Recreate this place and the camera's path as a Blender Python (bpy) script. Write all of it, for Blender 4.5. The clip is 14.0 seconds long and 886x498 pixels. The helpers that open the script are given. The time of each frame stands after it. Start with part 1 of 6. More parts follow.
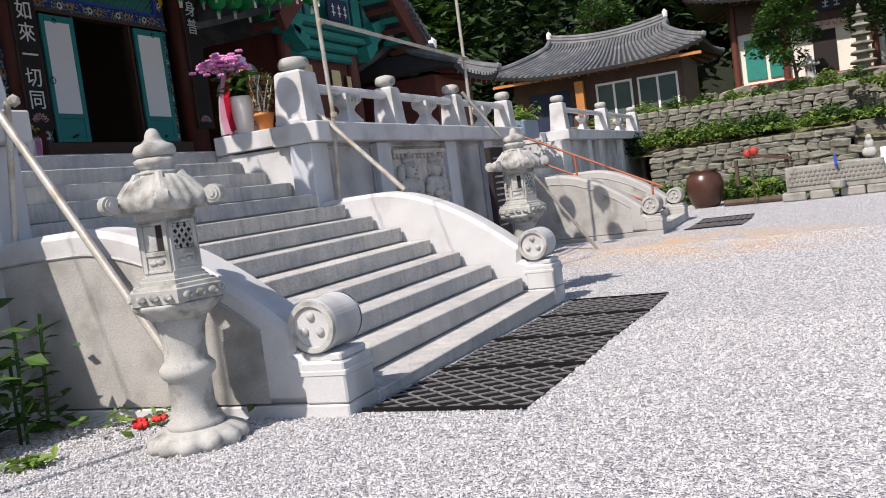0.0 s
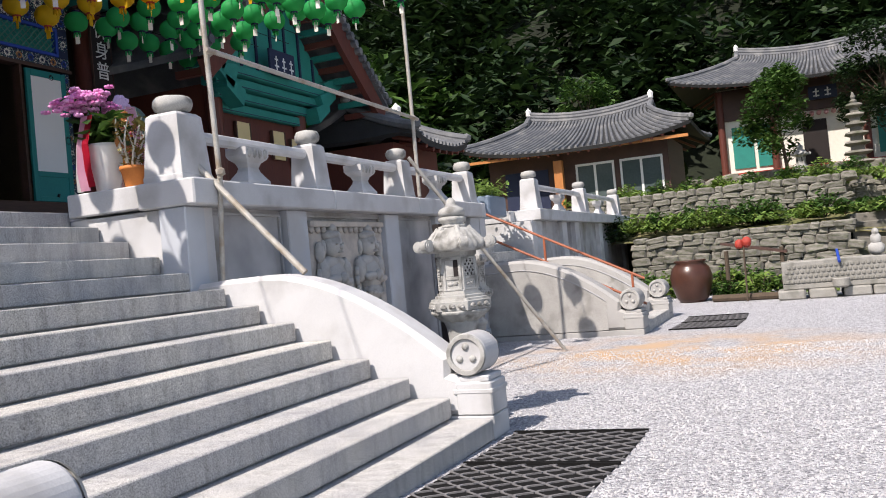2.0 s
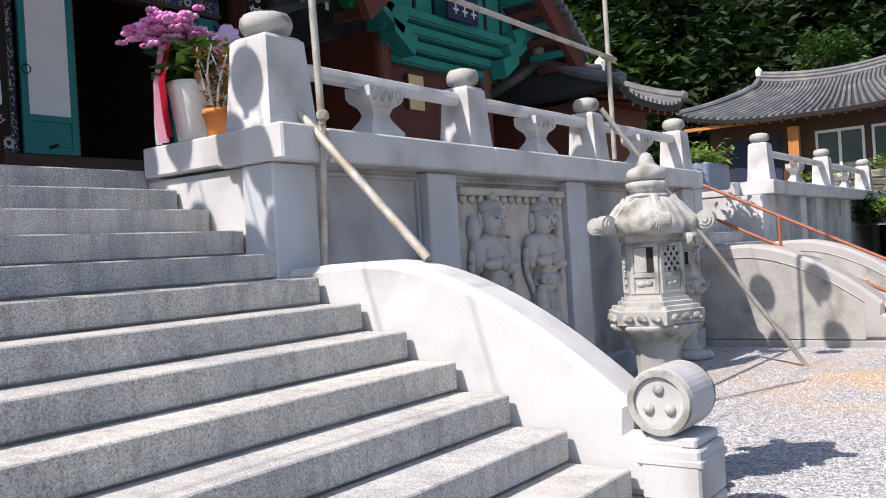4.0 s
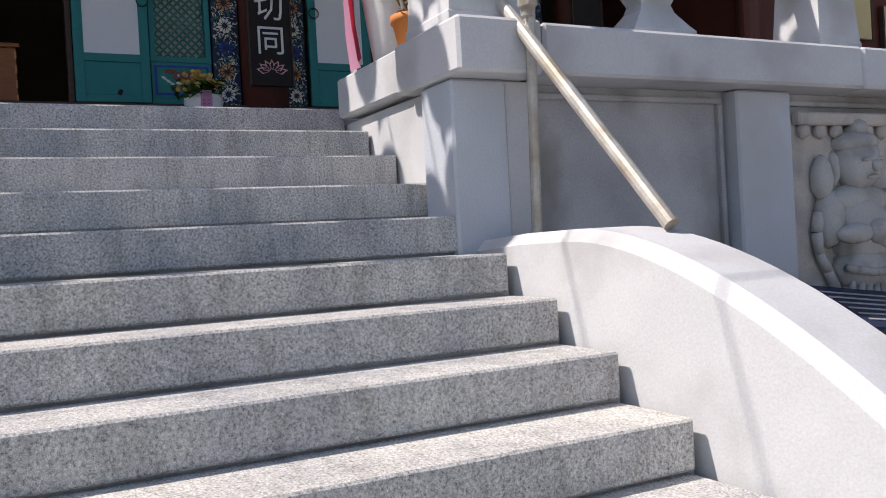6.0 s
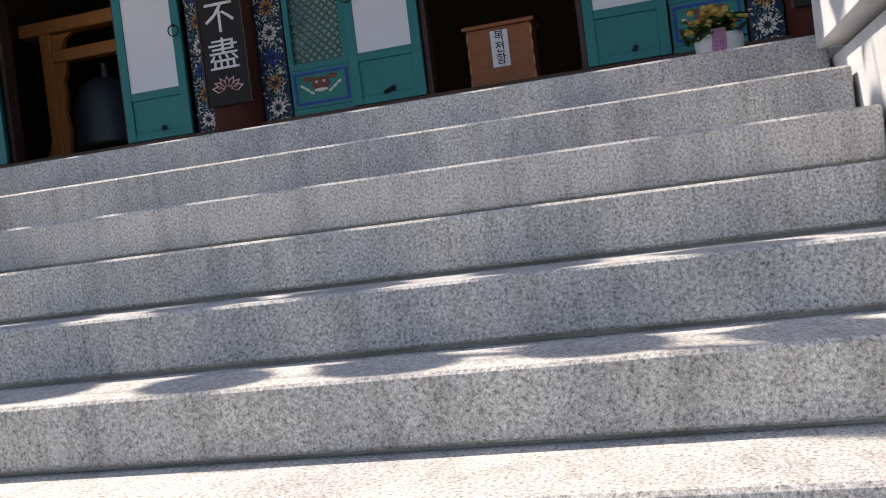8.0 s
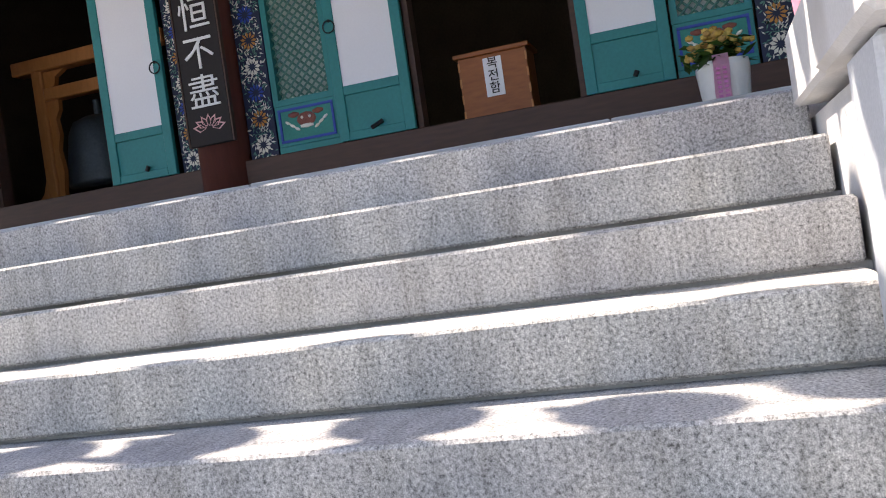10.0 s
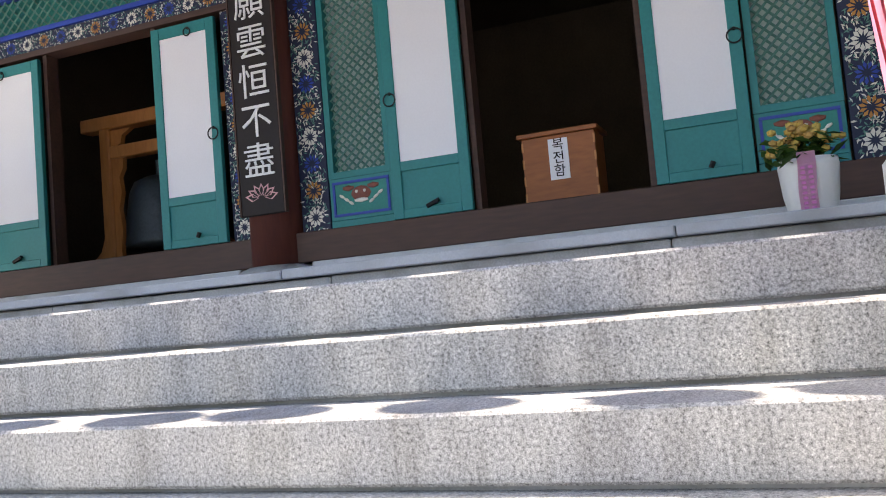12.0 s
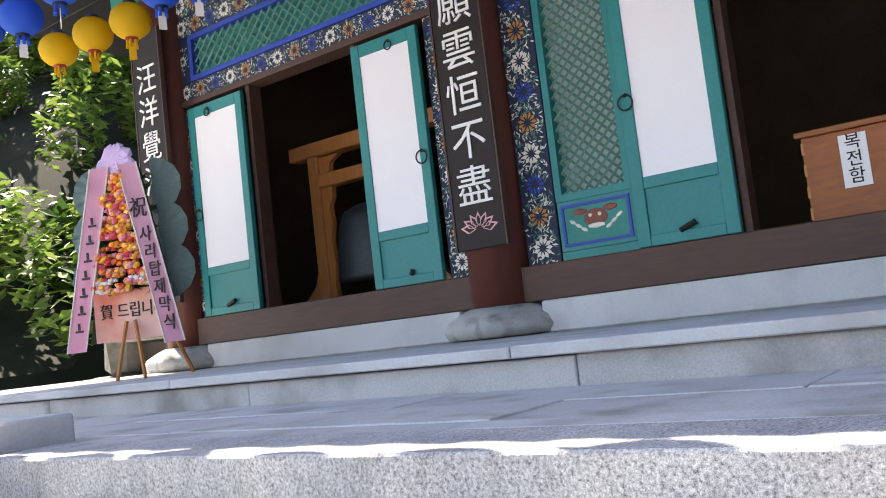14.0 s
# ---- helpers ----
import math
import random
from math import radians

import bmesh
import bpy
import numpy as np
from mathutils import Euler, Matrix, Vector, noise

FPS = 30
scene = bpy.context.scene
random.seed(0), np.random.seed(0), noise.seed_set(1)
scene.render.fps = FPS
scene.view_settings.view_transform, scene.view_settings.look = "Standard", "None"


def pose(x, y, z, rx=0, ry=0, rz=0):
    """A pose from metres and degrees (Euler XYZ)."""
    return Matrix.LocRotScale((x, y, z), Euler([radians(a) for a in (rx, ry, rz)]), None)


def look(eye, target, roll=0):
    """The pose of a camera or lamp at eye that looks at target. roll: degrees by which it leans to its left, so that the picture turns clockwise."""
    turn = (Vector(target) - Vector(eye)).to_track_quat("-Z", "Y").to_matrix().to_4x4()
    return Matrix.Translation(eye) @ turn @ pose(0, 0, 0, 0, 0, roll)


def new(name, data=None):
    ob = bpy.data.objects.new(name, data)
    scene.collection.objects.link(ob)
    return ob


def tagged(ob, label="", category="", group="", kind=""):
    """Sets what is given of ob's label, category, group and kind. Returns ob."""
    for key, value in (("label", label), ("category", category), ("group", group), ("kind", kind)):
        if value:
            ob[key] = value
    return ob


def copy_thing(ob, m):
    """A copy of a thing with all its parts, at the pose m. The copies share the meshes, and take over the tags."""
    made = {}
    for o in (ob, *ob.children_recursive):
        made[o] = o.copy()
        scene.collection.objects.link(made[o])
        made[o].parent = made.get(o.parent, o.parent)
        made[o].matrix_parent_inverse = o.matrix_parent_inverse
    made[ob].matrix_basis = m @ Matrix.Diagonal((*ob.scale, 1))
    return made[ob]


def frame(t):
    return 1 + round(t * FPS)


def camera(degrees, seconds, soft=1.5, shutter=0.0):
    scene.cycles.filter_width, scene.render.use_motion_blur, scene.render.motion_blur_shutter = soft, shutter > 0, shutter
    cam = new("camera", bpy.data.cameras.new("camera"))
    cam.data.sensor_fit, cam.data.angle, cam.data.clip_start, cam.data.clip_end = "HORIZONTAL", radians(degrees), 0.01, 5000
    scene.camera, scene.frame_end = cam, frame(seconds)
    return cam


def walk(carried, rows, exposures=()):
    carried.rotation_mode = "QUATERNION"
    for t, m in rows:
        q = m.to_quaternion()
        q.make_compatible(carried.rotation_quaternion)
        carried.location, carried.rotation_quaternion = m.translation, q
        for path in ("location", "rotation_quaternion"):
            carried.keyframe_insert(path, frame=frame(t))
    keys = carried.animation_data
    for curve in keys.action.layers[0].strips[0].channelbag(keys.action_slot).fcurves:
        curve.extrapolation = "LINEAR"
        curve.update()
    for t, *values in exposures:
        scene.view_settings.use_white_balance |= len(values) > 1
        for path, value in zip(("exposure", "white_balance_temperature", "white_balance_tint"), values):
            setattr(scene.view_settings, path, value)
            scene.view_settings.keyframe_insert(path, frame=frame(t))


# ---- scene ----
cam = camera(53.4, 14.0, soft=1.0)
PATH = [
    (0, (2.75, -8.952, 1.402), (1.94, -7.128, 1.264), -7.6),
    (0.5, (2.638, -8.379, 1.413), (2.114, -6.456, 1.255), -6.8),
    (1, (2.538, -7.715, 1.389), (2.098, -5.765, 1.325), -5.1),
    (1.5, (2.471, -7.056, 1.378), (1.845, -5.157, 1.371), -5.7),
    (2, (2.348, -6.44, 1.389), (1.59, -4.59, 1.425), -5.3),
    (2.5, (2.15, -5.79, 1.398), (1.132, -4.073, 1.522), -4.8),
    (2.7, (2.038, -5.559, 1.397), (1.006, -3.85, 1.52), -4.8),
    (5, (1.212, -2.848, 1.492), (-0.257, -1.495, 1.397), -3.6),
    (5.5, (0.988, -2.288, 1.455), (-0.665, -1.163, 1.412), -3.5),
    (6, (0.656, -1.87, 1.423), (-1.122, -0.954, 1.405), -3.2),
    (6.5, (0.267, -1.445, 1.428), (-1.696, -1.052, 1.431), -6.8),
    (7, (-0.045, -1.065, 1.468), (-2.037, -1.242, 1.446), -7.0),
    (7.5, (-0.36, -0.89, 1.538), (-2.321, -1.281, 1.51), -6.5),
    (8.5, (-0.79, -0.445, 1.728), (-2.709, -1.007, 1.7), -7.9),
    (9, (-0.988, -0.365, 1.764), (-2.897, -0.96, 1.738), -8.2),
    (11.3, (-1.325, -0.25, 2.08), (-3.236, -0.84, 2.153), -7.6),
    (11.5, (-1.38, -0.217, 2.095), (-3.278, -0.838, 2.211), -6.5),
    (12, (-1.622, -0.284, 2.08), (-3.475, -1.02, 2.23), -4.9),
    (12.5, (-1.857, -0.487, 2.204), (-3.644, -1.374, 2.35), -4.9),
    (13, (-2.1, -0.545, 2.274), (-3.868, -1.47, 2.422), -6.0),
    (13.5, (-2.331, -0.605, 2.417), (-3.988, -1.713, 2.582), -6.8),
    (14, (-2.545, -0.857, 2.468), (-4.16, -2.022, 2.653), -6.6),
]
walk(cam, [(t, look(eye, target, roll)) for t, eye, target, roll in PATH],
     exposures=[(0.0, 0.5, 6980, 15), (1.5, 0.48, 6950, 16), (2.5, 0.77, 7000, 15), (5.0, 0.57, 6800, 16), (6.5, 0.45, 6900, 16), (7.0, 0.62, 7000, 17), (8.5, 1.05, 7500, 16), (9.2, 1.33, 7550, 17), (11.5, 1.8, 7750, 16), (12.5, 2.0, 7800, 15), (14.0, 2.35, 7800, 15)])

# ---- light ----
SUN_FROM = Vector((-0.42, -1.14, 1.53)).normalized()
world = bpy.data.worlds.new("sky")
scene.world = world
world.use_nodes = True
sky = world.node_tree.nodes.new("ShaderNodeTexSky")
sky.sky_type, sky.sun_disc = "NISHITA", False
sky.sun_elevation, sky.sun_rotation = math.asin(SUN_FROM.z), math.atan2(SUN_FROM.x, SUN_FROM.y)
back = world.node_tree.nodes["Background"]
back.inputs["Strength"].default_value = 0.11
world.node_tree.links.new(sky.outputs["Color"], back.inputs["Color"])
sun_data = bpy.data.lights.new("sun", "SUN")
sun_data.energy, sun_data.angle, sun_data.color = 4.0, radians(0.55), (1.0, 0.965, 0.92)
sun = new("sun", sun_data)
sun.matrix_world = look(SUN_FROM * 60, (0, 0, 0))

# ---- materials ----
def mat(name, c1, c2=None, rough=0.8, scale=3.0, fine=60.0, amount=0.5, bump=0.25, metal=0.0, detail_mix=0.5, stain=None, stain_scale=1.2, stretch=(1, 1, 1), stain_stretch=(1, 1, 1), rand=0.0, spec=0.4):
    """Noise at two scales between two colours, an optional stain, and fine relief."""
    m = bpy.data.materials.new(name)
    m.use_nodes = True
    nt = m.node_tree
    n, link = nt.nodes, nt.links.new
    bsdf = n["Principled BSDF"]
    bsdf.inputs["Roughness"].default_value, bsdf.inputs["Metallic"].default_value = rough, metal
    bsdf.inputs["Specular IOR Level"].default_value = spec
    c2 = c2 or tuple(v * 0.7 for v in c1)
    tc = n.new("ShaderNodeTexCoord")
    mp = n.new("ShaderNodeMapping")
    mp.inputs["Scale"].default_value = stretch
    link(tc.outputs["Object"], mp.inputs["Vector"])
    big, small = n.new("ShaderNodeTexNoise"), n.new("ShaderNodeTexNoise")
    big.inputs["Scale"].default_value, big.inputs["Detail"].default_value = scale, 5
    small.inputs["Scale"].default_value, small.inputs["Detail"].default_value = fine, 3
    for k in (big, small):
        link(mp.outputs["Vector"], k.inputs["Vector"])
    blend = n.new("ShaderNodeMix")
    blend.inputs["Factor"].default_value = detail_mix
    link(big.outputs["Fac"], blend.inputs["A"])
    link(small.outputs["Fac"], blend.inputs["B"])
    ramp = n.new("ShaderNodeValToRGB")
    ramp.color_ramp.elements[0].position, ramp.color_ramp.elements[1].position = 0.5 - 0.5 * (1 - amount) * 0.6 - 0.04, 0.5 + 0.5 * (1 - amount) * 0.6 + 0.04
    ramp.color_ramp.elements[0].color, ramp.color_ramp.elements[1].color = (*c2, 1), (*c1, 1)
    link(blend.outputs["Result"], ramp.inputs["Fac"])
    colour = ramp.outputs["Color"]
    if stain:
        st = n.new("ShaderNodeTexNoise")
        st.inputs["Scale"].default_value, st.inputs["Detail"].default_value = stain_scale, 8
        mp2 = n.new("ShaderNodeMapping")
        mp2.inputs["Location"].default_value = (3.1, 1.7, 0.4)
        mp2.inputs["Scale"].default_value = stain_stretch
        link(tc.outputs["Object"], mp2.inputs["Vector"])
        link(mp2.outputs["Vector"], st.inputs["Vector"])
        sr = n.new("ShaderNodeValToRGB")
        sr.color_ramp.elements[0].position, sr.color_ramp.elements[1].position = 0.5, 0.72
        link(st.outputs["Fac"], sr.inputs["Fac"])
        mx = n.new("ShaderNodeMix")
        mx.data_type = "RGBA"
        link(sr.outputs["Color"], mx.inputs["Factor"])
        link(colour, mx.inputs["A"])
        mx.inputs["B"].default_value = (*stain, 1)
        colour = mx.outputs["Result"]
    if rand:
        oi, hsv, mr = n.new("ShaderNodeObjectInfo"), n.new("ShaderNodeHueSaturation"), n.new("ShaderNodeMapRange")
        mr.inputs["To Min"].default_value, mr.inputs["To Max"].default_value = 1 - rand, 1 + rand
        link(oi.outputs["Random"], mr.inputs["Value"])
        link(mr.outputs["Result"], hsv.inputs["Value"])
        link(colour, hsv.inputs["Color"])
        colour = hsv.outputs["Color"]
    link(colour, bsdf.inputs["Base Color"])
    if bump:
        bp = n.new("ShaderNodeBump")
        bp.inputs["Strength"].default_value, bp.inputs["Distance"].default_value = bump, 0.01
        link(blend.outputs["Result"], bp.inputs["Height"])
        link(bp.outputs["Normal"], bsdf.inputs["Normal"])
    return m


def island_mat(name, colours, rough=0.8, bump=0.0, translucent=0.0):
    """Leaves, stones: a colour drawn for each loose piece of the mesh."""
    m = bpy.data.materials.new(name)
    m.use_nodes = True
    n, link = m.node_tree.nodes, m.node_tree.links.new
    bsdf = n["Principled BSDF"]
    bsdf.inputs["Roughness"].default_value = rough
    bsdf.inputs["Specular IOR Level"].default_value = 0.3
    geo, ramp = n.new("ShaderNodeNewGeometry"), n.new("ShaderNodeValToRGB")
    link(geo.outputs["Random Per Island"], ramp.inputs["Fac"])
    els = ramp.color_ramp.elements
    while len(els) < len(colours):
        els.new(0.5)
    for i, c in enumerate(colours):
        els[i].position, els[i].color = i / (len(colours) - 1), (*c, 1)
    link(ramp.outputs["Color"], bsdf.inputs["Base Color"])
    if translucent:
        tr, mix, out = n.new("ShaderNodeBsdfTranslucent"), n.new("ShaderNodeMixShader"), n["Material Output"]
        link(ramp.outputs["Color"], tr.inputs["Color"])
        mix.inputs["Fac"].default_value = translucent
        link(bsdf.outputs["BSDF"], mix.inputs[1])
        link(tr.outputs["BSDF"], mix.inputs[2])
        link(mix.outputs["Shader"], out.inputs["Surface"])
    return m


def gravel_mat():
    m = bpy.data.materials.new("gravel")
    m.use_nodes = True
    n, link = m.node_tree.nodes, m.node_tree.links.new
    bsdf = n["Principled BSDF"]
    bsdf.inputs["Roughness"].default_value = 0.95
    bsdf.inputs["Specular IOR Level"].default_value = 0.2
    tc = n.new("ShaderNodeTexCoord")
    vo = n.new("ShaderNodeTexVoronoi")
    vo.inputs["Scale"].default_value = 46
    vo2 = n.new("ShaderNodeTexVoronoi")
    vo2.inputs["Scale"].default_value = 85
    for v in (vo, vo2):
        link(tc.outputs["Object"], v.inputs["Vector"])
    bw = n.new("ShaderNodeRGBToBW")
    link(vo.outputs["Color"], bw.inputs["Color"])
    ramp = n.new("ShaderNodeValToRGB")
    ramp.color_ramp.elements[0].position, ramp.color_ramp.elements[1].position = 0.1, 0.85
    ramp.color_ramp.elements[0].color, ramp.color_ramp.elements[1].color = (0.24, 0.24, 0.255, 1), (0.68, 0.68, 0.7, 1)
    link(bw.outputs["Val"], ramp.inputs["Fac"])
    # sandy patch and faint dirt
    no = n.new("ShaderNodeTexNoise")
    no.inputs["Scale"].default_value, no.inputs["Detail"].default_value = 1.3, 6
    link(tc.outputs["Object"], no.inputs["Vector"])
    sx = n.new("ShaderNodeVectorMath")
    sx.operation = "DISTANCE"
    sx.inputs[1].default_value = (0.55, 5.2, 0)
    mp = n.new("ShaderNodeMapping")
    mp.inputs["Scale"].default_value = (0.85, 1.0, 1)
    link(tc.outputs["Object"], mp.inputs["Vector"])
    link(mp.outputs["Vector"], sx.inputs[0])
    mr = n.new("ShaderNodeMapRange")
    mr.inputs["From Min"].default_value, mr.inputs["From Max"].default_value = 2.7, 0.6
    mr.inputs["To Min"].default_value, mr.inputs["To Max"].default_value = 0.0, 1.15
    link(sx.outputs["Value"], mr.inputs["Value"])
    mul = n.new("ShaderNodeMath")
    mul.operation = "MULTIPLY"
    link(mr.outputs["Result"], mul.inputs[0])
    r2 = n.new("ShaderNodeValToRGB")
    r2.color_ramp.elements[0].position, r2.color_ramp.elements[1].position = 0.36, 0.6
    link(no.outputs["Fac"], r2.inputs["Fac"])
    link(r2.outputs["Color"], mul.inputs[1])
    mx = n.new("ShaderNodeMix")
    mx.data_type = "RGBA"
    link(mul.outputs["Value"], mx.inputs["Factor"])
    link(ramp.outputs["Color"], mx.inputs["A"])
    mx.inputs["B"].default_value = (0.62, 0.44, 0.29, 1)
    link(mx.outputs["Result"], bsdf.inputs["Base Color"])
    bp = n.new("ShaderNodeBump")
    bp.invert = True
    bp.inputs["Strength"].default_value, bp.inputs["Distance"].default_value = 0.8, 0.02
    add = n.new("ShaderNodeMath")
    link(vo.outputs["Distance"], add.inputs[0])
    link(vo2.outputs["Distance"], add.inputs[1])
    link(add.outputs["Value"], bp.inputs["Height"])
    link(bp.outputs["Normal"], bsdf.inputs["Normal"])
    return m


def granite_mat(name):
    """Bush-hammered granite: pale grains, dark mica flecks, soft mottling and faint drips, tinted block by block."""
    m = bpy.data.materials.new(name)
    m.use_nodes = True
    n, link = m.node_tree.nodes, m.node_tree.links.new
    bsdf = n["Principled BSDF"]
    bsdf.inputs["Roughness"].default_value = 0.8
    bsdf.inputs["Specular IOR Level"].default_value = 0.3
    tc, info = n.new("ShaderNodeTexCoord"), n.new("ShaderNodeObjectInfo")

    def noise_node(scale, detail, rough=0.6, stretch=(1, 1, 1)):
        mp, k = n.new("ShaderNodeMapping"), n.new("ShaderNodeTexNoise")
        mp.inputs["Scale"].default_value = stretch
        link(tc.outputs["Object"], mp.inputs["Vector"])
        link(mp.outputs["Vector"], k.inputs["Vector"])
        k.inputs["Scale"].default_value, k.inputs["Detail"].default_value, k.inputs["Roughness"].default_value = scale, detail, rough
        return k.outputs["Fac"]

    def ramp_node(fac, *stops):
        r = n.new("ShaderNodeValToRGB")
        els = r.color_ramp.elements
        while len(els) < len(stops):
            els.new(0.5)
        for e, (p, c) in zip(els, stops):
            e.position, e.color = p, (*c, 1)
        link(fac, r.inputs["Fac"])
        return r.outputs["Color"]

    def blend(kind, fac, a, b):
        x = n.new("ShaderNodeMix")
        x.data_type, x.blend_type = "RGBA", kind
        if isinstance(fac, float):
            x.inputs["Factor"].default_value = fac
        else:
            link(fac, x.inputs["Factor"])
        link(a, x.inputs["A"])
        link(b, x.inputs["B"])
        return x.outputs["Result"]
    grain = noise_node(115, 6, 0.75)
    base = ramp_node(grain, (0.35, (0.14, 0.139, 0.137)), (0.44, (0.4, 0.396, 0.39)), (0.53, (0.57, 0.565, 0.555)), (0.65, (0.77, 0.762, 0.748)))
    crystals = ramp_node(noise_node(310, 3, 0.7), (0.4, (0.72, 0.72, 0.72)), (0.62, (1.18, 1.18, 1.17)))
    mottle = ramp_node(noise_node(2.6, 6, 0.62), (0.34, (0.82, 0.82, 0.84)), (0.64, (1.1, 1.09, 1.06)))
    drips = ramp_node(noise_node(7, 5, 0.65, (1, 2.2, 0.35)), (0.46, (1, 1, 1)), (0.72, (0.74, 0.73, 0.71)))
    tint = ramp_node(info.outputs["Random"], (0.0, (0.9, 0.91, 0.94)), (1.0, (1.06, 1.05, 1.02)))
    colour = base
    for layer in (crystals, mottle, drips, tint):
        colour = blend("MULTIPLY", 1.0, colour, layer)
    link(colour, bsdf.inputs["Base Color"])
    bp = n.new("ShaderNodeBump")
    bp.inputs["Strength"].default_value, bp.inputs["Distance"].default_value = 0.3, 0.006
    link(grain, bp.inputs["Height"])
    link(bp.outputs["Normal"], bsdf.inputs["Normal"])
    return m


GRAVEL = gravel_mat()
GRANITE = granite_mat("granite_step")
PALE = mat("pale_granite", (0.6, 0.605, 0.61), (0.45, 0.455, 0.465), 0.75, 1.8, 110, 0.45, 0.15, detail_mix=0.45, stain=(0.38, 0.375, 0.37), stain_scale=2.2, rand=0.03)
CARVED = mat("carved_granite", (0.5, 0.5, 0.48), (0.3, 0.297, 0.28), 0.85, 5, 120, 0.5, 0.4, stain=(0.13, 0.128, 0.115), stain_scale=6)
# Granite with the blue-grey of its unlit front faces put into the colour.
SHADESTONE = mat("shade_tinted_granite", (0.56, 0.59, 0.63), (0.4, 0.43, 0.47), 0.7, 2, 120, 0.4, 0.1, stain=(0.42, 0.42, 0.42), stain_scale=1.5)
PANELSTONE = mat("weathered_panel_stone", (0.5, 0.5, 0.51), (0.27, 0.272, 0.28), 0.8, 2.2, 100, 0.55, 0.25, detail_mix=0.3, stain=(0.2, 0.19, 0.165), stain_scale=2.4, stain_stretch=(1, 1, 0.6))
RELIEF = mat("relief_stone", (0.55, 0.51, 0.46), (0.38, 0.35, 0.32), 0.85, 4, 90, 0.4, 0.3, stain=(0.3, 0.28, 0.26), stain_scale=4)
ROUGHSTONE = mat("rough_grey_granite", (0.45, 0.44, 0.42), (0.27, 0.265, 0.25), 0.9, 3, 70, 0.5, 0.5, stain=(0.22, 0.215, 0.2), stain_scale=3)
WORNPALE = mat("worn_grey_granite", (0.44, 0.435, 0.42), (0.3, 0.295, 0.285), 0.85, 2, 90, 0.45, 0.3, stain=(0.26, 0.255, 0.245), stain_scale=2)
PODIUM = mat("podium_stone", (0.6, 0.6, 0.6), (0.36, 0.36, 0.36), 0.8, 2.2, 120, 0.5, 0.2, stain=(0.28, 0.27, 0.25), stain_scale=3.5, rand=0.08)
RUBBER = mat("black_rubber", (0.22, 0.215, 0.215), (0.1, 0.096, 0.1), 0.75, 8, 90, 0.5, 0.3)
REDWOOD = mat("red_brown_paint", (0.15, 0.042, 0.028), (0.085, 0.026, 0.02), 0.55, 3, 40, 0.4, 0.15, stretch=(1, 1, 0.15))
DARKWOOD = mat("dark_stained_wood", (0.1, 0.05, 0.036), (0.05, 0.028, 0.022), 0.6, 3, 40, 0.4, 0.2, stretch=(1, 0.12, 1))
TEAL = mat("teal_paint", (0.006, 0.23, 0.225), (0.004, 0.165, 0.165), 0.5, 3, 40, 0.3, 0.08)
TEAL2 = mat("teal_green_paint", (0.016, 0.26, 0.21), (0.01, 0.17, 0.15), 0.6, 4, 50, 0.4, 0.1)
PAPER = mat("white_door_paper", (0.82, 0.82, 0.84), (0.76, 0.76, 0.78), 0.85, 2, 60, 0.3, 0.03)
LATTICE = mat("green_lattice_paint", (0.1, 0.26, 0.22), (0.06, 0.18, 0.15), 0.6, 5, 50, 0.4, 0.1)
MATDARK = mat("black_under_mat", (0.015, 0.015, 0.015), (0.008, 0.008, 0.008), 0.95, spec=0.1)
BACKPAPER = mat("aged_backing_paper", (0.56, 0.62, 0.58), (0.4, 0.46, 0.43), 0.9, 3, 40, 0.4, 0.05)
NAVY = mat("navy_paint", (0.018, 0.028, 0.07), (0.01, 0.016, 0.045), 0.6, 6, 60, 0.4, 0.1)
BLUEP = mat("bright_blue_paint", (0.02, 0.07, 0.4), (0.015, 0.045, 0.28), 0.55, 5, 50, 0.4, 0.1)
CREAM = mat("cream_paint", (0.8, 0.78, 0.7), (0.68, 0.66, 0.58), 0.7, 8, 60, 0.4, 0.1)
OCHRE = mat("ochre_paint", (0.6, 0.28, 0.07), (0.45, 0.2, 0.05), 0.7, 8, 60, 0.4, 0.1)
REDP = mat("red_paint", (0.42, 0.05, 0.03), (0.3, 0.035, 0.025), 0.6, 6, 50, 0.4, 0.1)
PINKP = mat("pink_paint", (0.72, 0.42, 0.42), (0.6, 0.33, 0.34), 0.7, 8, 50, 0.4, 0.1)
BLACK = mat("black_lacquer", (0.02, 0.013, 0.012), (0.011, 0.008, 0.008), 0.7, 4, 40, 0.4, 0.1)
WHITE = mat("white_paint", (0.82, 0.82, 0.8), (0.7, 0.7, 0.68), 0.6, 5, 50, 0.3, 0.05)
BOXWOOD = mat("orange_brown_wood", (0.36, 0.115, 0.03), (0.22, 0.065, 0.018), 0.5, 2.5, 30, 0.5, 0.1, stretch=(1, 0.25, 1))
FRAMEWOOD = mat("honey_wood", (0.55, 0.23, 0.07), (0.4, 0.15, 0.045), 0.5, 3, 30, 0.5, 0.1, stretch=(1, 1, 0.25))
BRONZE = mat("dark_bronze", (0.06, 0.075, 0.085), (0.035, 0.045, 0.05), 0.5, 5, 40, 0.4, 0.15, metal=0.5)
IRON = mat("dark_iron", (0.03, 0.03, 0.03), (0.02, 0.02, 0.02), 0.5, 8, 60, 0.4, 0.1, metal=0.6)
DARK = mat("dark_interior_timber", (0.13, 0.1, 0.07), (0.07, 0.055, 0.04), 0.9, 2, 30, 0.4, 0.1)
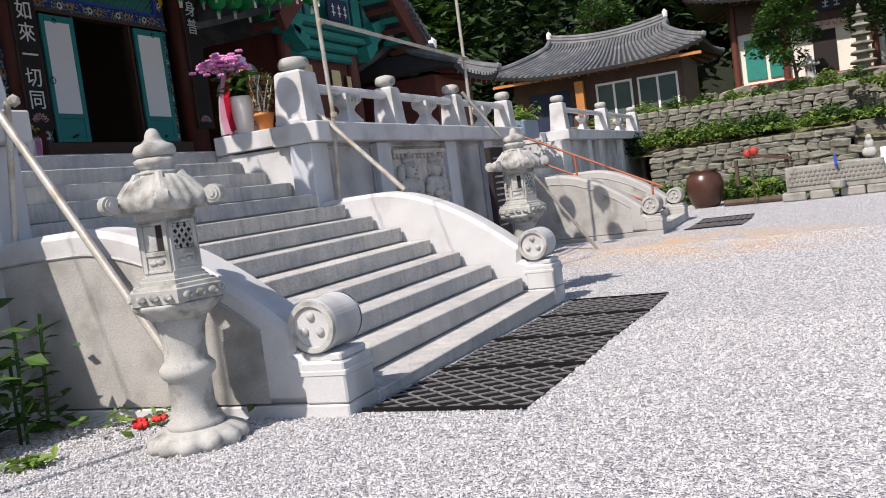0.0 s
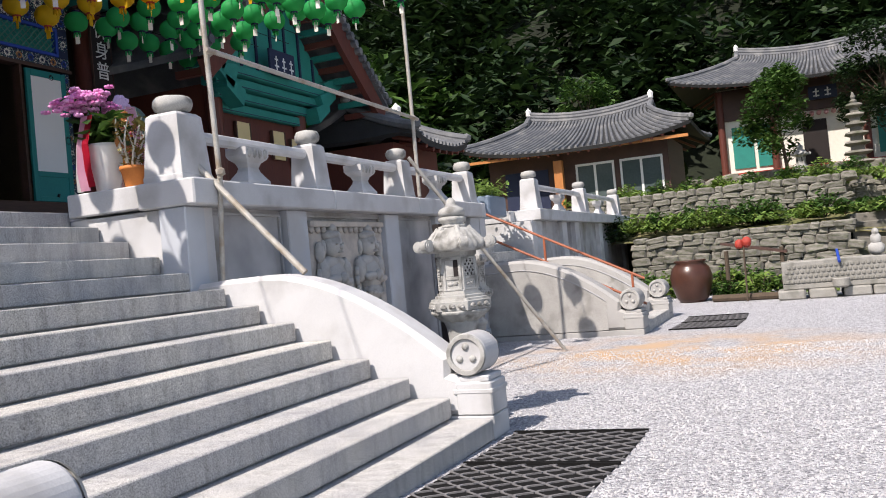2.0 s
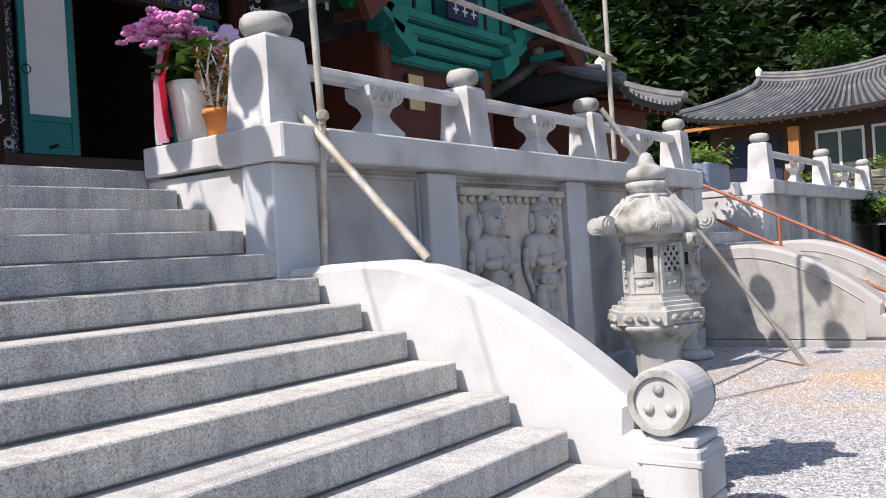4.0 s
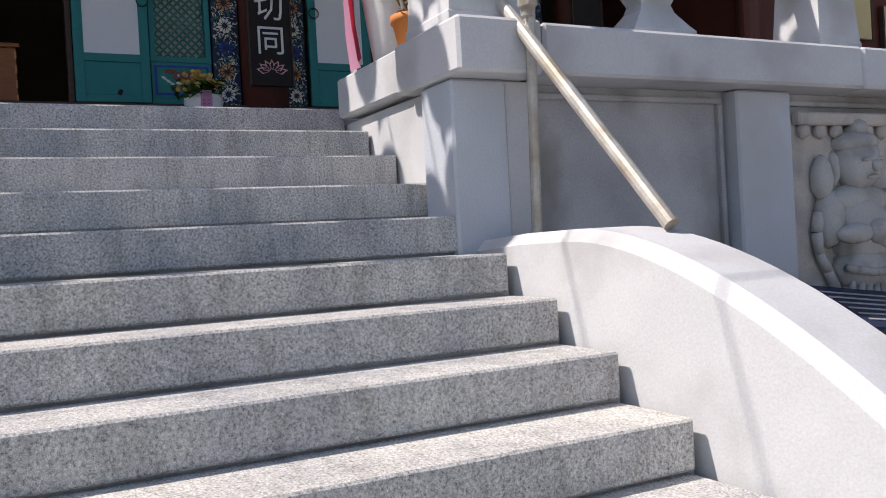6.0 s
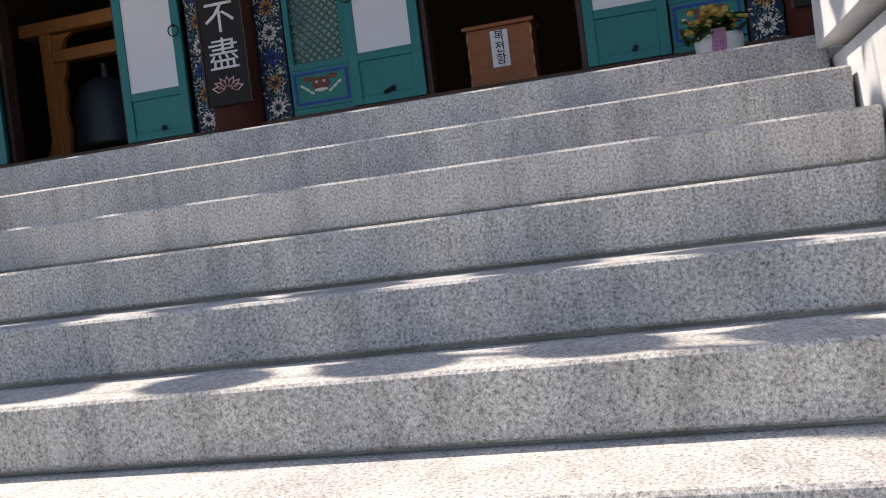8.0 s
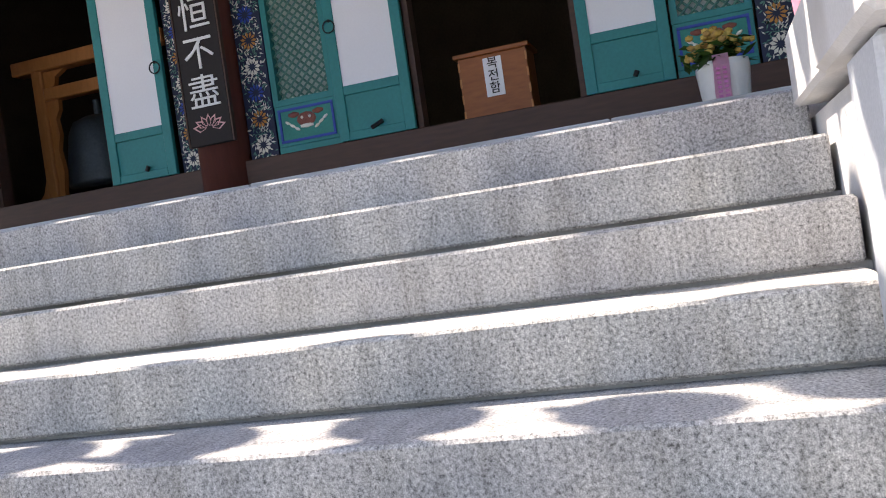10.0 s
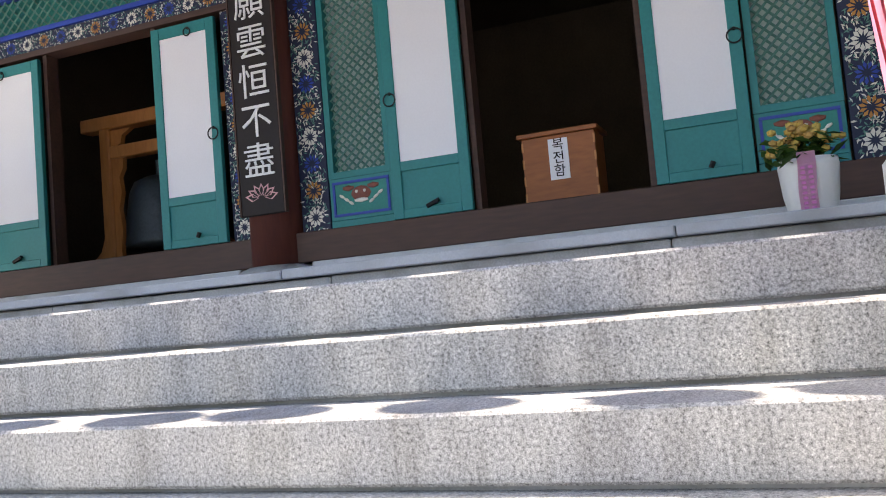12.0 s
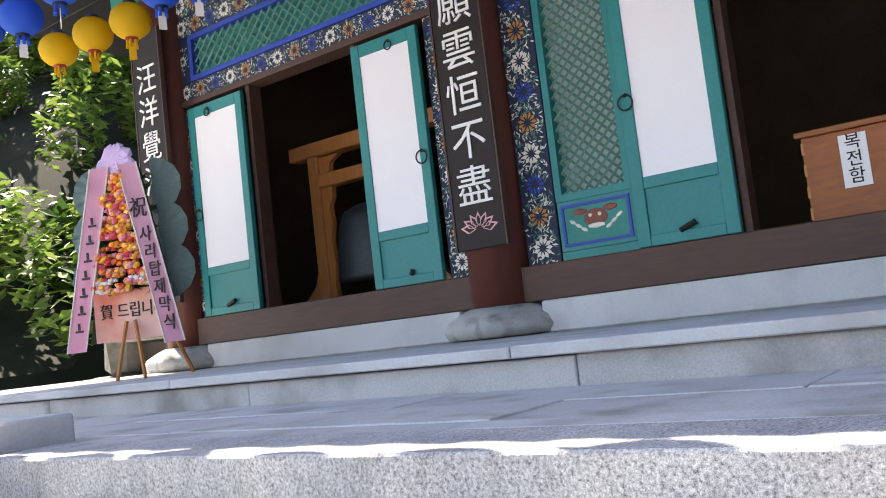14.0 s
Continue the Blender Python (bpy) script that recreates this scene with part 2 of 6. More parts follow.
STEEL = mat("galvanised_tube", (0.55, 0.53, 0.49), (0.36, 0.34, 0.3), 0.5, 6, 60, 0.4, 0.1, metal=0.35, stain=(0.3, 0.24, 0.17), stain_scale=5)
RUSTRED = mat("red_oxide_rail", (0.4, 0.13, 0.06), (0.3, 0.09, 0.05), 0.5, 6, 60, 0.4, 0.1)
ROOFTILE = mat("grey_roof_tile", (0.15, 0.158, 0.17), (0.08, 0.085, 0.092), 0.7, 3, 40, 0.5, 0.2, stain=(0.22, 0.22, 0.215), stain_scale=2)
# Tile colour darkened to paint the shade in the valleys between rows.
ROOFDECK = mat("roof_valley_shade", (0.035, 0.036, 0.038), (0.02, 0.021, 0.022), 0.8, 3, 40, 0.5, 0.2)
GLASS = mat("dim_window_glass", (0.1, 0.13, 0.13), (0.06, 0.085, 0.085), 0.12, 1.2, 20, 0.4, 0.0)
TERRACOTTA = mat("terracotta", (0.62, 0.22, 0.05), (0.5, 0.16, 0.04), 0.7, 5, 60, 0.4, 0.1)
GLAZE = mat("white_glazed_pot", (0.82, 0.81, 0.77), (0.75, 0.73, 0.69), 0.35, 3, 30, 0.3, 0.02)
JAR = mat("brown_glazed_jar", (0.085, 0.035, 0.022), (0.05, 0.022, 0.016), 0.3, 5, 40, 0.4, 0.05)
SOIL = mat("dark_soil", (0.06, 0.045, 0.03), (0.035, 0.028, 0.02), 0.95, 6, 60, 0.5, 0.4)
GRASS = mat("grassy_earth", (0.13, 0.16, 0.045), (0.17, 0.13, 0.075), 0.95, 1.2, 25, 0.5, 0.5)
# Earth coloured near black, so the shade between the trees is in the colour.
HILL = mat("hill_earth_shade_in_colour", (0.014, 0.02, 0.009), (0.006, 0.009, 0.005), 0.95, 0.4, 6, 0.6, 0.5)
ROCK = mat("grey_fieldstone", (0.27, 0.255, 0.22), (0.13, 0.124, 0.108), 0.9, 5, 60, 0.5, 0.5, stain=(0.09, 0.1, 0.06), stain_scale=3, rand=0.2)
BARK = mat("bark", (0.11, 0.08, 0.055), (0.06, 0.045, 0.032), 0.9, 6, 50, 0.5, 0.5, stretch=(1, 1, 0.3))
LEAF = island_mat("leaf_green", [(0.024, 0.06, 0.012), (0.045, 0.11, 0.02), (0.09, 0.17, 0.036)], 0.55, translucent=0.3)
LEAFY = island_mat("leaf_light_green", [(0.09, 0.17, 0.03), (0.15, 0.25, 0.05), (0.22, 0.3, 0.07)], 0.55, translucent=0.3)
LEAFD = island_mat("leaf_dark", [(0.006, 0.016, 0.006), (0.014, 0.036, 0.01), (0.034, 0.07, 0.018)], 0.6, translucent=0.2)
PEBBLE = island_mat("pebbles", [(0.34, 0.34, 0.355), (0.46, 0.46, 0.475), (0.6, 0.6, 0.61), (0.52, 0.51, 0.5)], 0.9)


# ---- builders ----
def part(name, bm, material, parent=None, label="", smooth=False):
    """Links a bmesh as one mesh object under a thing or a part."""
    me = bpy.data.meshes.new(name)
    bm.to_mesh(me)
    bm.free()
    for mt in (material if isinstance(material, (list, tuple)) else [material]):
        me.materials.append(mt)
    if smooth:
        for p in me.polygons:
            p.use_smooth = True
    ob = new(name, me)
    if parent:
        ob.parent = parent
    if label:
        ob["label"] = label
    return ob


def thing(name, label, category, at=(0, 0, 0), rz=0, group="", kind=""):
    ob = new(name)
    ob.matrix_world = pose(*at, 0, 0, rz)
    return tagged(ob, label, category, group, kind)


def setting(name, bm, material, label="", smooth=False):
    return tagged(part(name, bm, material, None, "", smooth), label or name.replace("_", " "), "structure", "", "structure")


def B():
    return bmesh.new()


def box(bm, x0, x1, y0, y1, z0, z1, bevel=0.0, mi=0):
    r = bmesh.ops.create_cube(bm, size=1)
    vs = r["verts"]
    for v in vs:
        v.co = Vector(((x0 + x1) / 2 + v.co.x * (x1 - x0), (y0 + y1) / 2 + v.co.y * (y1 - y0), (z0 + z1) / 2 + v.co.z * (z1 - z0)))
    fs = {f for v in vs for f in v.link_faces}
    for f in fs:
        f.material_index = mi
    if bevel:
        es = {e for v in vs for e in v.link_edges}
        bmesh.ops.bevel(bm, geom=list(es), offset=bevel, segments=1, affect="EDGES")
    return bm


def boxes(*rows, bevel=0.0):
    bm = B()
    for r in rows:
        box(bm, *r, bevel=bevel)
    return bm


def lathe(profile, segs=24, at=(0, 0, 0), square=False, bm=None, turn=0.0, wave=None):
    """A solid of revolution about z from (radius, z) pairs; square: four-sided; wave: (count, depth) lobes."""
    bm = bm or B()
    n = 4 if square else segs
    rings = []
    for r, z in profile:
        ring = []
        for i in range(n):
            a = 2 * math.pi * i / n + turn + (math.pi / 4 if square else 0)
            rr = r * (math.sqrt(2) if square else 1)
            if wave and r > 0:
                rr *= 1 + wave[1] * abs(math.sin(a * wave[0] / 2))
            ring.append(bm.verts.new((at[0] + rr * math.cos(a), at[1] + rr * math.sin(a), at[2] + z)))
        rings.append(ring)
    for a, b in zip(rings, rings[1:]):
        for i in range(n):
            bm.faces.new((a[i], a[(i + 1) % n], b[(i + 1) % n], b[i]))
    bm.faces.new(list(reversed(rings[0])))
    bm.faces.new(rings[-1])
    return bm


def tube(bm, p0, p1, r, segs=10, r1=None):
    p0, p1 = Vector(p0), Vector(p1)
    d = p1 - p0
    q = d.to_track_quat("Z", "Y").to_matrix()
    r1 = r if r1 is None else r1
    ra, rb = [], []
    for i in range(segs):
        a = 2 * math.pi * i / segs
        o = Vector((math.cos(a), math.sin(a), 0))
        ra.append(bm.verts.new(p0 + q @ (o * r)))
        rb.append(bm.verts.new(p1 + q @ (o * r1)))
    for i in range(segs):
        bm.faces.new((ra[i], ra[(i + 1) % segs], rb[(i + 1) % segs], rb[i]))
    bm.faces.new(list(reversed(ra)))
    bm.faces.new(rb)
    return bm


def prism(points, axis, a, b, bevel=0.0, bm=None):
    """A flat outline pushed along an axis. points are (x, z) for axis y, (y, z) for axis x, (x, y) for axis z."""
    bm = bm or B()
    def at(p, d):
        return (p[0], d, p[1]) if axis == "y" else (d, p[0], p[1]) if axis == "x" else (p[0], p[1], d)
    va, vb = [bm.verts.new(at(p, a)) for p in points], [bm.verts.new(at(p, b)) for p in points]
    n = len(points)
    fs = [bm.faces.new(va), bm.faces.new(list(reversed(vb)))]
    for i in range(n):
        fs.append(bm.faces.new((va[i], vb[i], vb[(i + 1) % n], va[(i + 1) % n])))
    bmesh.ops.recalc_face_normals(bm, faces=fs)
    if bevel:
        bmesh.ops.bevel(bm, geom=[e for f in fs[:2] for e in f.edges], offset=bevel, segments=1, affect="EDGES")
    return bm


def blob(bm, at, size, sub=2, rot=(0, 0, 0)):
    m = pose(*at, *rot) @ Matrix.Diagonal((*size, 1))
    bmesh.ops.create_icosphere(bm, subdivisions=sub, radius=1, matrix=m)
    return bm


def bump_mesh(bm, scale, amount, seed=0):
    for v in bm.verts:
        v.co += noise.noise_vector(v.co * scale + Vector((seed, 0, 0))) * amount
    return bm


def mesh_data(name, verts, faces, material):
    me = bpy.data.meshes.new(name)
    me.from_pydata(verts, [], faces)
    me.materials.append(material)
    return me


def leaves(name, points, size, material, parent=None, seed=1, flat=0.0):
    """Many small folded leaf blades, one at each point, as one mesh."""
    rnd = random.Random(seed)
    verts, faces = [], []
    for p in points:
        a, t, s = rnd.uniform(0, 6.28), rnd.gauss(0, 0.6), size * rnd.uniform(0.6, 1.4)
        u = Vector((math.cos(a), math.sin(a), math.sin(t) * 0.8 * (1 - flat)))
        w = u.cross(Vector((rnd.gauss(0, 0.4), rnd.gauss(0, 0.4), 1))).normalized()
        p = Vector(p)
        i = len(verts)
        verts += [p - u * s, p + w * s * 0.45 + Vector((0, 0, s * 0.12)), p + u * s, p - w * s * 0.45 + Vector((0, 0, s * 0.12))]
        faces.append((i, i + 1, i + 2, i + 3))
    ob = new(name, mesh_data(name, verts, faces, material))
    if parent:
        ob.parent = parent
    return ob


def words(txt, size, material, parent, name="lettering", at=(0, 0, 0), rx=90, rz=90, ry=0):
    cu = bpy.data.curves.new(name, "FONT")
    cu.body, cu.size, cu.align_x, cu.align_y, cu.extrude = txt, size, "CENTER", "CENTER", 0.004
    cu.resolution_u = 2
    tmp = new("tmp", cu)
    me = bpy.data.meshes.new_from_object(tmp)
    bpy.data.objects.remove(tmp)
    me.materials.clear()
    me.materials.append(material)
    ob = new(name, me)
    ob.parent = parent
    ob.matrix_basis = pose(*at, rx, ry, rz)
    return ob

# ---- large structure ----
R, T, W = 0.17, 0.34, 4.08      # riser, tread, width of the main stair
TOP = 13 * R                    # level of the terrace
def ground_z(y):
    return min(0.11, max(0.0, -y * 0.025))
bm = B()
prev = None
for y in (-400, -60, -20, -8, -4.4, -2.2, 0, 8, 30, 100, 600):
    row = [bm.verts.new((x, y, ground_z(y))) for x in (-400, -60, -8, 8, 60, 600)]
    if prev:
        for i in range(5):
            bm.faces.new((prev[i], prev[i + 1], row[i + 1], row[i]))
    prev = row
setting("ground", bm, GRAVEL, "pale grey crushed gravel yard")

# terrace body under the landing and beside the stair
setting("terrace_core", boxes((-16, -3.1, 0.4, 7.6, -0.1, TOP - 0.03), (-16, -3.1, -14, -W - 0.4, -0.1, TOP - 0.03), (-16, -4.3, -W - 0.42, 0.42, -0.1, TOP - 0.03), (-16, -4.2, 7.61, 11.2, -0.1, TOP - 0.03), (-10, -3.1, 11.21, 21, -0.1, TOP - 0.03)), PODIUM, "granite terrace in front of the hall")

# main stair
stair = thing("stair_1", "wide grey granite stair of thirteen steps", "stair", kind="structure")
for k in range(1, 14):
    x0 = -(k - 1) * T
    depth = 0.42 if k < 13 else 0.36
    wide = 0.0 if k != 9 else 0.1
    bm = B()
    box(bm, x0 - depth, x0, -W - (wide if k < 9 else 0.115), -0.015 + wide, (k - 1) * R + 0.012, k * R, bevel=0.008)
    part("step", bm, GRANITE, stair)
    bm = B()
    box(bm, x0 - 0.5, x0 - 0.03, -W, 0, (k - 1) * R - 0.1, (k - 1) * R + 0.013)
    part("step_bed", bm, PANELSTONE, stair)

def crest(u):
    """The curved top of a stair cheek, from the terrace (u = 0) down to the plinth (u = 1)."""
    return (-2.0 + 1.66 * u, 1.44 - 0.315 * (1.66 * u) ** 1.81)
CHEEK = [(-2.78, 0.0), (-2.78, 1.41), (-2.35, 1.435)] + [crest(i / 22) for i in range(23)] + [(-0.29, 0.52), (-0.2, 0.49), (0.0, 0.49), (0.0, 0.0)]
def cheek(parent, yo, yi, outline=CHEEK, mat_=PALE, panel=True):
    """A curved side wall of a stair with a base course, a plinth, and a drum carved with three studs."""
    lo, hi = min(yo, yi), max(yo, yi)
    side = 1 if yo > yi else -1
    part("cheek_wall", prism([(x - 0.06, max(z, 0.19)) if x > -0.3 else (x, max(z, 0.19)) for x, z in outline], "y", lo, hi, 0.045), mat_, parent)
    bm = B()
    box(bm, -2.78, 0.0, lo - 0.012, hi + 0.012, 0.0, 0.186, bevel=0.01)
    part("base_course", bm, mat_, parent)
    bm = B()
    box(bm, -0.3, 0.0, lo - 0.01, hi + 0.01, 0.19, 0.45, bevel=0.012)
    box(bm, -0.27, -0.02, lo + 0.01, hi - 0.01, 0.45, 0.5, bevel=0.01)
    box(bm, -0.32, 0.012, lo - 0.015, hi + 0.015, 0.36, 0.4, bevel=0.008)
    part("plinth", bm, mat_, parent)
    if panel:
        # raised rim on the outer face
        pts = [(x, z - 0.17) for x, z in outline if -2.8 < x < -0.5 and z > 0.5]
        bm = B()
        for (xa, za), (xb, zb) in zip(pts, pts[1:]):
            tube(bm, (xa, yo + side * 0.004, za), (xb, yo + side * 0.004, zb), 0.012, 6)
        part("rim_groove", bm, PANELSTONE, parent)
        low = [(x, z - 0.185) for x, z in outline if -2.8 < x < -0.5 and z > 0.62]
        ya, yb = sorted((yo + side * 0.003, yo - side * 0.02))
        part("cheek_panel", prism([(low[0][0] + 0.03, 0.2)] + [(x + 0.03 if k == 0 else x, z) for k, (x, z) in enumerate(low)] + [(low[-1][0], 0.2)], "y", ya, yb), ROUGHSTONE, parent, "rougher grey granite panel")
    d0, d1 = lo + 0.005, hi - 0.005
    drum = part("drum", tube(B(), (-0.19, d0, 0.668), (-0.19, d1, 0.668), 0.168, 40), mat_, parent, "carved granite drum")
    bmesh_mod = drum.modifiers.new("edge", "BEVEL")
    bmesh_mod.width, bmesh_mod.segments = 0.02, 2
    for yy, s in ((d0, -1), (d1, 1)):
        bm = B()
        r = bmesh.ops.create_circle(bm, segments=36, radius=0.12)
        bmesh.ops.delete(bm, geom=list(bm.verts), context="VERTS")
        n, prev = 40, None
        rings = []
        for i in range(n):
            a = 2 * math.pi * i / n
            c, sn = math.cos(a), math.sin(a)
            rings.append([bm.verts.new((-0.19 + c * rr, yy + s * dd, 0.668 + sn * rr)) for rr, dd in ((0.166, 0.0), (0.16, 0.018), (0.128, 0.018), (0.122, 0.002))])
        for i in range(n):
            for j in range(3):
                bm.faces.new((rings[i][j], rings[(i + 1) % n][j], rings[(i + 1) % n][j + 1], rings[i][j + 1]))
        bmesh.ops.recalc_face_normals(bm, faces=bm.faces)
        part("drum_rim", bm, CARVED, drum)
        for ang in (90, 210, 330):
            bm = B()
            blob(bm, (-0.19 + 0.064 * math.cos(radians(ang)), yy, 0.668 + 0.064 * math.sin(radians(ang))), (0.03, 0.024, 0.03), 2)
            part("stud", bm, CARVED, drum, smooth=True)

cheek(stair, 0.36, 0.02)
cheek(stair, -W - 0.36, -W - 0.02)


# ---- balustrade pieces ----
def baluster_post(name, at, half, h, label, group, tall=False):
    ob = thing(name, label, "post", at, group=group)
    part("shaft", lathe([(half, 0), (half, 0.05), (half * 0.97, 0.06), (half * 0.8, h), (half * 0.66, h + 0.03)], square=True), PALE, ob)
    r = half * 0.72
    part("knob", lathe([(r * 0.75, h + 0.03), (r * 0.8, h + 0.05), (r * 1.05, h + 0.07), (r * 1.15, h + 0.11), (r * 1.12, h + 0.15), (r * 0.95, h + 0.185), (r * 0.5, h + 0.2)], 16, wave=(8, 0.04)), CARVED, ob, "rounded weathered knob", smooth=True)
    return ob


def lotus_baluster(at, group):
    ob = thing("lotus_baluster", "carved pale granite lotus baluster under the rail", "baluster", at, group=group)
    part("body", lathe([(0.0, 0), (0.2, 0), (0.2, 0.06), (0.17, 0.09), (0.11, 0.16), (0.095, 0.2), (0.12, 0.25), (0.18, 0.29), (0.2, 0.32), (0.2, 0.4), (0.0, 0.4)], square=True), PALE, ob)
    for v in ob.children[0].data.vertices:
        v.co.x *= 0.62
    bm = B()
    for i in range(4):
        blob(bm, (0.118, -0.14 + i * 0.093, 0.345), (0.02, 0.045, 0.06), 1)
    part("petals", bm, CARVED, ob, smooth=True)
    return ob


def terrace_front(s, y0, label_side, posts, pilasters, length, relief=None):
    """The parapet: front wall with pilasters and panels, cap slabs, posts and rails. s: +1 or -1 along y from y0."""
    def yy(v):
        return y0 + s * v
    def bx(bm, xa, xb, a, b, za, zb, bev=0.006):
        lo, hi = sorted((yy(a), yy(b)))
        return box(bm, xa, xb, lo, hi, za, zb, bevel=bev)
    wall = thing("terrace_wall_" + label_side, "granite terrace wall with pilasters and panels", "wall", kind="structure")
    part("panel_backing", bx(B(), -3.12, -2.8, 0.02, length, 0.0, 2.128, 0), PANELSTONE, wall)
    part("base_course", bx(B(), -3.1, -2.66, 0.0, length, 0.0, 0.25), SHADESTONE, wall)
    for a, b in pilasters:
        part("pilaster", bx(B(), -3.0, -2.7, a, b, 0.252, 2.126, 0.012), SHADESTONE, wall)
    part("side_wall", bx(B(), -4.3 if s > 0 else -4.46, -2.72, 0.0, 0.36, 0.0, 2.126 if s > 0 else 2.078, 0.006), PALE, wall)
    for (a1, b1), (a2, b2) in zip(pilasters, pilasters[1:]):
        bm = B()
        bx(bm, -2.81, -2.77, b1 + 0.03, b1 + 0.06, 0.3, 2.06)
        bx(bm, -2.81, -2.77, a2 - 0.06, a2 - 0.03, 0.3, 2.06)
        bx(bm, -2.81, -2.77, b1 + 0.03, a2 - 0.03, 2.06, 2.09)
        part("panel_moulding", bm, PANELSTONE, wall)
    # cap slabs
    cuts = [0.34] + [p + 0.02 for p in posts[1:]] + [length]
    for a, b in zip(cuts, cuts[1:]):
        part("cap_slab", bx(B(), -3.12, -2.56, a + 0.003, b - 0.003, 2.13, 2.36, 0.015), PALE, wall)
    part("cap_slab", bx(B(), -3.2, -2.56, -0.09, 0.337, 2.13, 2.37, 0.015), PALE, wall)
    part("cap_slab", bx(B(), -4.06 if s > 0 else -4.5, -3.205, -0.06, 0.34, 2.15 if s > 0 else 2.08, 2.37 if s > 0 else 2.32, 0.012), PALE, wall)
    grp = "balustrade posts " + label_side
    for i, p in enumerate(posts):
        if i == 0:
            baluster_post("corner_post", (-2.92, yy(0.17), 2.37), 0.22, 0.6, "tall tapered granite corner post with rounded knob", grp)
        else:
            baluster_post("balustrade_post", (-2.85, yy(p), 2.36), 0.17, 0.52, "tapered pale granite balustrade post with knob", grp)
    for i, (a, b) in enumerate(zip(posts, posts[1:])):
        rail = thing("stone_rail", "octagonal pale granite handrail", "handrail", (-2.85, yy((a + b) / 2), 2.8), group="stone rails " + label_side)
        h = (b - a) / 2 - 0.08
        part("bar", tube(B(), (0, -h, 0), (0, h, 0), 0.062, 8), PALE, rail)
        lotus_baluster((-2.85, yy((a + b) / 2 + (0.05 if i else -0.1)), 2.36), "lotus balusters")
    return wall

RIGHT_PIL = [(-0.06, 0.22), (1.62, 2.02), (3.98, 4.4), (5.7, 6.1), (7.2, 7.6)]
terrace_front(1, 0.0, "right", [0.17, 2.42, 4.82, 7.4], RIGHT_PIL, 7.6)
terrace_front(-1, -W - 0.12, "left", [0.17, 2.42, 4.82, 7.4], RIGHT_PIL, 10.0)

FIGSTONE = mat("figure_stone", (0.5, 0.49, 0.47), (0.36, 0.35, 0.33), 0.85, 4, 90, 0.4, 0.3, stain=(0.25, 0.24, 0.22), stain_scale=6)
# relief panels with two guardian figures in low relief
def guardian(at, flip, label):
    """A robed figure in low relief: topknot, folded arms with a held staff, pleated robe and trailing scarves."""
    ob = thing("relief_figure", label, "relief", at, group="carved relief figures")
    bm = B()
    f = -1 if flip else 1
    for c, s_ in (((0.06, 0, 1.4), (0.1, 0.13, 0.155)), ((0.05, 0, 1.52), (0.09, 0.14, 0.07)), ((0.06, 0, 1.6), (0.06, 0.05, 0.06)), ((0.03, 0.13, 1.38), (0.04, 0.035, 0.1)), ((0.03, -0.13, 1.38), (0.04, 0.035, 0.1)),
                  ((0.05, 0, 1.2), (0.08, 0.21, 0.1)), ((0.06, 0, 1.03), (0.1, 0.18, 0.24)), ((0.06, 0, 0.82), (0.11, 0.19, 0.13)),
                  ((0.06, 0.21, 1.1), (0.07, 0.075, 0.16)), ((0.06, -0.21, 1.1), (0.07, 0.075, 0.16)), ((0.12, 0.11, 0.98), (0.06, 0.13, 0.06)), ((0.12, -0.11, 1.02), (0.06, 0.13, 0.06)), ((0.16, 0.0, 1.02), (0.05, 0.06, 0.07)),
                  ((0.05, 0, 0.55), (0.09, 0.2, 0.26)), ((0.05, 0, 0.3), (0.09, 0.22, 0.22)), ((0.08, 0.1, 0.09), (0.08, 0.08, 0.05)), ((0.08, -0.1, 0.09), (0.08, 0.08, 0.05)),
                  ((0.15, 0.045, 1.42), (0.018, 0.022, 0.014)), ((0.15, -0.045, 1.42), (0.018, 0.022, 0.014)), ((0.16, 0, 1.38), (0.025, 0.02, 0.035)), ((0.15, 0, 1.32), (0.02, 0.04, 0.014))):
        blob(bm, c, s_, 2)
    # robe pleats, sash, scarves and staff
    for k in range(7):
        y = -0.15 + 0.05 * k
        tube(bm, (0.125 - 0.9 * y * y, y * 0.8, 0.76), (0.125 - 0.9 * y * y, y * 1.3, 0.12), 0.017, 6, 0.024)
    for k in range(8):
        a, b = -0.18 + 0.045 * k, -0.18 + 0.045 * (k + 1)
        tube(bm, (0.165 - 1.6 * a * a, a, 0.8 + a * a), (0.165 - 1.6 * b * b, b, 0.8 + b * b), 0.024, 6)
    for sd in (-1, 1):
        prev = Vector((0.07, sd * 0.2, 1.25))
        for k in range(1, 11):
            q = Vector((0.06, sd * (0.22 + 0.075 * math.sin(k * 0.75)), 1.25 - 0.108 * k))
            tube(bm, prev, q, 0.03 - 0.001 * k, 6)
            prev = q
    blob(bm, (0.06, -0.24 * f, 1.33), (0.05, 0.06, 0.13), 2)
    blob(bm, (0.1, 0.15 * f, 0.66), (0.05, 0.05, 0.16), 2)
    for v in bm.verts:
        v.co = Vector((v.co.x * 1.25, v.co.y * 1.2, v.co.z * 1.02))
    part("figure", bump_mesh(bm, 9, 0.01), FIGSTONE, ob, smooth=True)
    return ob

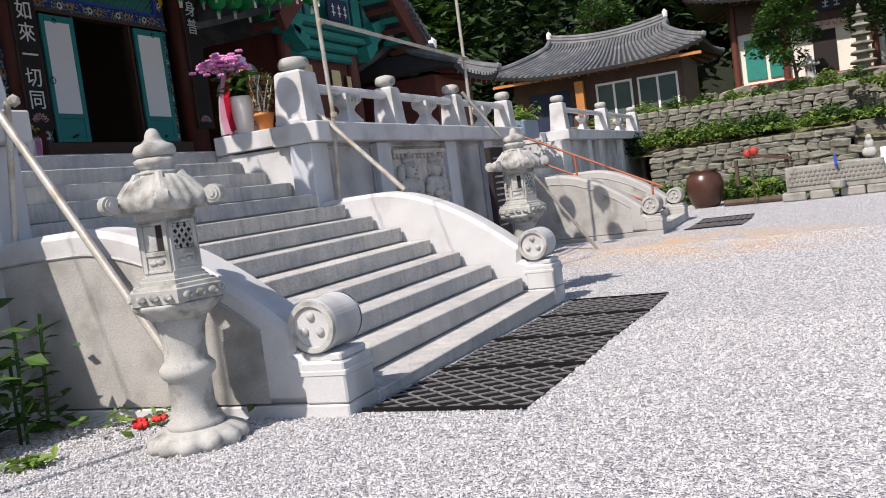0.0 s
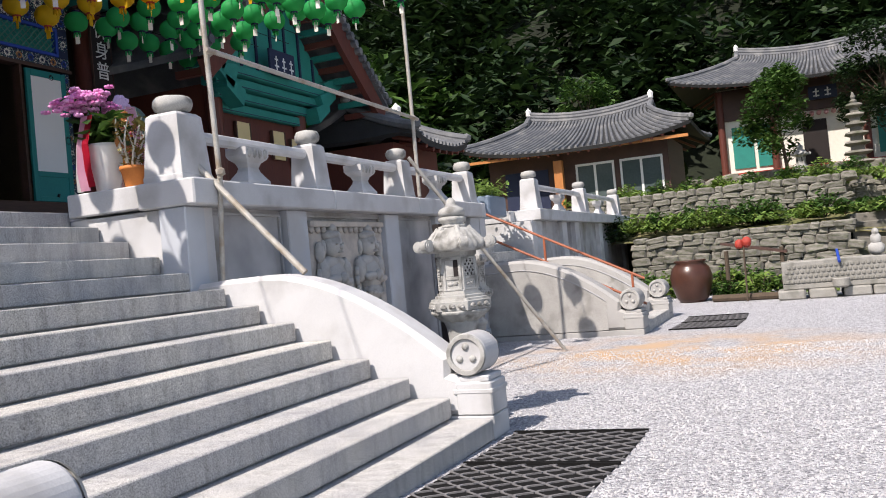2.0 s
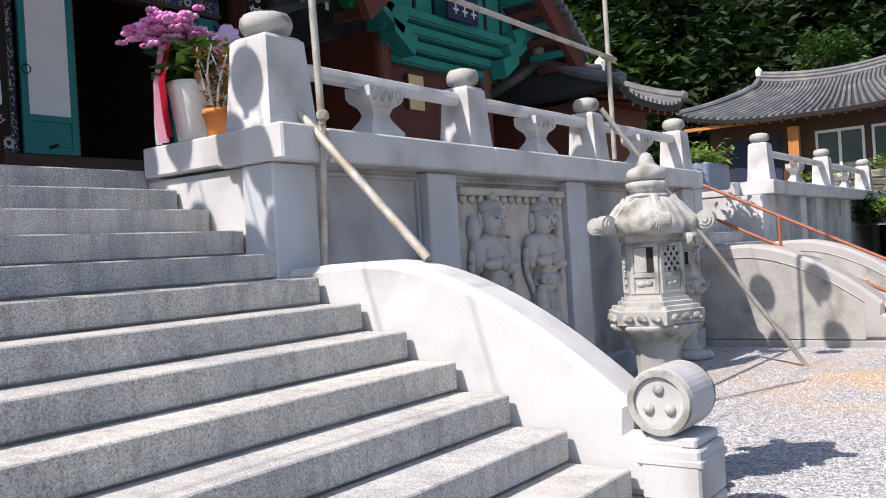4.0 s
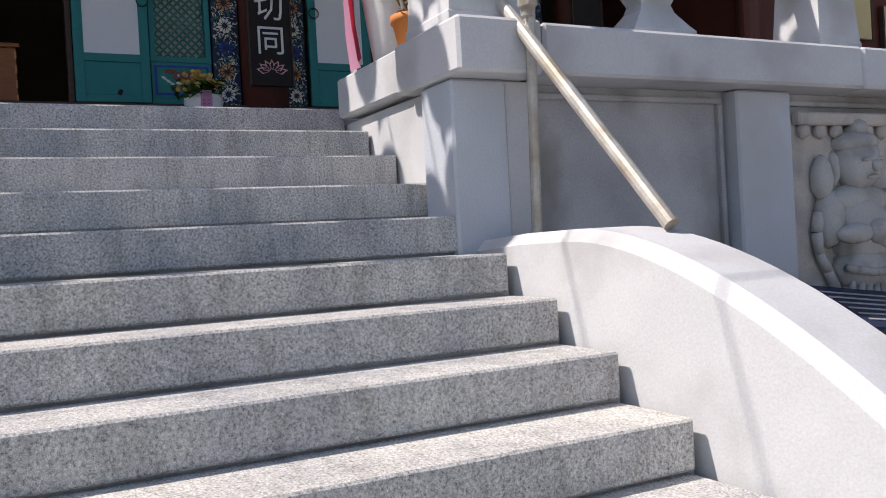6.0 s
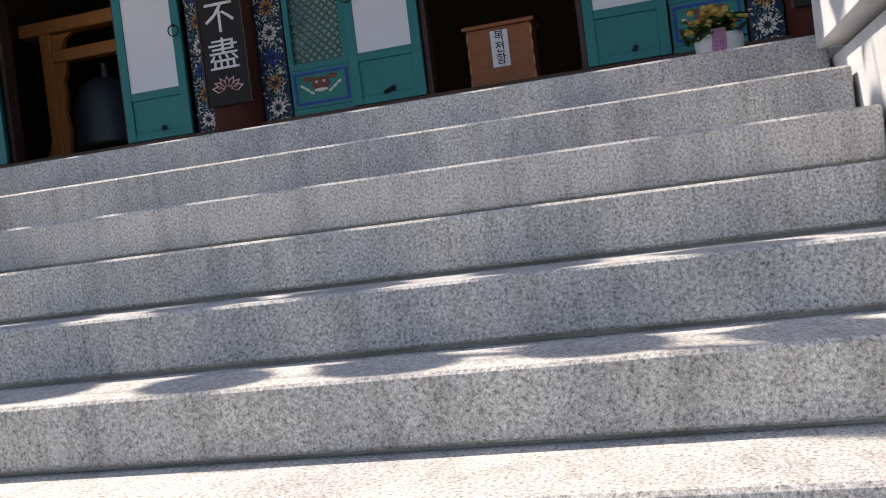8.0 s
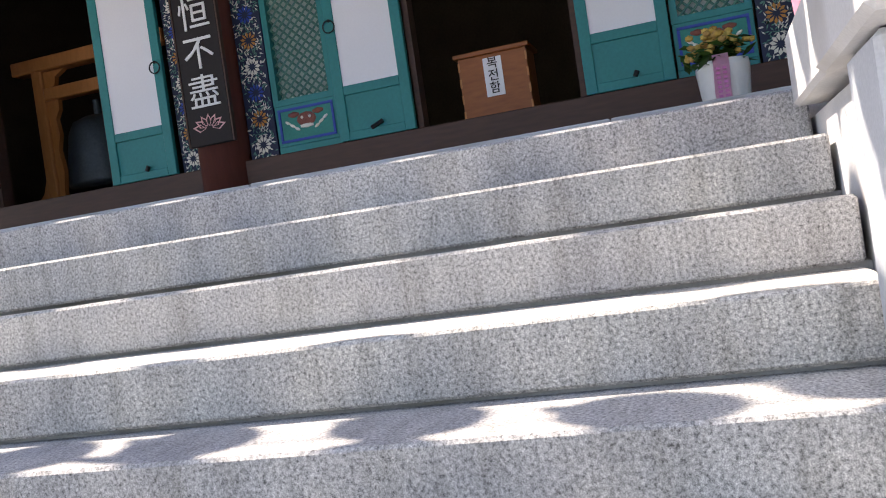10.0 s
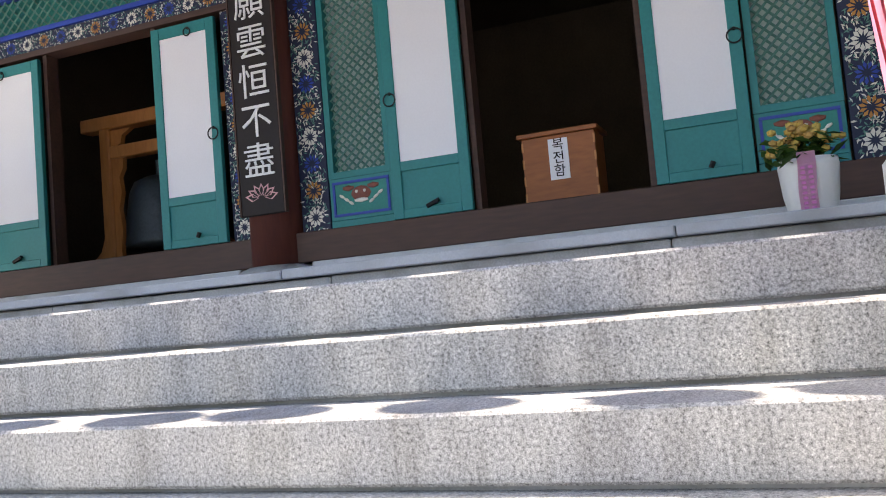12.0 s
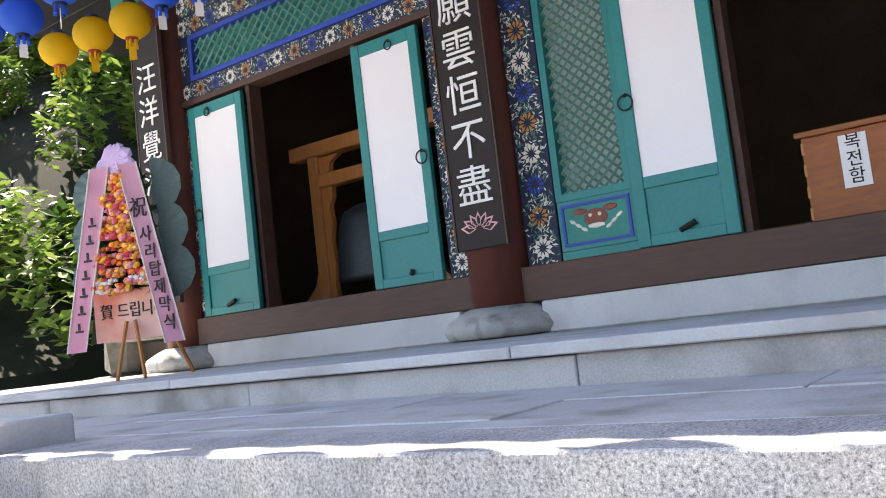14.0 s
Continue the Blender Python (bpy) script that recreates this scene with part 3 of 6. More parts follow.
for y, fl in ((2.55, False), (3.45, True)):
    guardian((-2.8, y, 0.3), fl, "carved stone guardian figure in relief on the terrace wall")
for y, fl in ((-W - 2.55, True), (-W - 3.45, False)):
    guardian((-2.8, y, 0.3), fl, "carved stone guardian figure in relief on the terrace wall")
bm = B()
box(bm, -2.81, -2.76, 2.06, 3.94, 0.3, 2.0)
tagged(part("relief_slab", bm, RELIEF), "weathered tan relief slab with scalloped top", "panel", kind="structure")
valance = thing("scalloped_valance", "row of scalloped stone tassels above the relief", "carving", (-2.76, 3.0, 1.9))
for i in range(14):
    part("scallop", blob(B(), (0.02, -0.85 + i * 0.131, 0.02), (0.035, 0.055, 0.05), 1), RELIEF, valance, smooth=True)
bm = B()
box(bm, 0, 0.06, -0.92, 0.92, 0.05, 0.12, 0.01)
part("valance_bar", bm, RELIEF, valance)

# hall podium and landing paving
landing = thing("landing_paving", "worn granite paving of the landing", "paving", kind="structure")
for i, (xa, xb) in enumerate(((-4.6, -4.44), (-5.05, -4.605), (-5.52, -5.055))):
    y = -W - 4 + 0.4 * i
    rnd = random.Random(i)
    while y < 7.4:
        w = rnd.uniform(1.0, 1.7)
        bm = B()
        box(bm, xa + 0.003, xb - 0.002 if i else xb + 0.0, y + 0.003, y + w - 0.003, TOP - 0.06, TOP + rnd.uniform(-0.004, 0.002), bevel=0.006)
        part("paver", bm, PODIUM, landing)
        y += w
podium = thing("hall_podium", "two-course granite podium of the hall", "podium", kind="structure")
rnd = random.Random(7)
for row, (za, zb, xf, m_) in enumerate(((TOP - 0.05, TOP + 0.115, -5.52, PODIUM), (TOP + 0.122, TOP + 0.17, -5.46, PALE))):
    y = -11.0 + row * 0.6
    while y < 6.5:
        w = rnd.uniform(1.5, 2.3)
        bm = B()
        box(bm, -7.0, xf + rnd.uniform(-0.004, 0.004), y + 0.003, y + w - 0.003, za, zb + rnd.uniform(-0.003, 0.002), bevel=0.006)
        part("block", bm, m_, podium)
        y += w
PZ = TOP + 0.17
setting("podium_core", boxes((-16, -6.9, -11, 6.6, 0, PZ - 0.002)), PODIUM, "granite podium top")

# ---- main hall ----
FX = -7.87
CY = -1.78
hall = thing("hall_wall_front", "painted timber front wall of the temple hall", "wall", kind="structure")
COLS = [(-7.7, 0.22), (CY - 2.42, 0.23), (CY + 2.42, 0.23), (4.42, 0.23)]
# stone base between columns, timber sill
for (ya, ra), (yb, rb) in zip(COLS, COLS[1:]):
    bm = B()
    box(bm, FX - 0.2, FX + 0.14, ya + 0.36, yb - 0.32, PZ, PZ + 0.215, bevel=0.01)
    part("base_stone", bm, PALE, hall)
    bm = B()
    box(bm, FX - 0.15, FX + 0.1, ya + 0.1, yb - 0.1, PZ + 0.217, 2.842, bevel=0.008)
    part("sill_beam", bm, DARKWOOD, hall)
for y, r in COLS:
    col = thing("column", "round red-brown timber column on a lotus stone base", "column", (FX + 0.02, y, PZ), group="hall columns")
    part("shaft", tube(B(), (0, 0, 0.2), (0, 0, 4.1), r, 28), REDWOOD, col, smooth=True)
    part("lotus_base", lathe([(0.24, 0), (0.4, 0.01), (0.43, 0.06), (0.4, 0.13), (0.3, 0.19), (0.24, 0.215)], 48, wave=(12, 0.06)), CARVED, col, "lotus-carved granite base", smooth=True)


def flower_strip(name, y0, y1, z0, z1, parent, seed, vertical=True):
    """A navy board painted with rows of cream petals, blue and ochre blossoms and scrolls."""
    bm = B()
    box(bm, FX - 0.05, FX + 0.03, y0, y1, z0, z1, bevel=0.003)
    board = part(name, bm, NAVY, parent, "navy board painted with blossoms and scrolls")
    rnd = random.Random(seed)
    bms = [B() for _ in range(4)]
    step = 0.22 if vertical else 0.2
    n = int(((z1 - z0) if vertical else (y1 - y0)) / step)
    w = (y1 - y0) if vertical else (z1 - z0)
    for i in range(n):
        c = (i + 0.5) * ((z1 - z0) if vertical else (y1 - y0)) / n
        cy, cz = ((y0 + y1) / 2, z0 + c) if vertical else (y0 + c, (z0 + z1) / 2)
        kind = i % 3
        for k in range(11):
            a = 2 * math.pi * k / 11
            L = w * (0.3 if vertical else 0.36)
            p0 = Vector((0, math.cos(a) * L * 0.3, math.sin(a) * L * 0.3))
            p1 = Vector((0, math.cos(a) * L, math.sin(a) * L))
            q = Vector((0, -math.sin(a), math.cos(a))) * L * (0.16 if kind else 0.2)
            b = bms[kind]
            o = Vector((FX + 0.036, cy, cz))
            m_ = p0 * 0.4 + p1 * 0.6
            b.faces.new([b.verts.new(o + v) for v in (p0, m_ - q, p1, m_ + q)])
        for k in range(90):
            # small leaf strokes between the blossoms
            a = rnd.uniform(0, 6.28)
            rr = w * rnd.uniform(0.28, 0.75)
            py, pz = math.cos(a) * rr, math.sin(a) * rr
            if vertical and abs(py) > w * 0.46 or not vertical and abs(pz) > w * 0.46:
                continue
            o = Vector((FX + 0.035, cy + py, cz + pz))
            t = Vector((0, rnd.gauss(0, 1), rnd.gauss(0, 1))).normalized() * w * 0.075
            q = Vector((0, -t.z, t.y)) * 0.3
            b = bms[3 if k % 2 else 0]
            b.faces.new([b.verts.new(o + v) for v in (-t, q, t, -q)])
    for b, m_, nm in zip(bms, (CREAM, OCHRE, BLUEP, LATTICE), ("cream_petals", "ochre_petals", "blue_petals", "green_scrolls")):
        for f in b.faces:
            f.normal_update()
            if f.normal.x < 0:
                f.normal_flip()
        part(nm, b, m_, board)["kind"] = "stuff"
    return board


def lattice_panel(parent, y0, y1, z0, z1, name="lattice", pitch=0.053, border=TEAL, bw=0.05):
    """Diagonal lattice in a painted border, with dark paper behind."""
    bm = boxes((FX - 0.03, FX + 0.05, y0, y0 + bw, z0, z1), (FX - 0.03, FX + 0.05, y1 - bw, y1, z0, z1), (FX - 0.03, FX + 0.049, y0 + bw, y1 - bw, z0, z0 + bw), (FX - 0.03, FX + 0.049, y0 + bw, y1 - bw, z1 - bw, z1))
    fr = part(name + "_border", bm, border, parent)
    part("backing_paper", boxes((FX - 0.06, FX - 0.03, y0 + bw, y1 - bw, z0 + bw, z1 - bw)), TEAL2 if border is BLUEP else BACKPAPER, fr)
    ya, yb, za, zb = y0 + bw, y1 - bw, z0 + bw, z1 - bw
    for sg in (1, -1):
        bm = B()
        d = pitch * math.sqrt(2)
        c = -(zb - za) if sg > 0 else 0
        end = (yb - ya) if sg > 0 else (yb - ya) + (zb - za)
        while c < end:
            # line y = ya + c + sg*(z - za)
            pts = []
            for z in (za, zb):
                y = ya + c + sg * (z - za)
                pts.append([y, z])
            (y_a, z_a), (y_b, z_b) = pts
            def clip(p, q, lim):
                f = (lim - p[0]) / (q[0] - p[0])
                return [lim, p[1] + f * (q[1] - p[1])]
            p, q = [y_a, z_a], [y_b, z_b]
            if max(p[0], q[0]) > ya and min(p[0], q[0]) < yb:
                if p[0] < ya: p = clip(p, q, ya)
                if q[0] < ya: q = clip(p, q, ya)
                if p[0] > yb: p = clip(p, q, yb)
                if q[0] > yb: q = clip(p, q, yb)
                if abs(p[1] - q[1]) > 0.01:
                    tube(bm, (FX + 0.008 + 0.006 * sg, *p), (FX + 0.008 + 0.006 * sg, *q), 0.0095, 4)
            c += d
        part("lattice_bars", bm, LATTICE, fr)
    return fr


def door_leaf(y0, y1, ring_y, z0=2.845, z1=4.785):
    ob = thing("door_leaf", "open teal door leaf with white paper panel, folded back flat", "door", (FX + 0.06, (y0 + y1) / 2, z0), group="hall door leaves")
    h, w = z1 - z0, (y1 - y0) / 2
    st = 0.085
    bm = boxes((0, 0.045, -w, -w + st, 0, h), (0, 0.045, w - st, w, 0, h), (0, 0.044, -w + st, w - st, 0, 0.07), (0, 0.044, -w + st, w - st, 0.365, 0.44), (0, 0.044, -w + st, w - st, h - 0.1, h), bevel=0.004)
    part("stile_frame", bm, TEAL, ob)
    part("lower_panel", boxes((0.0, 0.028, -w + st, w - st, 0.07, 0.365)), TEAL, ob)
    part("paper_panel", boxes((0.0, 0.034, -w + st, w - st, 0.44, h - 0.1)), PAPER, ob, "white papered panel")
    for zz in (0.93, h - 0.09):
        r = 0.05 if zz < 1.2 else 0.035
        yy_ = (ring_y - (y0 + y1) / 2) if zz < 1.2 else (ring_y - (y0 + y1) / 2) * 0.25
        bm = B()
        for i in range(16):
            a, b = 2 * math.pi * i / 16, 2 * math.pi * (i + 1) / 16
            tube(bm, (0.062, yy_ + r * math.cos(a), zz + r * math.sin(a)), (0.062, yy_ + r * math.cos(b), zz + r * math.sin(b)), 0.006, 6)
        blob(bm, (0.05, yy_, zz + r), (0.02, 0.015, 0.015), 1)
        part("ring_handle", bm, IRON, ob, "black iron ring")
    bm = B()
    tube(bm, (0.05, 0.04 if ring_y > y0 + 0.3 else -0.04, 0.07), (0.05, 0.06, 0.11), 0.018, 8)
    part("latch", bm, IRON, ob)
    return ob


MASKRED = mat("mask_red_brown", (0.28, 0.09, 0.06), (0.16, 0.05, 0.04), 0.7, 20, 90, 0.5, 0.1)
def beast_panel(y0, y1):
    """A small blue-framed painted panel with a beast mask under the lattice."""
    pn = part("painted_panel", boxes((FX - 0.02, FX + 0.045, y0, y1, 2.9, 3.24), bevel=0.004), TEAL, hall, "blue-framed painted panel")
    a, b = y0 + 0.03, y1 - 0.03
    part("panel_frame", boxes((FX, FX + 0.055, a, b, 2.93, 2.95), (FX, FX + 0.055, a, b, 3.19, 3.21), (FX, FX + 0.055, a, a + 0.02, 2.952, 3.188), (FX, FX + 0.055, b - 0.02, b, 2.952, 3.188)), BLUEP, pn)
    part("panel_ground", boxes((FX, FX + 0.048, a + 0.022, b - 0.022, 2.952, 3.188)), TEAL2, pn)
    c = (a + b) / 2
    bm = B()
    blob(bm, (FX + 0.048, c, 3.1), (0.012, 0.09, 0.06), 2)
    for s in (-1, 1):
        blob(bm, (FX + 0.048, c + 0.11 * s, 3.15), (0.01, 0.06, 0.025), 1)
    part("mask_red", bm, MASKRED, pn)
    bm = B()
    for s in (-1, 1):
        blob(bm, (FX + 0.056, c + 0.035 * s, 3.115), (0.01, 0.016, 0.016), 1)
        for j in range(3):
            blob(bm, (FX + 0.052, c + s * (0.09 + 0.04 * j), 3.03 + 0.03 * j), (0.01, 0.03, 0.014), 1, (30 * s, 0, 0))
    blob(bm, (FX + 0.054, c, 3.045), (0.01, 0.07, 0.02), 1)
    part("mask_cream", bm, CREAM, pn)


def side_bay(s):
    """A side bay as offsets from the hall's centre line, mirrored by s."""
    def y(v):
        return CY + s * v
    def pr(a, b):
        return tuple(sorted((y(a), y(b))))
    door_leaf(*pr(2.87, 3.53), y(2.93))
    door_leaf(*pr(4.85, 5.585), y(5.53))
    flower_strip("painted_strip", *pr(2.62, 2.85), 2.845, 4.83, hall, 3)
    flower_strip("painted_strip", *pr(5.6, 5.74), 2.845, 4.83, hall, 4)
    part("jamb", boxes((FX - 0.1, FX + 0.04, *pr(3.535, 3.58), 2.842, 4.83), (FX - 0.1, FX + 0.04, *pr(4.8, 4.845), 2.842, 4.83)), DARKWOOD, hall)
    part("lintel", boxes((FX - 0.12, FX + 0.07, *pr(2.64, 5.76), 4.832, 4.885)), DARKWOOD, hall)
    flower_strip("painted_strip", *pr(2.64, 5.76), 4.888, 5.06, hall, 5, False)
    lattice_panel(hall, *pr(2.85, 5.56), 5.064, 5.5, "transom", 0.075, BLUEP, 0.045)
    flower_strip("painted_strip", *pr(2.64, 2.84), 5.064, 5.5, hall, 8)
    flower_strip("painted_strip", *pr(5.58, 5.76), 5.064, 5.5, hall, 9)
    flower_strip("painted_strip", *pr(2.64, 5.76), 5.504, 5.7, hall, 6, False)
    flower_strip("painted_strip", *pr(2.64, 5.76), 5.704, 5.95, hall, 6, False)
side_bay(-1)
side_bay(1)
for s in (-1, 1):
    pr = lambda a, b: tuple(sorted((CY + s * a, CY + s * b)))
    door_leaf(*pr(0.675, 1.325), CY + s * 1.28)
    lattice_panel(hall, *pr(1.34, 1.9), 3.24, 4.83)
    beast_panel(*pr(1.34, 1.9))
    part("lower_rail", boxes((FX - 0.03, FX + 0.045, *pr(1.34, 1.9), 2.844, 2.898)), TEAL, hall)
    flower_strip("painted_strip", *pr(1.92, 2.18), 2.845, 4.83, hall, 11)
    part("jamb", boxes((FX - 0.1, FX + 0.04, *pr(0.625, 0.668), 2.842, 4.83)), DARKWOOD, hall)
part("lintel", boxes((FX - 0.12, FX + 0.07, CY - 2.2, CY + 2.2, 4.832, 4.885)), DARKWOOD, hall)
flower_strip("painted_strip", CY - 2.2, CY + 2.2, 4.888, 5.06, hall, 5, False)
lattice_panel(hall, CY - 2.0, CY + 2.0, 5.064, 5.5, "transom", 0.075, BLUEP, 0.045)
flower_strip("painted_strip", CY - 2.2, CY + 2.2, 5.504, 5.7, hall, 6, False)
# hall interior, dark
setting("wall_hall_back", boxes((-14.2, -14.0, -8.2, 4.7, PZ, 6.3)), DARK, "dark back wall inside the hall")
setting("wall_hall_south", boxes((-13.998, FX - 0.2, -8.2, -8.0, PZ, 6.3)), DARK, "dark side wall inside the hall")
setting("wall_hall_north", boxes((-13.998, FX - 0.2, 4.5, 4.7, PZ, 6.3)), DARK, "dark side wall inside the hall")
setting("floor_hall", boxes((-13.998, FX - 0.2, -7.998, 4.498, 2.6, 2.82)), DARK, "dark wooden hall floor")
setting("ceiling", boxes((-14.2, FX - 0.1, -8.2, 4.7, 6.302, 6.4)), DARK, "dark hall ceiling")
bm = B()
box(bm, FX - 0.25, FX + 0.25, -8.2, 4.7, 5.96, 6.3)
setting("eave_beam", bm, TEAL2, "teal painted eave beam")
setting("wall_side_left", boxes((-14, FX - 0.05, -8.2, -8.02, PZ, 6.3)), DARKWOOD, "timber side wall of the hall")
setting("wall_side_right", boxes((-14, FX - 0.05, 4.52, 4.7, PZ, 6.3)), REDWOOD, "red timber side wall of the hall")

# ---- tiled roofs ----
def tiled_roof(parent, hw, hd, z_eave, z_ridge, ridge_hw, curl=0.35, rows=60, both=True, material=ROOFTILE):
    """A curved hip-and-gable roof along x, centred on its thing: deck, tile rows, ridges."""
    def front(u, v, sd):
        w = hw + (ridge_hw - hw) * min(1.0, v * 1.25) if ridge_hw < hw else hw
        ze = z_eave + curl * abs(u) ** 3
        zr = z_ridge + curl * 0.6 * abs(u) ** 2
        sag = 4 * v * (1 - v) * (z_ridge - z_eave) * 0.1
        return Vector((u * w, sd * hd * (1 - v), ze + (zr - ze) * v - sag))
    bm = B()
    for sd in (-1, 1):
        nu, nv = 16, 8
        g = [[bm.verts.new(front(-1 + 2 * i / nu, j / nv, sd)) for j in range(nv + 1)] for i in range(nu + 1)]
        for i in range(nu):
            for j in range(nv):
                bm.faces.new((g[i][j], g[i + 1][j], g[i + 1][j + 1], g[i][j + 1]))
    for u in (-1, 1):
        # hipped ends
        nv = 6
        prev = None
        for j in range(nv + 1):
            v = j / nv * 0.8
            a, b = front(u, v, -1), front(u, v, 1)
            row = [bm.verts.new(a), bm.verts.new(((a + b) / 2) + Vector((u * 0.0, 0, -0.05))), bm.verts.new(b)]
            if prev:
                bm.faces.new((prev[0], prev[1], row[1], row[0]))
                bm.faces.new((prev[1], prev[2], row[2], row[1]))
            prev = row
        top = [bm.verts.new(front(u, 0.8, -1)), bm.verts.new(front(u, 0.8, 1)), bm.verts.new(front(u, 1.0, 1))]
        bm.faces.new(top)
    bmesh.ops.recalc_face_normals(bm, faces=bm.faces)
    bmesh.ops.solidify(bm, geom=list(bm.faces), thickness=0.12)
    # The deck's dark colour stands for shade between the tile rows.
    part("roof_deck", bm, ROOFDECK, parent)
    # half-round tile rows running down each slope
    verts, faces = [], []
    for sd in ((-1, 1) if both else (-1,)):
        for r in range(rows):
            u = -1 + 2 * (r + 0.5) / rows
            rad = hw / rows * 0.5
            prev = None
            for j in range(9):
                p = front(u, j / 8, sd)
                ring = []
                for a in (0, 0.25, 0.5, 0.75, 1.0):
                    ang = math.pi * a
                    ring.append(len(verts))
                    verts.append((p.x + rad * math.cos(ang), p.y, p.z + rad * 1.5 * math.sin(ang) + 0.005))
                if prev:
                    for k in range(4):
                        faces.append((prev[k], prev[k + 1], ring[k + 1], ring[k]))
                else:
                    faces.append(tuple(reversed(ring)))
                prev = ring
    ob = new("tile_rows", mesh_data("tile_rows", verts, faces, material))
    ob.parent = parent
    ob["kind"] = "stuff"
    bm = B()
    n = 12
    for i in range(n):
        a, b = front(-1 + 2 * i / n, 1, 1), front(-1 + 2 * (i + 1) / n, 1, 1)
        for dz, rr in ((0.04, 0.11), (0.17, 0.1), (0.28, 0.085)):
            tube(bm, a + Vector((0, 0, dz)), b + Vector((0, 0, dz)), rr, 8)
    part("ridge", bm, material, parent)
    for u in (-1, 1):
        for sd in (-1, 1):
            bm = B()
            for j in range(6):
                a, b = front(u, j / 6, sd), front(u, (j + 1) / 6, sd)
                tube(bm, a + Vector((0, 0, 0.08)), b + Vector((0, 0, 0.08)), 0.11, 8)
            blob(bm, front(u, 0, sd) + Vector((0, 0, 0.1)), (0.12, 0.12, 0.12), 1)
            part("hip_ridge", bm, material, parent)
    for u in (-1, 1):
        bm = B()
        tip = front(u, 1, 1)
        blob(bm, tip + Vector((0, 0, 0.3)), (0.12, 0.14, 0.22), 1)
        part("ridge_end", bm, WHITE, parent)
    # rafters under the front eave
    for sd in ((-1, 1) if both else (-1,)):
        bm = B()
        k = int(hw * 2 / 0.35)
        for i in range(k):
            u = -1 + 2 * (i + 0.5) / k
            a, b = front(u, 0.02, sd), front(u, 0.4, sd)
            tube(bm, a + Vector((0, 0, -0.16)), b + Vector((0, 0, -0.2)), 0.05, 6)
        part("rafters", bm, REDWOOD, parent)

# main hall roof: ridge runs along y
hall_roof = thing("roof_hall", "grey tiled roof with deep eaves over the hall", "roof", (-11.0, CY, 0), 90, kind="structure")
tiled_roof(hall_roof, 8.6, 5.7, 6.15, 9.4, 5.8, 0.4, 64)

# ---- second stair and terrace beyond it ----
stair_b = thing("stair_2", "narrow granite stair with curved cheeks beside the far terrace", "stair", kind="structure")
for k in range(1, 14):
    x0 = -0.12 - (k - 1) * T
    bm = B()
    box(bm, x0 - 0.42, x0, 8.16, 10.48, (k - 1) * R - 0.02, k * R, bevel=0.006)
    part("step", bm, GRANITE, stair_b)
CHEEK_B = [(x * 0.97 - 0.12, z * 0.87 + 0.03 if z > 0 else 0) for x, z in CHEEK]
for lo, hi in ((7.65, 8.13), (10.5, 10.98)):
    holder = thing("stair_cheek", "curved granite cheek wall ending in a carved drum", "cheek wall", (-0.12, lo, -0.1), group="far stair cheeks", kind="structure")
    cheek(holder, 0.0, 0.48, mat_=WORNPALE, panel=True)
setting("wall_side_slab", boxes((-4.3, -2.7, 7.62, 7.9, 0, 2.12), (-4.3, -2.7, 10.72, 11.0, 0, 2.12)), PALE, "granite side wall of the terrace")
far = thing("terrace_wall_far", "far granite terrace wall with pilasters and a small opening", "wall", kind="structure")
for a, b, m_ in ((11.02, 20.9, PANELSTONE),):
    part("panel_backing", boxes((-3.1, -2.8, a, 13.6, 0, 2.128), (-3.1, -2.8, 14.3, b, 0, 2.128), (-3.1, -2.8, 13.6, 14.3, 0, 1.0)), m_, far)
    # Black slab set behind the opening in place of its inner shade.
    part("opening_dark", boxes((-3.3, -3.12, 13.5, 14.4, 0.9, 2.1)), BLACK, far)
for a in (11.02, 13.15, 14.35, 17.0, 20.4):
    part("pilaster", boxes((-3.0, -2.7, a, a + 0.42, 0.0, 2.126), bevel=0.01), PALE, far)
for a, b in ((10.95, 14.0), (14.005, 17.5), (17.505, 21.0)):
    part("cap_slab", boxes((-3.12, -2.56, a, b, 2.13, 2.36), bevel=0.012), PALE, far)
part("cap_slab", boxes((-4.3, -3.125, 10.7, 11.05, 2.13, 2.36), bevel=0.012), PALE, far)
for y in (11.3, 15.7, 20.0):
    baluster_post("balustrade_post", (-2.85, y, 2.36), 0.19, 0.62, "tapered pale granite balustrade post with knob", "far balustrade posts")
for a, b in ((11.3, 15.7), (15.7, 20.0)):
    rail = thing("stone_rail", "octagonal pale granite handrail", "handrail", (-2.85, (a + b) / 2, 2.86), group="far stone rails")
    part("bar", tube(B(), (0, -(b - a) / 2 + 0.1, 0), (0, (b - a) / 2 - 0.1, 0), 0.065, 8), PALE, rail)
    lotus_baluster((-2.85, (a + b) / 2, 2.36), "lotus balusters")
handrail = thing("red_handrail", "thin red painted metal handrail on the stair", "handrail", (0, 8.3, 0))
for z in (0.0, -0.42):
    part("rail_tube", tube(B(), (-2.95, 0, 2.28 + z), (-0.15, 0, 0.86 + z), 0.022, 8), RUSTRED, handrail)
for x in (-1.8, -0.35):
    zt = 0.86 + (-0.15 - x) * 0.507
    part("rail_post", tube(B(), (x, 0, zt - 0.75), (x, 0, zt), 0.022, 8), RUSTRED, handrail)

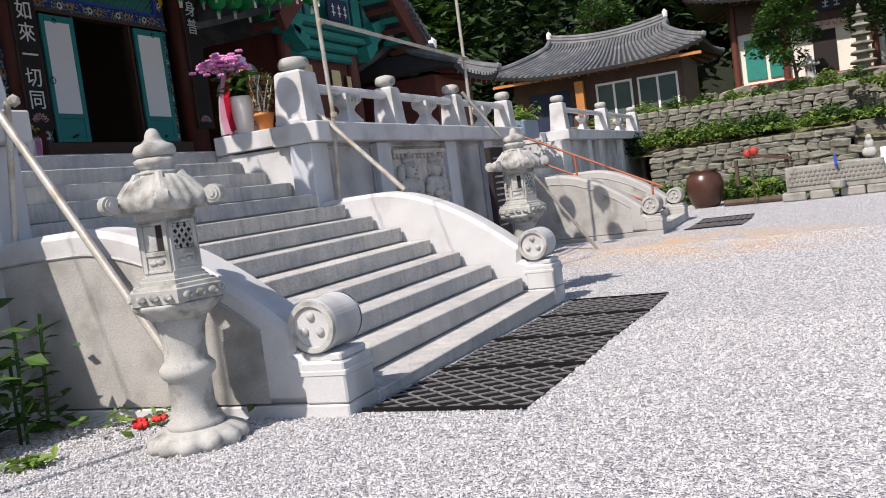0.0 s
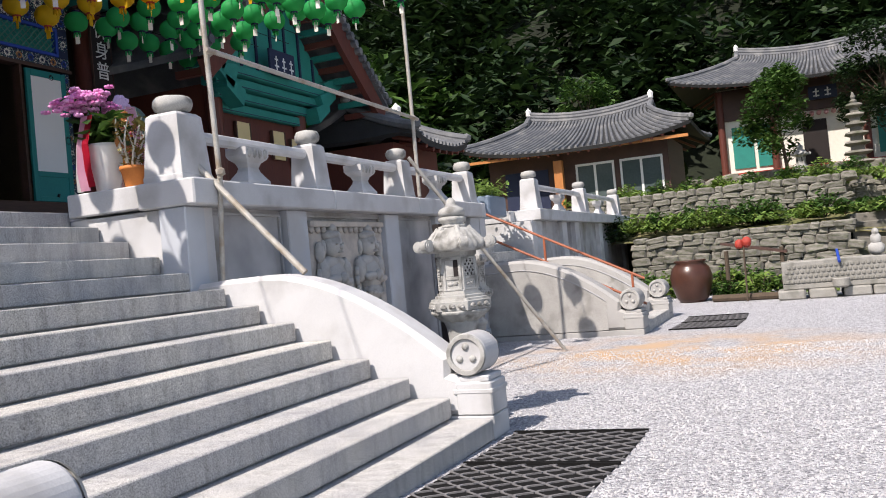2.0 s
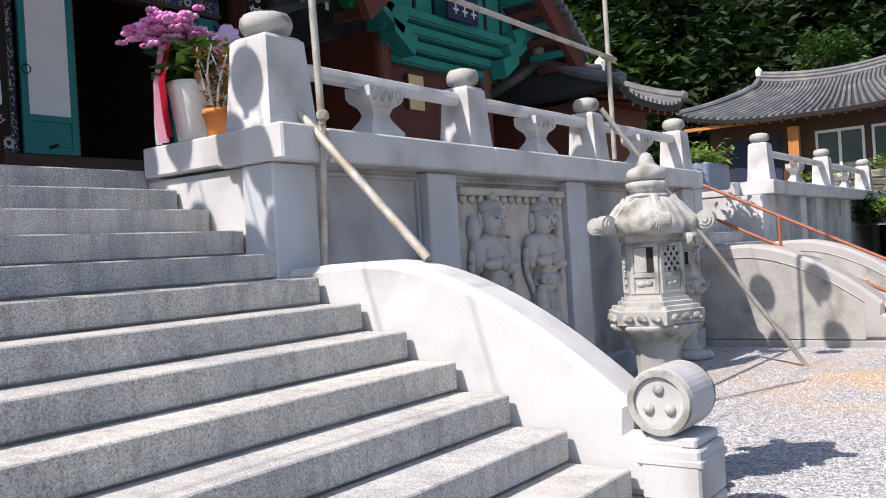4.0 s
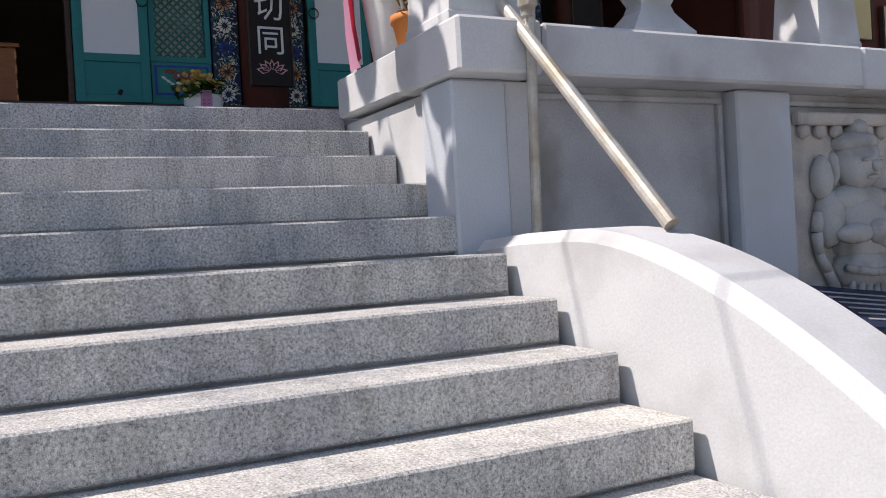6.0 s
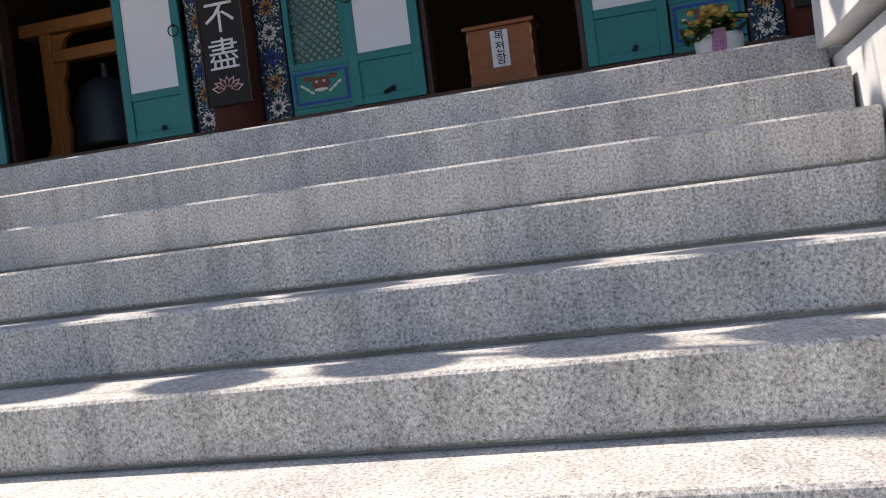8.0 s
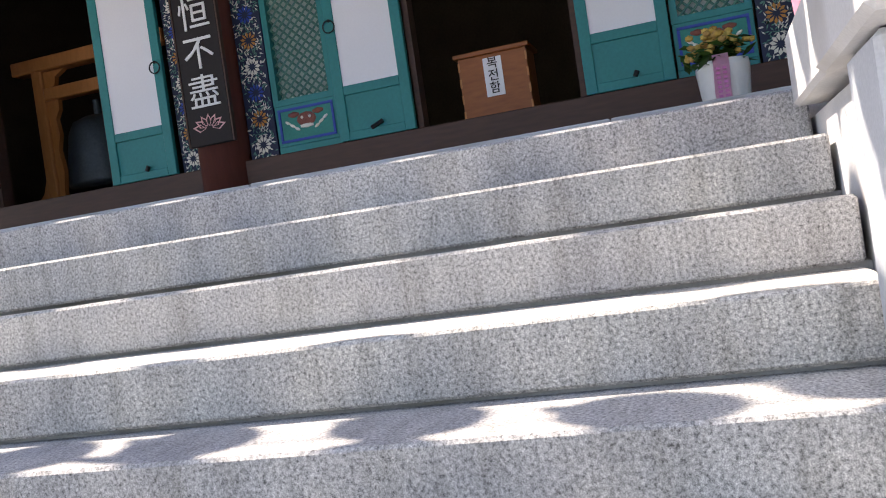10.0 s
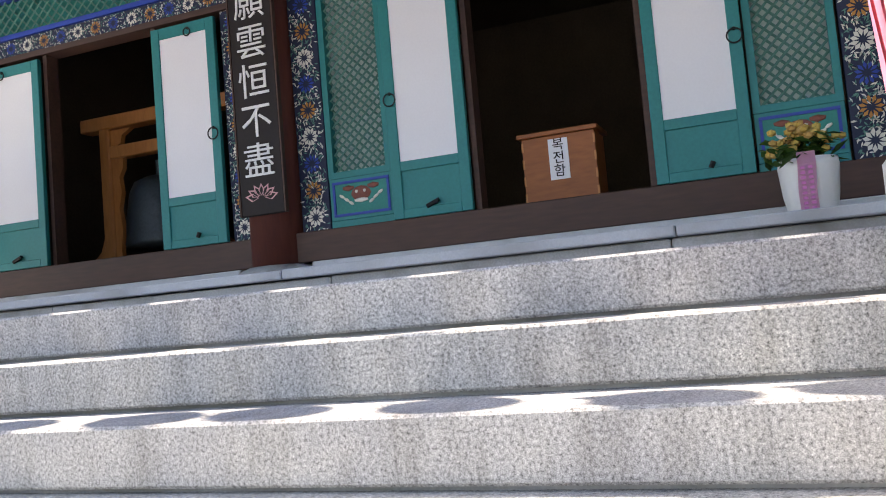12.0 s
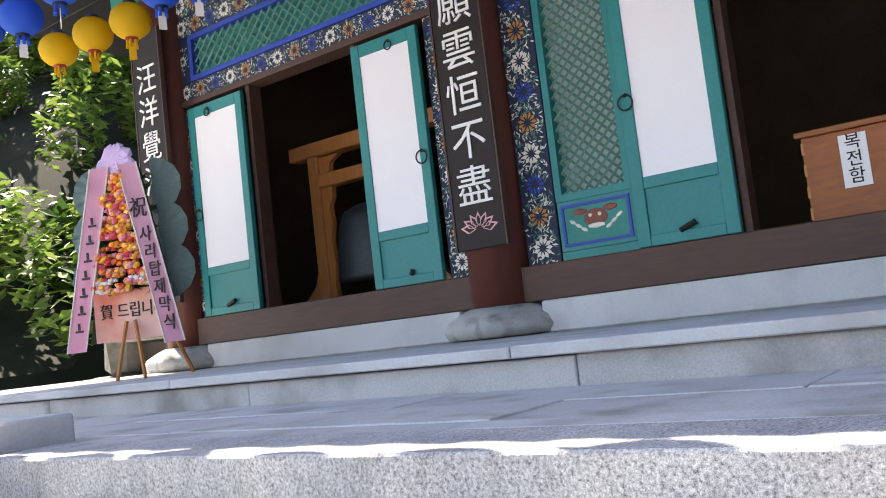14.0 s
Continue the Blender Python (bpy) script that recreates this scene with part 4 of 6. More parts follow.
# ---- stone lanterns ----
def stone_lantern(at, rz=20):
    """A six-sided granite lantern: lotus base, ringed shaft, carved table, fire box, curled roof, bud finial."""
    ob = thing("stone_lantern", "carved pale granite lantern with curled roof and lotus base", "stone lantern", at, rz, group="stone lanterns")
    part("lotus_base", lathe([(0.25, 0), (0.29, 0.015), (0.3, 0.05), (0.285, 0.085), (0.235, 0.115), (0.2, 0.13)], 72, wave=(12, 0.12)), CARVED, ob, smooth=True)
    part("shaft", lathe([(0.175, 0.12), (0.185, 0.135), (0.185, 0.165), (0.15, 0.19), (0.14, 0.28), (0.14, 0.44), (0.165, 0.46), (0.18, 0.49), (0.18, 0.52), (0.16, 0.545), (0.138, 0.57), (0.135, 0.66), (0.15, 0.78), (0.185, 0.87)], 32), CARVED, ob, smooth=True)
    part("lotus_cup", lathe([(0.16, 0.84), (0.19, 0.86), (0.25, 0.91), (0.275, 0.94), (0.27, 0.955)], 72, wave=(12, 0.08)), CARVED, ob, smooth=True)
    table = part("hexagonal_table", lathe([(0.27, 0.95), (0.315, 0.96), (0.32, 1.045), (0.3, 1.05), (0.295, 1.072), (0.25, 1.076), (0.25, 1.1), (0.225, 1.104), (0.225, 1.125)], 6), CARVED, ob)
    for i in range(6):
        bm = B()
        for j in (-1, 0, 1):
            blob(bm, (0.277, j * 0.09, 1.003), (0.02, 0.034, 0.026), 2)
            blob(bm, (0.285, j * 0.09 + 0.02, 0.992), (0.02, 0.02, 0.016), 1)
        p = part("carved_cloud", bm, CARVED, table, smooth=True)
        p.matrix_basis = pose(0, 0, 0, 0, 0, 60 * i + 30)
    fire = part("fire_box", lathe([(0.205, 1.12), (0.2, 1.16), (0.195, 1.48), (0.215, 1.49), (0.215, 1.53)], 6), CARVED, ob)
    fr = 0.17
    for i in range(6):
        a = 60 * i + 30
        bm = boxes((fr - 0.01, fr + 0.012, -0.094, -0.066, 1.15, 1.47), (fr - 0.01, fr + 0.012, 0.066, 0.094, 1.15, 1.47), (fr - 0.01, fr + 0.011, -0.066, 0.066, 1.45, 1.47), (fr - 0.01, fr + 0.011, -0.066, 0.066, 1.255, 1.285), (fr - 0.01, fr + 0.011, -0.066, 0.066, 1.15, 1.17), bevel=0.003)
        p = part("window_surround", bm, CARVED, fire)
        p.matrix_basis = pose(0, 0, 0, 0, 0, a)
        # Flat black plate on solid stone, painting the dark of a hollow window.
        p = part("window_recess", boxes((fr - 0.012, fr + 0.0035, -0.065, 0.065, 1.286, 1.449)), BLACK, fire)
        p.matrix_basis = pose(0, 0, 0, 0, 0, a)
        if i % 2:
            bm = B()
            for c in (-0.096, -0.048, 0.0, 0.048, 0.096):
                for sg in (-1, 1):
                    lo, hi = max(-0.065, c - 0.06), min(0.065, c + 0.06)
                    tube(bm, (fr + 0.004, lo, 1.367 + sg * (lo - c) * 1.3), (fr + 0.004, hi, 1.367 + sg * (hi - c) * 1.3), 0.009, 5)
            p = part("stone_grille", bm, CARVED, fire)
        else:
            p = part("window_shutter", boxes((fr - 0.01, fr + 0.007, -0.065, 0.018, 1.287, 1.448), bevel=0.003), CARVED, fire)
        p.matrix_basis = pose(0, 0, 0, 0, 0, a)
        p = part("carved_leaf", blob(blob(B(), (fr + 0.003, -0.025, 1.212), (0.012, 0.036, 0.02), 1), (fr + 0.003, 0.026, 1.218), (0.012, 0.034, 0.022), 1), CARVED, fire, smooth=True)
        p.matrix_basis = pose(0, 0, 0, 0, 0, a)
    # domed roof with fluted faces; its six corners roll up into thick volutes
    bm = B()
    rings = []
    for r, z, dip in ((0.17, 1.525, 0.0), (0.285, 1.53, 0.0), (0.315, 1.56, 0.07), (0.31, 1.6, 0.07), (0.275, 1.645, 0.05), (0.24, 1.69, 0.03), (0.2, 1.735, 0.02), (0.14, 1.765, 0.0), (0.12, 1.775, 0.0)):
        ring = []
        for i in range(72):
            a = 2 * math.pi * i / 72
            corner = abs(math.cos(3 * a)) ** 3
            flute = 0.012 * math.sin(a * 24) if 1.55 < z < 1.75 else 0
            rr = r * (1 - dip + dip * 1.6 * corner) + flute
            ring.append(bm.verts.new((rr * math.cos(a), rr * math.sin(a), z + (0.035 * corner if 1.53 < z < 1.62 else 0))))
        rings.append(ring)
    for ra, rb in zip(rings, rings[1:]):
        for i in range(72):
            bm.faces.new((ra[i], ra[(i + 1) % 72], rb[(i + 1) % 72], rb[i]))
    bm.faces.new(list(reversed(rings[0])))
    bm.faces.new(rings[-1])
    roof = part("roof", bm, CARVED, ob, smooth=True)
    for i in range(6):
        bm = B()
        prev = None
        for j in range(8):
            f = j / 7
            p = Vector((0.15 + 0.2 * f, 0, 1.765 - 0.2 * math.sin(f * 1.4)))
            if prev:
                tube(bm, prev, p, 0.03 + 0.008 * f, 8)
            prev = p
        for half, rad in ((0.034, 0.058), (0.044, 0.04), (0.052, 0.02)):
            tube(bm, (0.366, -half, 1.605), (0.366, half, 1.605), rad, 20)
        q = part("roof_curl", bm, CARVED, roof)
        q.matrix_basis = pose(0, 0, 0, 0, 0, 60 * i)
    part("finial_neck", lathe([(0.13, 1.77), (0.135, 1.785), (0.1, 1.795), (0.095, 1.81), (0.125, 1.835), (0.13, 1.865), (0.1, 1.88)], 48, wave=(10, 0.09)), CARVED, ob, smooth=True)
    part("finial", lathe([(0.095, 1.876), (0.128, 1.892), (0.135, 1.925), (0.12, 1.955), (0.075, 1.975), (0.055, 1.995), (0.045, 2.03), (0.03, 2.055), (0.012, 2.065)], 28), CARVED, ob, "weathered onion-shaped finial", smooth=True)
    return ob

lan = stone_lantern((-0.76, -4.92, 0.1), 12)
lan.scale = (0.9, 0.9, 0.9)
copy_thing(lan, pose(-0.53, 0.86, 0.12, 0, 0, 5))
copy_thing(lan, pose(-2.45, 6.4, 0.0, 0, 0, 20))

# ---- rubber mats ----
def rubber_mat(at, w, d, rz, group):
    ob = thing("rubber_mat", "black woven rubber link mat on the gravel", "mat", at, rz, group=group)
    verts, faces = [], []
    rows = int(w / 0.105)
    n = int(d / 0.03)
    for r in range(rows):
        xc = -w / 2 + (r + 0.5) * w / rows
        prev = None
        for j in range(n + 1):
            y = -d / 2 + d * j / n
            ph = math.pi if r % 2 else 0
            x = xc + 0.048 * math.sin(y * 32 + ph)
            zt = 0.013 + 0.003 * math.cos(y * 32 + ph)
            i = len(verts)
            verts += [(x - 0.012, y, 0.002), (x - 0.012, y, zt), (x + 0.012, y, zt), (x + 0.012, y, 0.002)]
            if prev is not None:
                for k in range(3):
                    faces.append((prev + k, prev + k + 1, i + k + 1, i + k))
            prev = i
    m = new("link_weave", mesh_data("link_weave", verts, faces, RUBBER))
    m.parent = ob
    m["kind"] = "stuff"
    # Dark sheet added beneath, only to blacken the gaps between links.
    part("under_sheet", boxes((-w / 2 + 0.01, w / 2 - 0.01, -d / 2 + 0.01, d / 2 - 0.01, 0.0, 0.006)), MATDARK, ob)
    for e in (-1, 1):
        part("edge_strip", boxes((-w / 2, w / 2, e * d / 2 - 0.009, e * d / 2 + 0.009, 0, 0.024)), MATDARK, ob)
    return ob
m0 = rubber_mat((0.57, -3.79, ground_z(-3.79) + 0.002), 1.06, 1.13, -1, "mats before the stair")
m0.rotation_euler = Euler((radians(-1.4), 0, radians(-1)))
for i in range(1, 4):
    y = -3.79 + 1.16 * i
    copy_thing(m0, pose(0.565 + 0.015 * i, y, ground_z(y) + 0.002, -1.4, 0, (-1, 1.2, -1.5, 0.5)[i]))
copy_thing(m0, pose(0.75, 8.6, 0.0, 0, 0, -3))
copy_thing(m0, pose(0.78, 9.75, 0.0, 0, 0, 1))

# ---- signs on the columns ----
def column_sign(y, chars, z_top, lotus_z, x=FX + 0.27):
    ob = thing("sign_board", "tall black board with white brush characters and a pink lotus", "sign", (x, y, 0), group="column sign boards")
    z0 = lotus_z - 0.17
    part("board", boxes((-0.02, 0.02, -0.2, 0.2, z0, 5.6), bevel=0.006), BLACK, ob)
    part("trim", boxes((-0.022, 0.024, -0.215, -0.202, z0, 5.6), (-0.022, 0.024, 0.202, 0.215, z0, 5.6)), DARKWOOD, ob)
    for i, ch in enumerate(chars):
        words(ch, 0.3, WHITE, ob, "character", (0.024, 0, z_top - 0.325 * i))
    bm = B()
    for k in range(7):
        a = math.pi * (k + 0.5) / 7
        d = Vector((0, math.cos(a), math.sin(a) * 0.8))
        c = Vector((0.023, 0, lotus_z - 0.04))
        q = Vector((0, -d.z, d.y)) * 0.035
        outer = [c + d * 0.03, c + d * 0.09 + q, c + d * 0.16, c + d * 0.09 - q]
        inner = [c + (p - c) * 0.72 + d * 0.018 for p in outer]
        vo, vi = [bm.verts.new(p) for p in outer], [bm.verts.new(p) for p in inner]
        for j in range(4):
            bm.faces.new((vo[j], vo[(j + 1) % 4], vi[(j + 1) % 4], vi[j]))
    for f in bm.faces:
        f.normal_update()
        if f.normal.x < 0:
            f.normal_flip()
    part("lotus_flower", bm, PINKP, ob, "painted pink lotus outline")
    return ob
column_sign(CY - 2.38, "願雲恒不盡", 4.72, 3.17)
column_sign(CY + 2.42, "如來一切同", 4.72, 3.17)
column_sign(-7.68, "汪洋覺海", 5.12, 3.17)
column_sign(4.42, "佛身普", 5.55, 3.22)

# ---- offering box ----
ob = thing("offering_box", "orange-brown wooden offering box with a white label", "box", (FX - 0.35, CY - 0.06, 2.82))
part("body", boxes((-0.17, 0.17, -0.28, 0.28, 0.0, 0.54), bevel=0.004), BOXWOOD, ob)
part("lid", boxes((-0.2, 0.2, -0.31, 0.31, 0.54, 0.575), bevel=0.004), BOXWOOD, ob)
for s in (-1, 1):
    for j in range(4):
        part("corner_joint", boxes((0.165, 0.174, s * 0.28 - 0.012 if s > 0 else -0.28 - 0.004, s * 0.28 + 0.004 if s > 0 else -0.268, 0.05 + j * 0.13, 0.12 + j * 0.13)), FRAMEWOOD, ob)
lab = part("paper_label", boxes((0.17, 0.176, -0.075, 0.075, 0.2, 0.51)), PAPER, ob, "white paper label with three characters")
for i, ch in enumerate("복전함"):
    words(ch, 0.1, BLACK, lab, "character", (0.178, 0, 0.46 - 0.1 * i))

# ---- bell on its frame ----
bx_, by_ = FX - 1.0, -6.2
ob = thing("bell_frame", "honey-coloured carved wooden bell frame", "frame", (bx_, by_, 2.82))
ob.scale = (1, 1.04, 1.09)
for s in (-1, 1):
    part("post", boxes((-0.07, 0.07, s * 0.62 - 0.06, s * 0.62 + 0.06, 0, 1.45), bevel=0.01), FRAMEWOOD, ob)
    bm = prism([(s * 0.56, 1.08), (s * 0.42, 1.08), (s * 0.43, 0.98), (s * 0.48, 0.9), (s * 0.46, 0.75), (s * 0.5, 0.6), (s * 0.47, 0.4), (s * 0.5, 0.2), (s * 0.48, 0.0), (s * 0.56, 0.0)], "x", -0.03, 0.03)
    part("carved_bracket", bm, FRAMEWOOD, ob)
    bm = prism([(s * 0.68, 0.0), (s * 0.68, 0.35), (s * 0.74, 0.2), (s * 0.86, 0.1), (s * 0.84, 0.0)], "x", -0.05, 0.05)
    part("foot", bm, FRAMEWOOD, ob)
    part("corner_brace", prism([(s * 0.56, 1.36), (s * 0.3, 1.36), (s * 0.42, 1.3), (s * 0.44, 1.22), (s * 0.56, 1.18)], "x", -0.03, 0.03), FRAMEWOOD, ob)
part("top_beam", boxes((-0.09, 0.09, -0.9, 0.9, 1.37, 1.5), bevel=0.012), FRAMEWOOD, ob)
part("cross_beam", boxes((-0.07, 0.07, -0.56, 0.56, 1.08, 1.2), bevel=0.01), FRAMEWOOD, ob)
bell = thing("temple_bell", "dark bronze temple bell hanging in a wooden frame", "bell", (bx_, by_, 2.82))
part("body", lathe([(0.36, 0.2), (0.37, 0.24), (0.36, 0.3), (0.35, 0.5), (0.31, 0.75), (0.26, 0.86), (0.14, 0.92), (0.03, 0.93)], 36), BRONZE, bell, smooth=True)
part("crown_loop", tube(B(), (0, 0, 0.92), (0, 0, 1.09), 0.04, 10), BRONZE, bell)

# ---- flower pots ----
def bloom(bm, c, r, n=5):
    for i in range(n):
        a = 2 * math.pi * i / n
        blob(bm, (c[0] + r * 0.55 * math.cos(a), c[1] + r * 0.55 * math.sin(a), c[2]), (r * 0.5, r * 0.5, r * 0.35), 1, (25 * math.cos(a), 25 * math.sin(a), 0))
    return bm
YELLOWF = island_mat("yellow_blossom", [(0.5, 0.3, 0.06), (0.65, 0.45, 0.12), (0.45, 0.25, 0.08)], 0.8)
PINKF = island_mat("pink_blossom", [(0.7, 0.2, 0.5), (0.8, 0.4, 0.66), (0.62, 0.13, 0.4)], 0.7)
REDF = island_mat("red_blossom", [(0.55, 0.02, 0.02), (0.65, 0.05, 0.04), (0.45, 0.01, 0.02)], 0.7)
MIXF = island_mat("mixed_blossom", [(0.7, 0.06, 0.08), (0.85, 0.3, 0.04), (0.85, 0.55, 0.06), (0.8, 0.3, 0.45), (0.55, 0.03, 0.06)], 0.7)
RIBBONP = mat("pink_ribbon", (0.8, 0.45, 0.58), (0.74, 0.38, 0.52), 0.5, 4, 40, 0.3, 0.03)
RIBBONR = mat("red_ribbon", (0.62, 0.02, 0.05), (0.5, 0.015, 0.04), 0.4, 4, 40, 0.3, 0.03)
INK = mat("ink", (0.02, 0.02, 0.03), (0.015, 0.015, 0.02), 0.6)
def ribbon(parent, pts, w, material, name="ribbon", side=(0, 1, 0)):
    bm = B()
    s = Vector(side) * w / 2
    prev = None
    for p in pts:
        p = Vector(p)
        row = (bm.verts.new(p - s), bm.verts.new(p + s))
        if prev:
            bm.faces.new((prev[0], prev[1], row[1], row[0]))
        prev = row
    bmesh.ops.solidify(bm, geom=list(bm.faces), thickness=0.003)
    return part(name, bm, material, parent)

ob = thing("flower_pot", "white tapered pot of dry yellow flowers with a pink ribbon", "flower pot", (-7.0, -0.16, PZ))
part("pot", lathe([(0.1, 0), (0.115, 0.02), (0.15, 0.2), (0.165, 0.36), (0.16, 0.4), (0.145, 0.4), (0.14, 0.36)], 28), GLAZE, ob, smooth=True)
rnd = random.Random(3)
bm = B()
for i in range(60):
    a, r = rnd.uniform(0, 6.28), rnd.uniform(0, 0.22)
    blob(bm, (r * math.cos(a), r * math.sin(a), 0.56 + rnd.gauss(0, 0.035) - r * 0.25), (0.028, 0.028, 0.022), 1)
part("blossoms", bm, YELLOWF, ob, "dry yellow blossoms")
leaves("foliage", [(rnd.gauss(0, 0.09), rnd.gauss(0, 0.09), rnd.uniform(0.38, 0.53)) for _ in range(160)], 0.05, LEAF, ob, 5)
rb = ribbon(ob, [(0.15, -0.01, 0.43), (0.175, -0.01, 0.36), (0.185, -0.02, 0.2), (0.175, -0.015, 0.06)], 0.095, RIBBONP)
for i in range(9):
    for j in (-0.02, 0.02):
        part("ink_stroke", boxes((0.183, 0.187, j - 0.012 - 0.015, j + 0.012 - 0.015, 0.33 - i * 0.028, 0.345 - i * 0.028)), PINKF, rb)

ob = thing("orchid_pot", "tall white pot of pink orchids with ribbons", "orchid pot", (-3.74, 0.16, 2.37))
part("pot", lathe([(0.1, 0), (0.11, 0.02), (0.165, 0.42), (0.175, 0.46), (0.155, 0.46), (0.15, 0.42)], 28), GLAZE, ob, smooth=True)
part("soil", lathe([(0.15, 0.4), (0.15, 0.44)], 20), SOIL, ob)
leaves("foliage", [(rnd.gauss(0, 0.1), rnd.gauss(0, 0.1), rnd.uniform(0.45, 0.72)) for _ in range(130)], 0.1, LEAF, ob, 6)
bm, bs = B(), B()
for k in range(6):
    a = k * 1.05
    prev = Vector((0.03 * math.cos(a), 0.03 * math.sin(a), 0.45))
    for j in range(1, 9):
        f = j / 8
        p = Vector((0.03 * math.cos(a) + 0.2 * f * f * math.cos(a) - 0.16 * f, 0.03 * math.sin(a) - 0.1 * f + 0.2 * f * f * math.sin(a), 0.45 + 0.48 * math.sin(f * 2.15)))
        tube(bs, prev, p, 0.006, 5)
        if j > 4:
            for _ in range(5):
                bloom(bm, p + Vector((rnd.gauss(0, 0.06), rnd.gauss(0, 0.06), rnd.gauss(-0.01, 0.05))), 0.05, 5)
        prev = p
part("stems", bs, LEAF, ob)
part("blossoms", bm, PINKF, ob, "pink orchid blossoms")
ribbon(ob, [(-0.02, -0.2, 0.72), (-0.08, -0.22, 0.45), (-0.12, -0.2, 0.2), (-0.1, -0.19, 0.02)], 0.1, RIBBONP, side=(1, 0.2, 0))
ribbon(ob, [(0.02, -0.2, 0.72), (-0.02, -0.24, 0.45), (-0.03, -0.215, 0.22), (-0.01, -0.2, 0.05)], 0.1, RIBBONR, side=(1, -0.2, 0))
ribbon(ob, [(-0.04, -0.19, 0.72), (-0.14, -0.19, 0.45), (-0.19, -0.17, 0.2), (-0.2, -0.16, 0.02)], 0.06, WHITE, side=(1, 0.2, 0))

ob = thing("terracotta_pot", "orange terracotta pot with a bare woody plant", "flower pot", (-3.4, 0.13, 2.37))
part("pot", lathe([(0.075, 0), (0.08, 0.01), (0.115, 0.17), (0.125, 0.17), (0.125, 0.21), (0.105, 0.21), (0.1, 0.17)], 24), TERRACOTTA, ob, smooth=True)
bs = B()
tips = []
for k in range(7):
    a = k * 0.9
    p = Vector((0.02 * math.cos(a), 0.02 * math.sin(a), 0.15))
    for j in range(5):
        q = p + Vector((0.035 * math.cos(a + j * 0.5), 0.035 * math.sin(a + j * 0.5), 0.1))
        tube(bs, p, q, 0.012 - j * 0.0015, 6)
        p = q
        tips.append(p)
part("stems", bs, CREAM, ob)
DRYLEAF = island_mat("dry_leaf", [(0.3, 0.2, 0.06), (0.2, 0.2, 0.05), (0.35, 0.13, 0.05)], 0.7)
leaves("foliage", [t_ + Vector((rnd.gauss(0, 0.03), rnd.gauss(0, 0.03), rnd.gauss(0, 0.03))) for t_ in tips for _ in range(6)], 0.04, DRYLEAF, ob, 7)

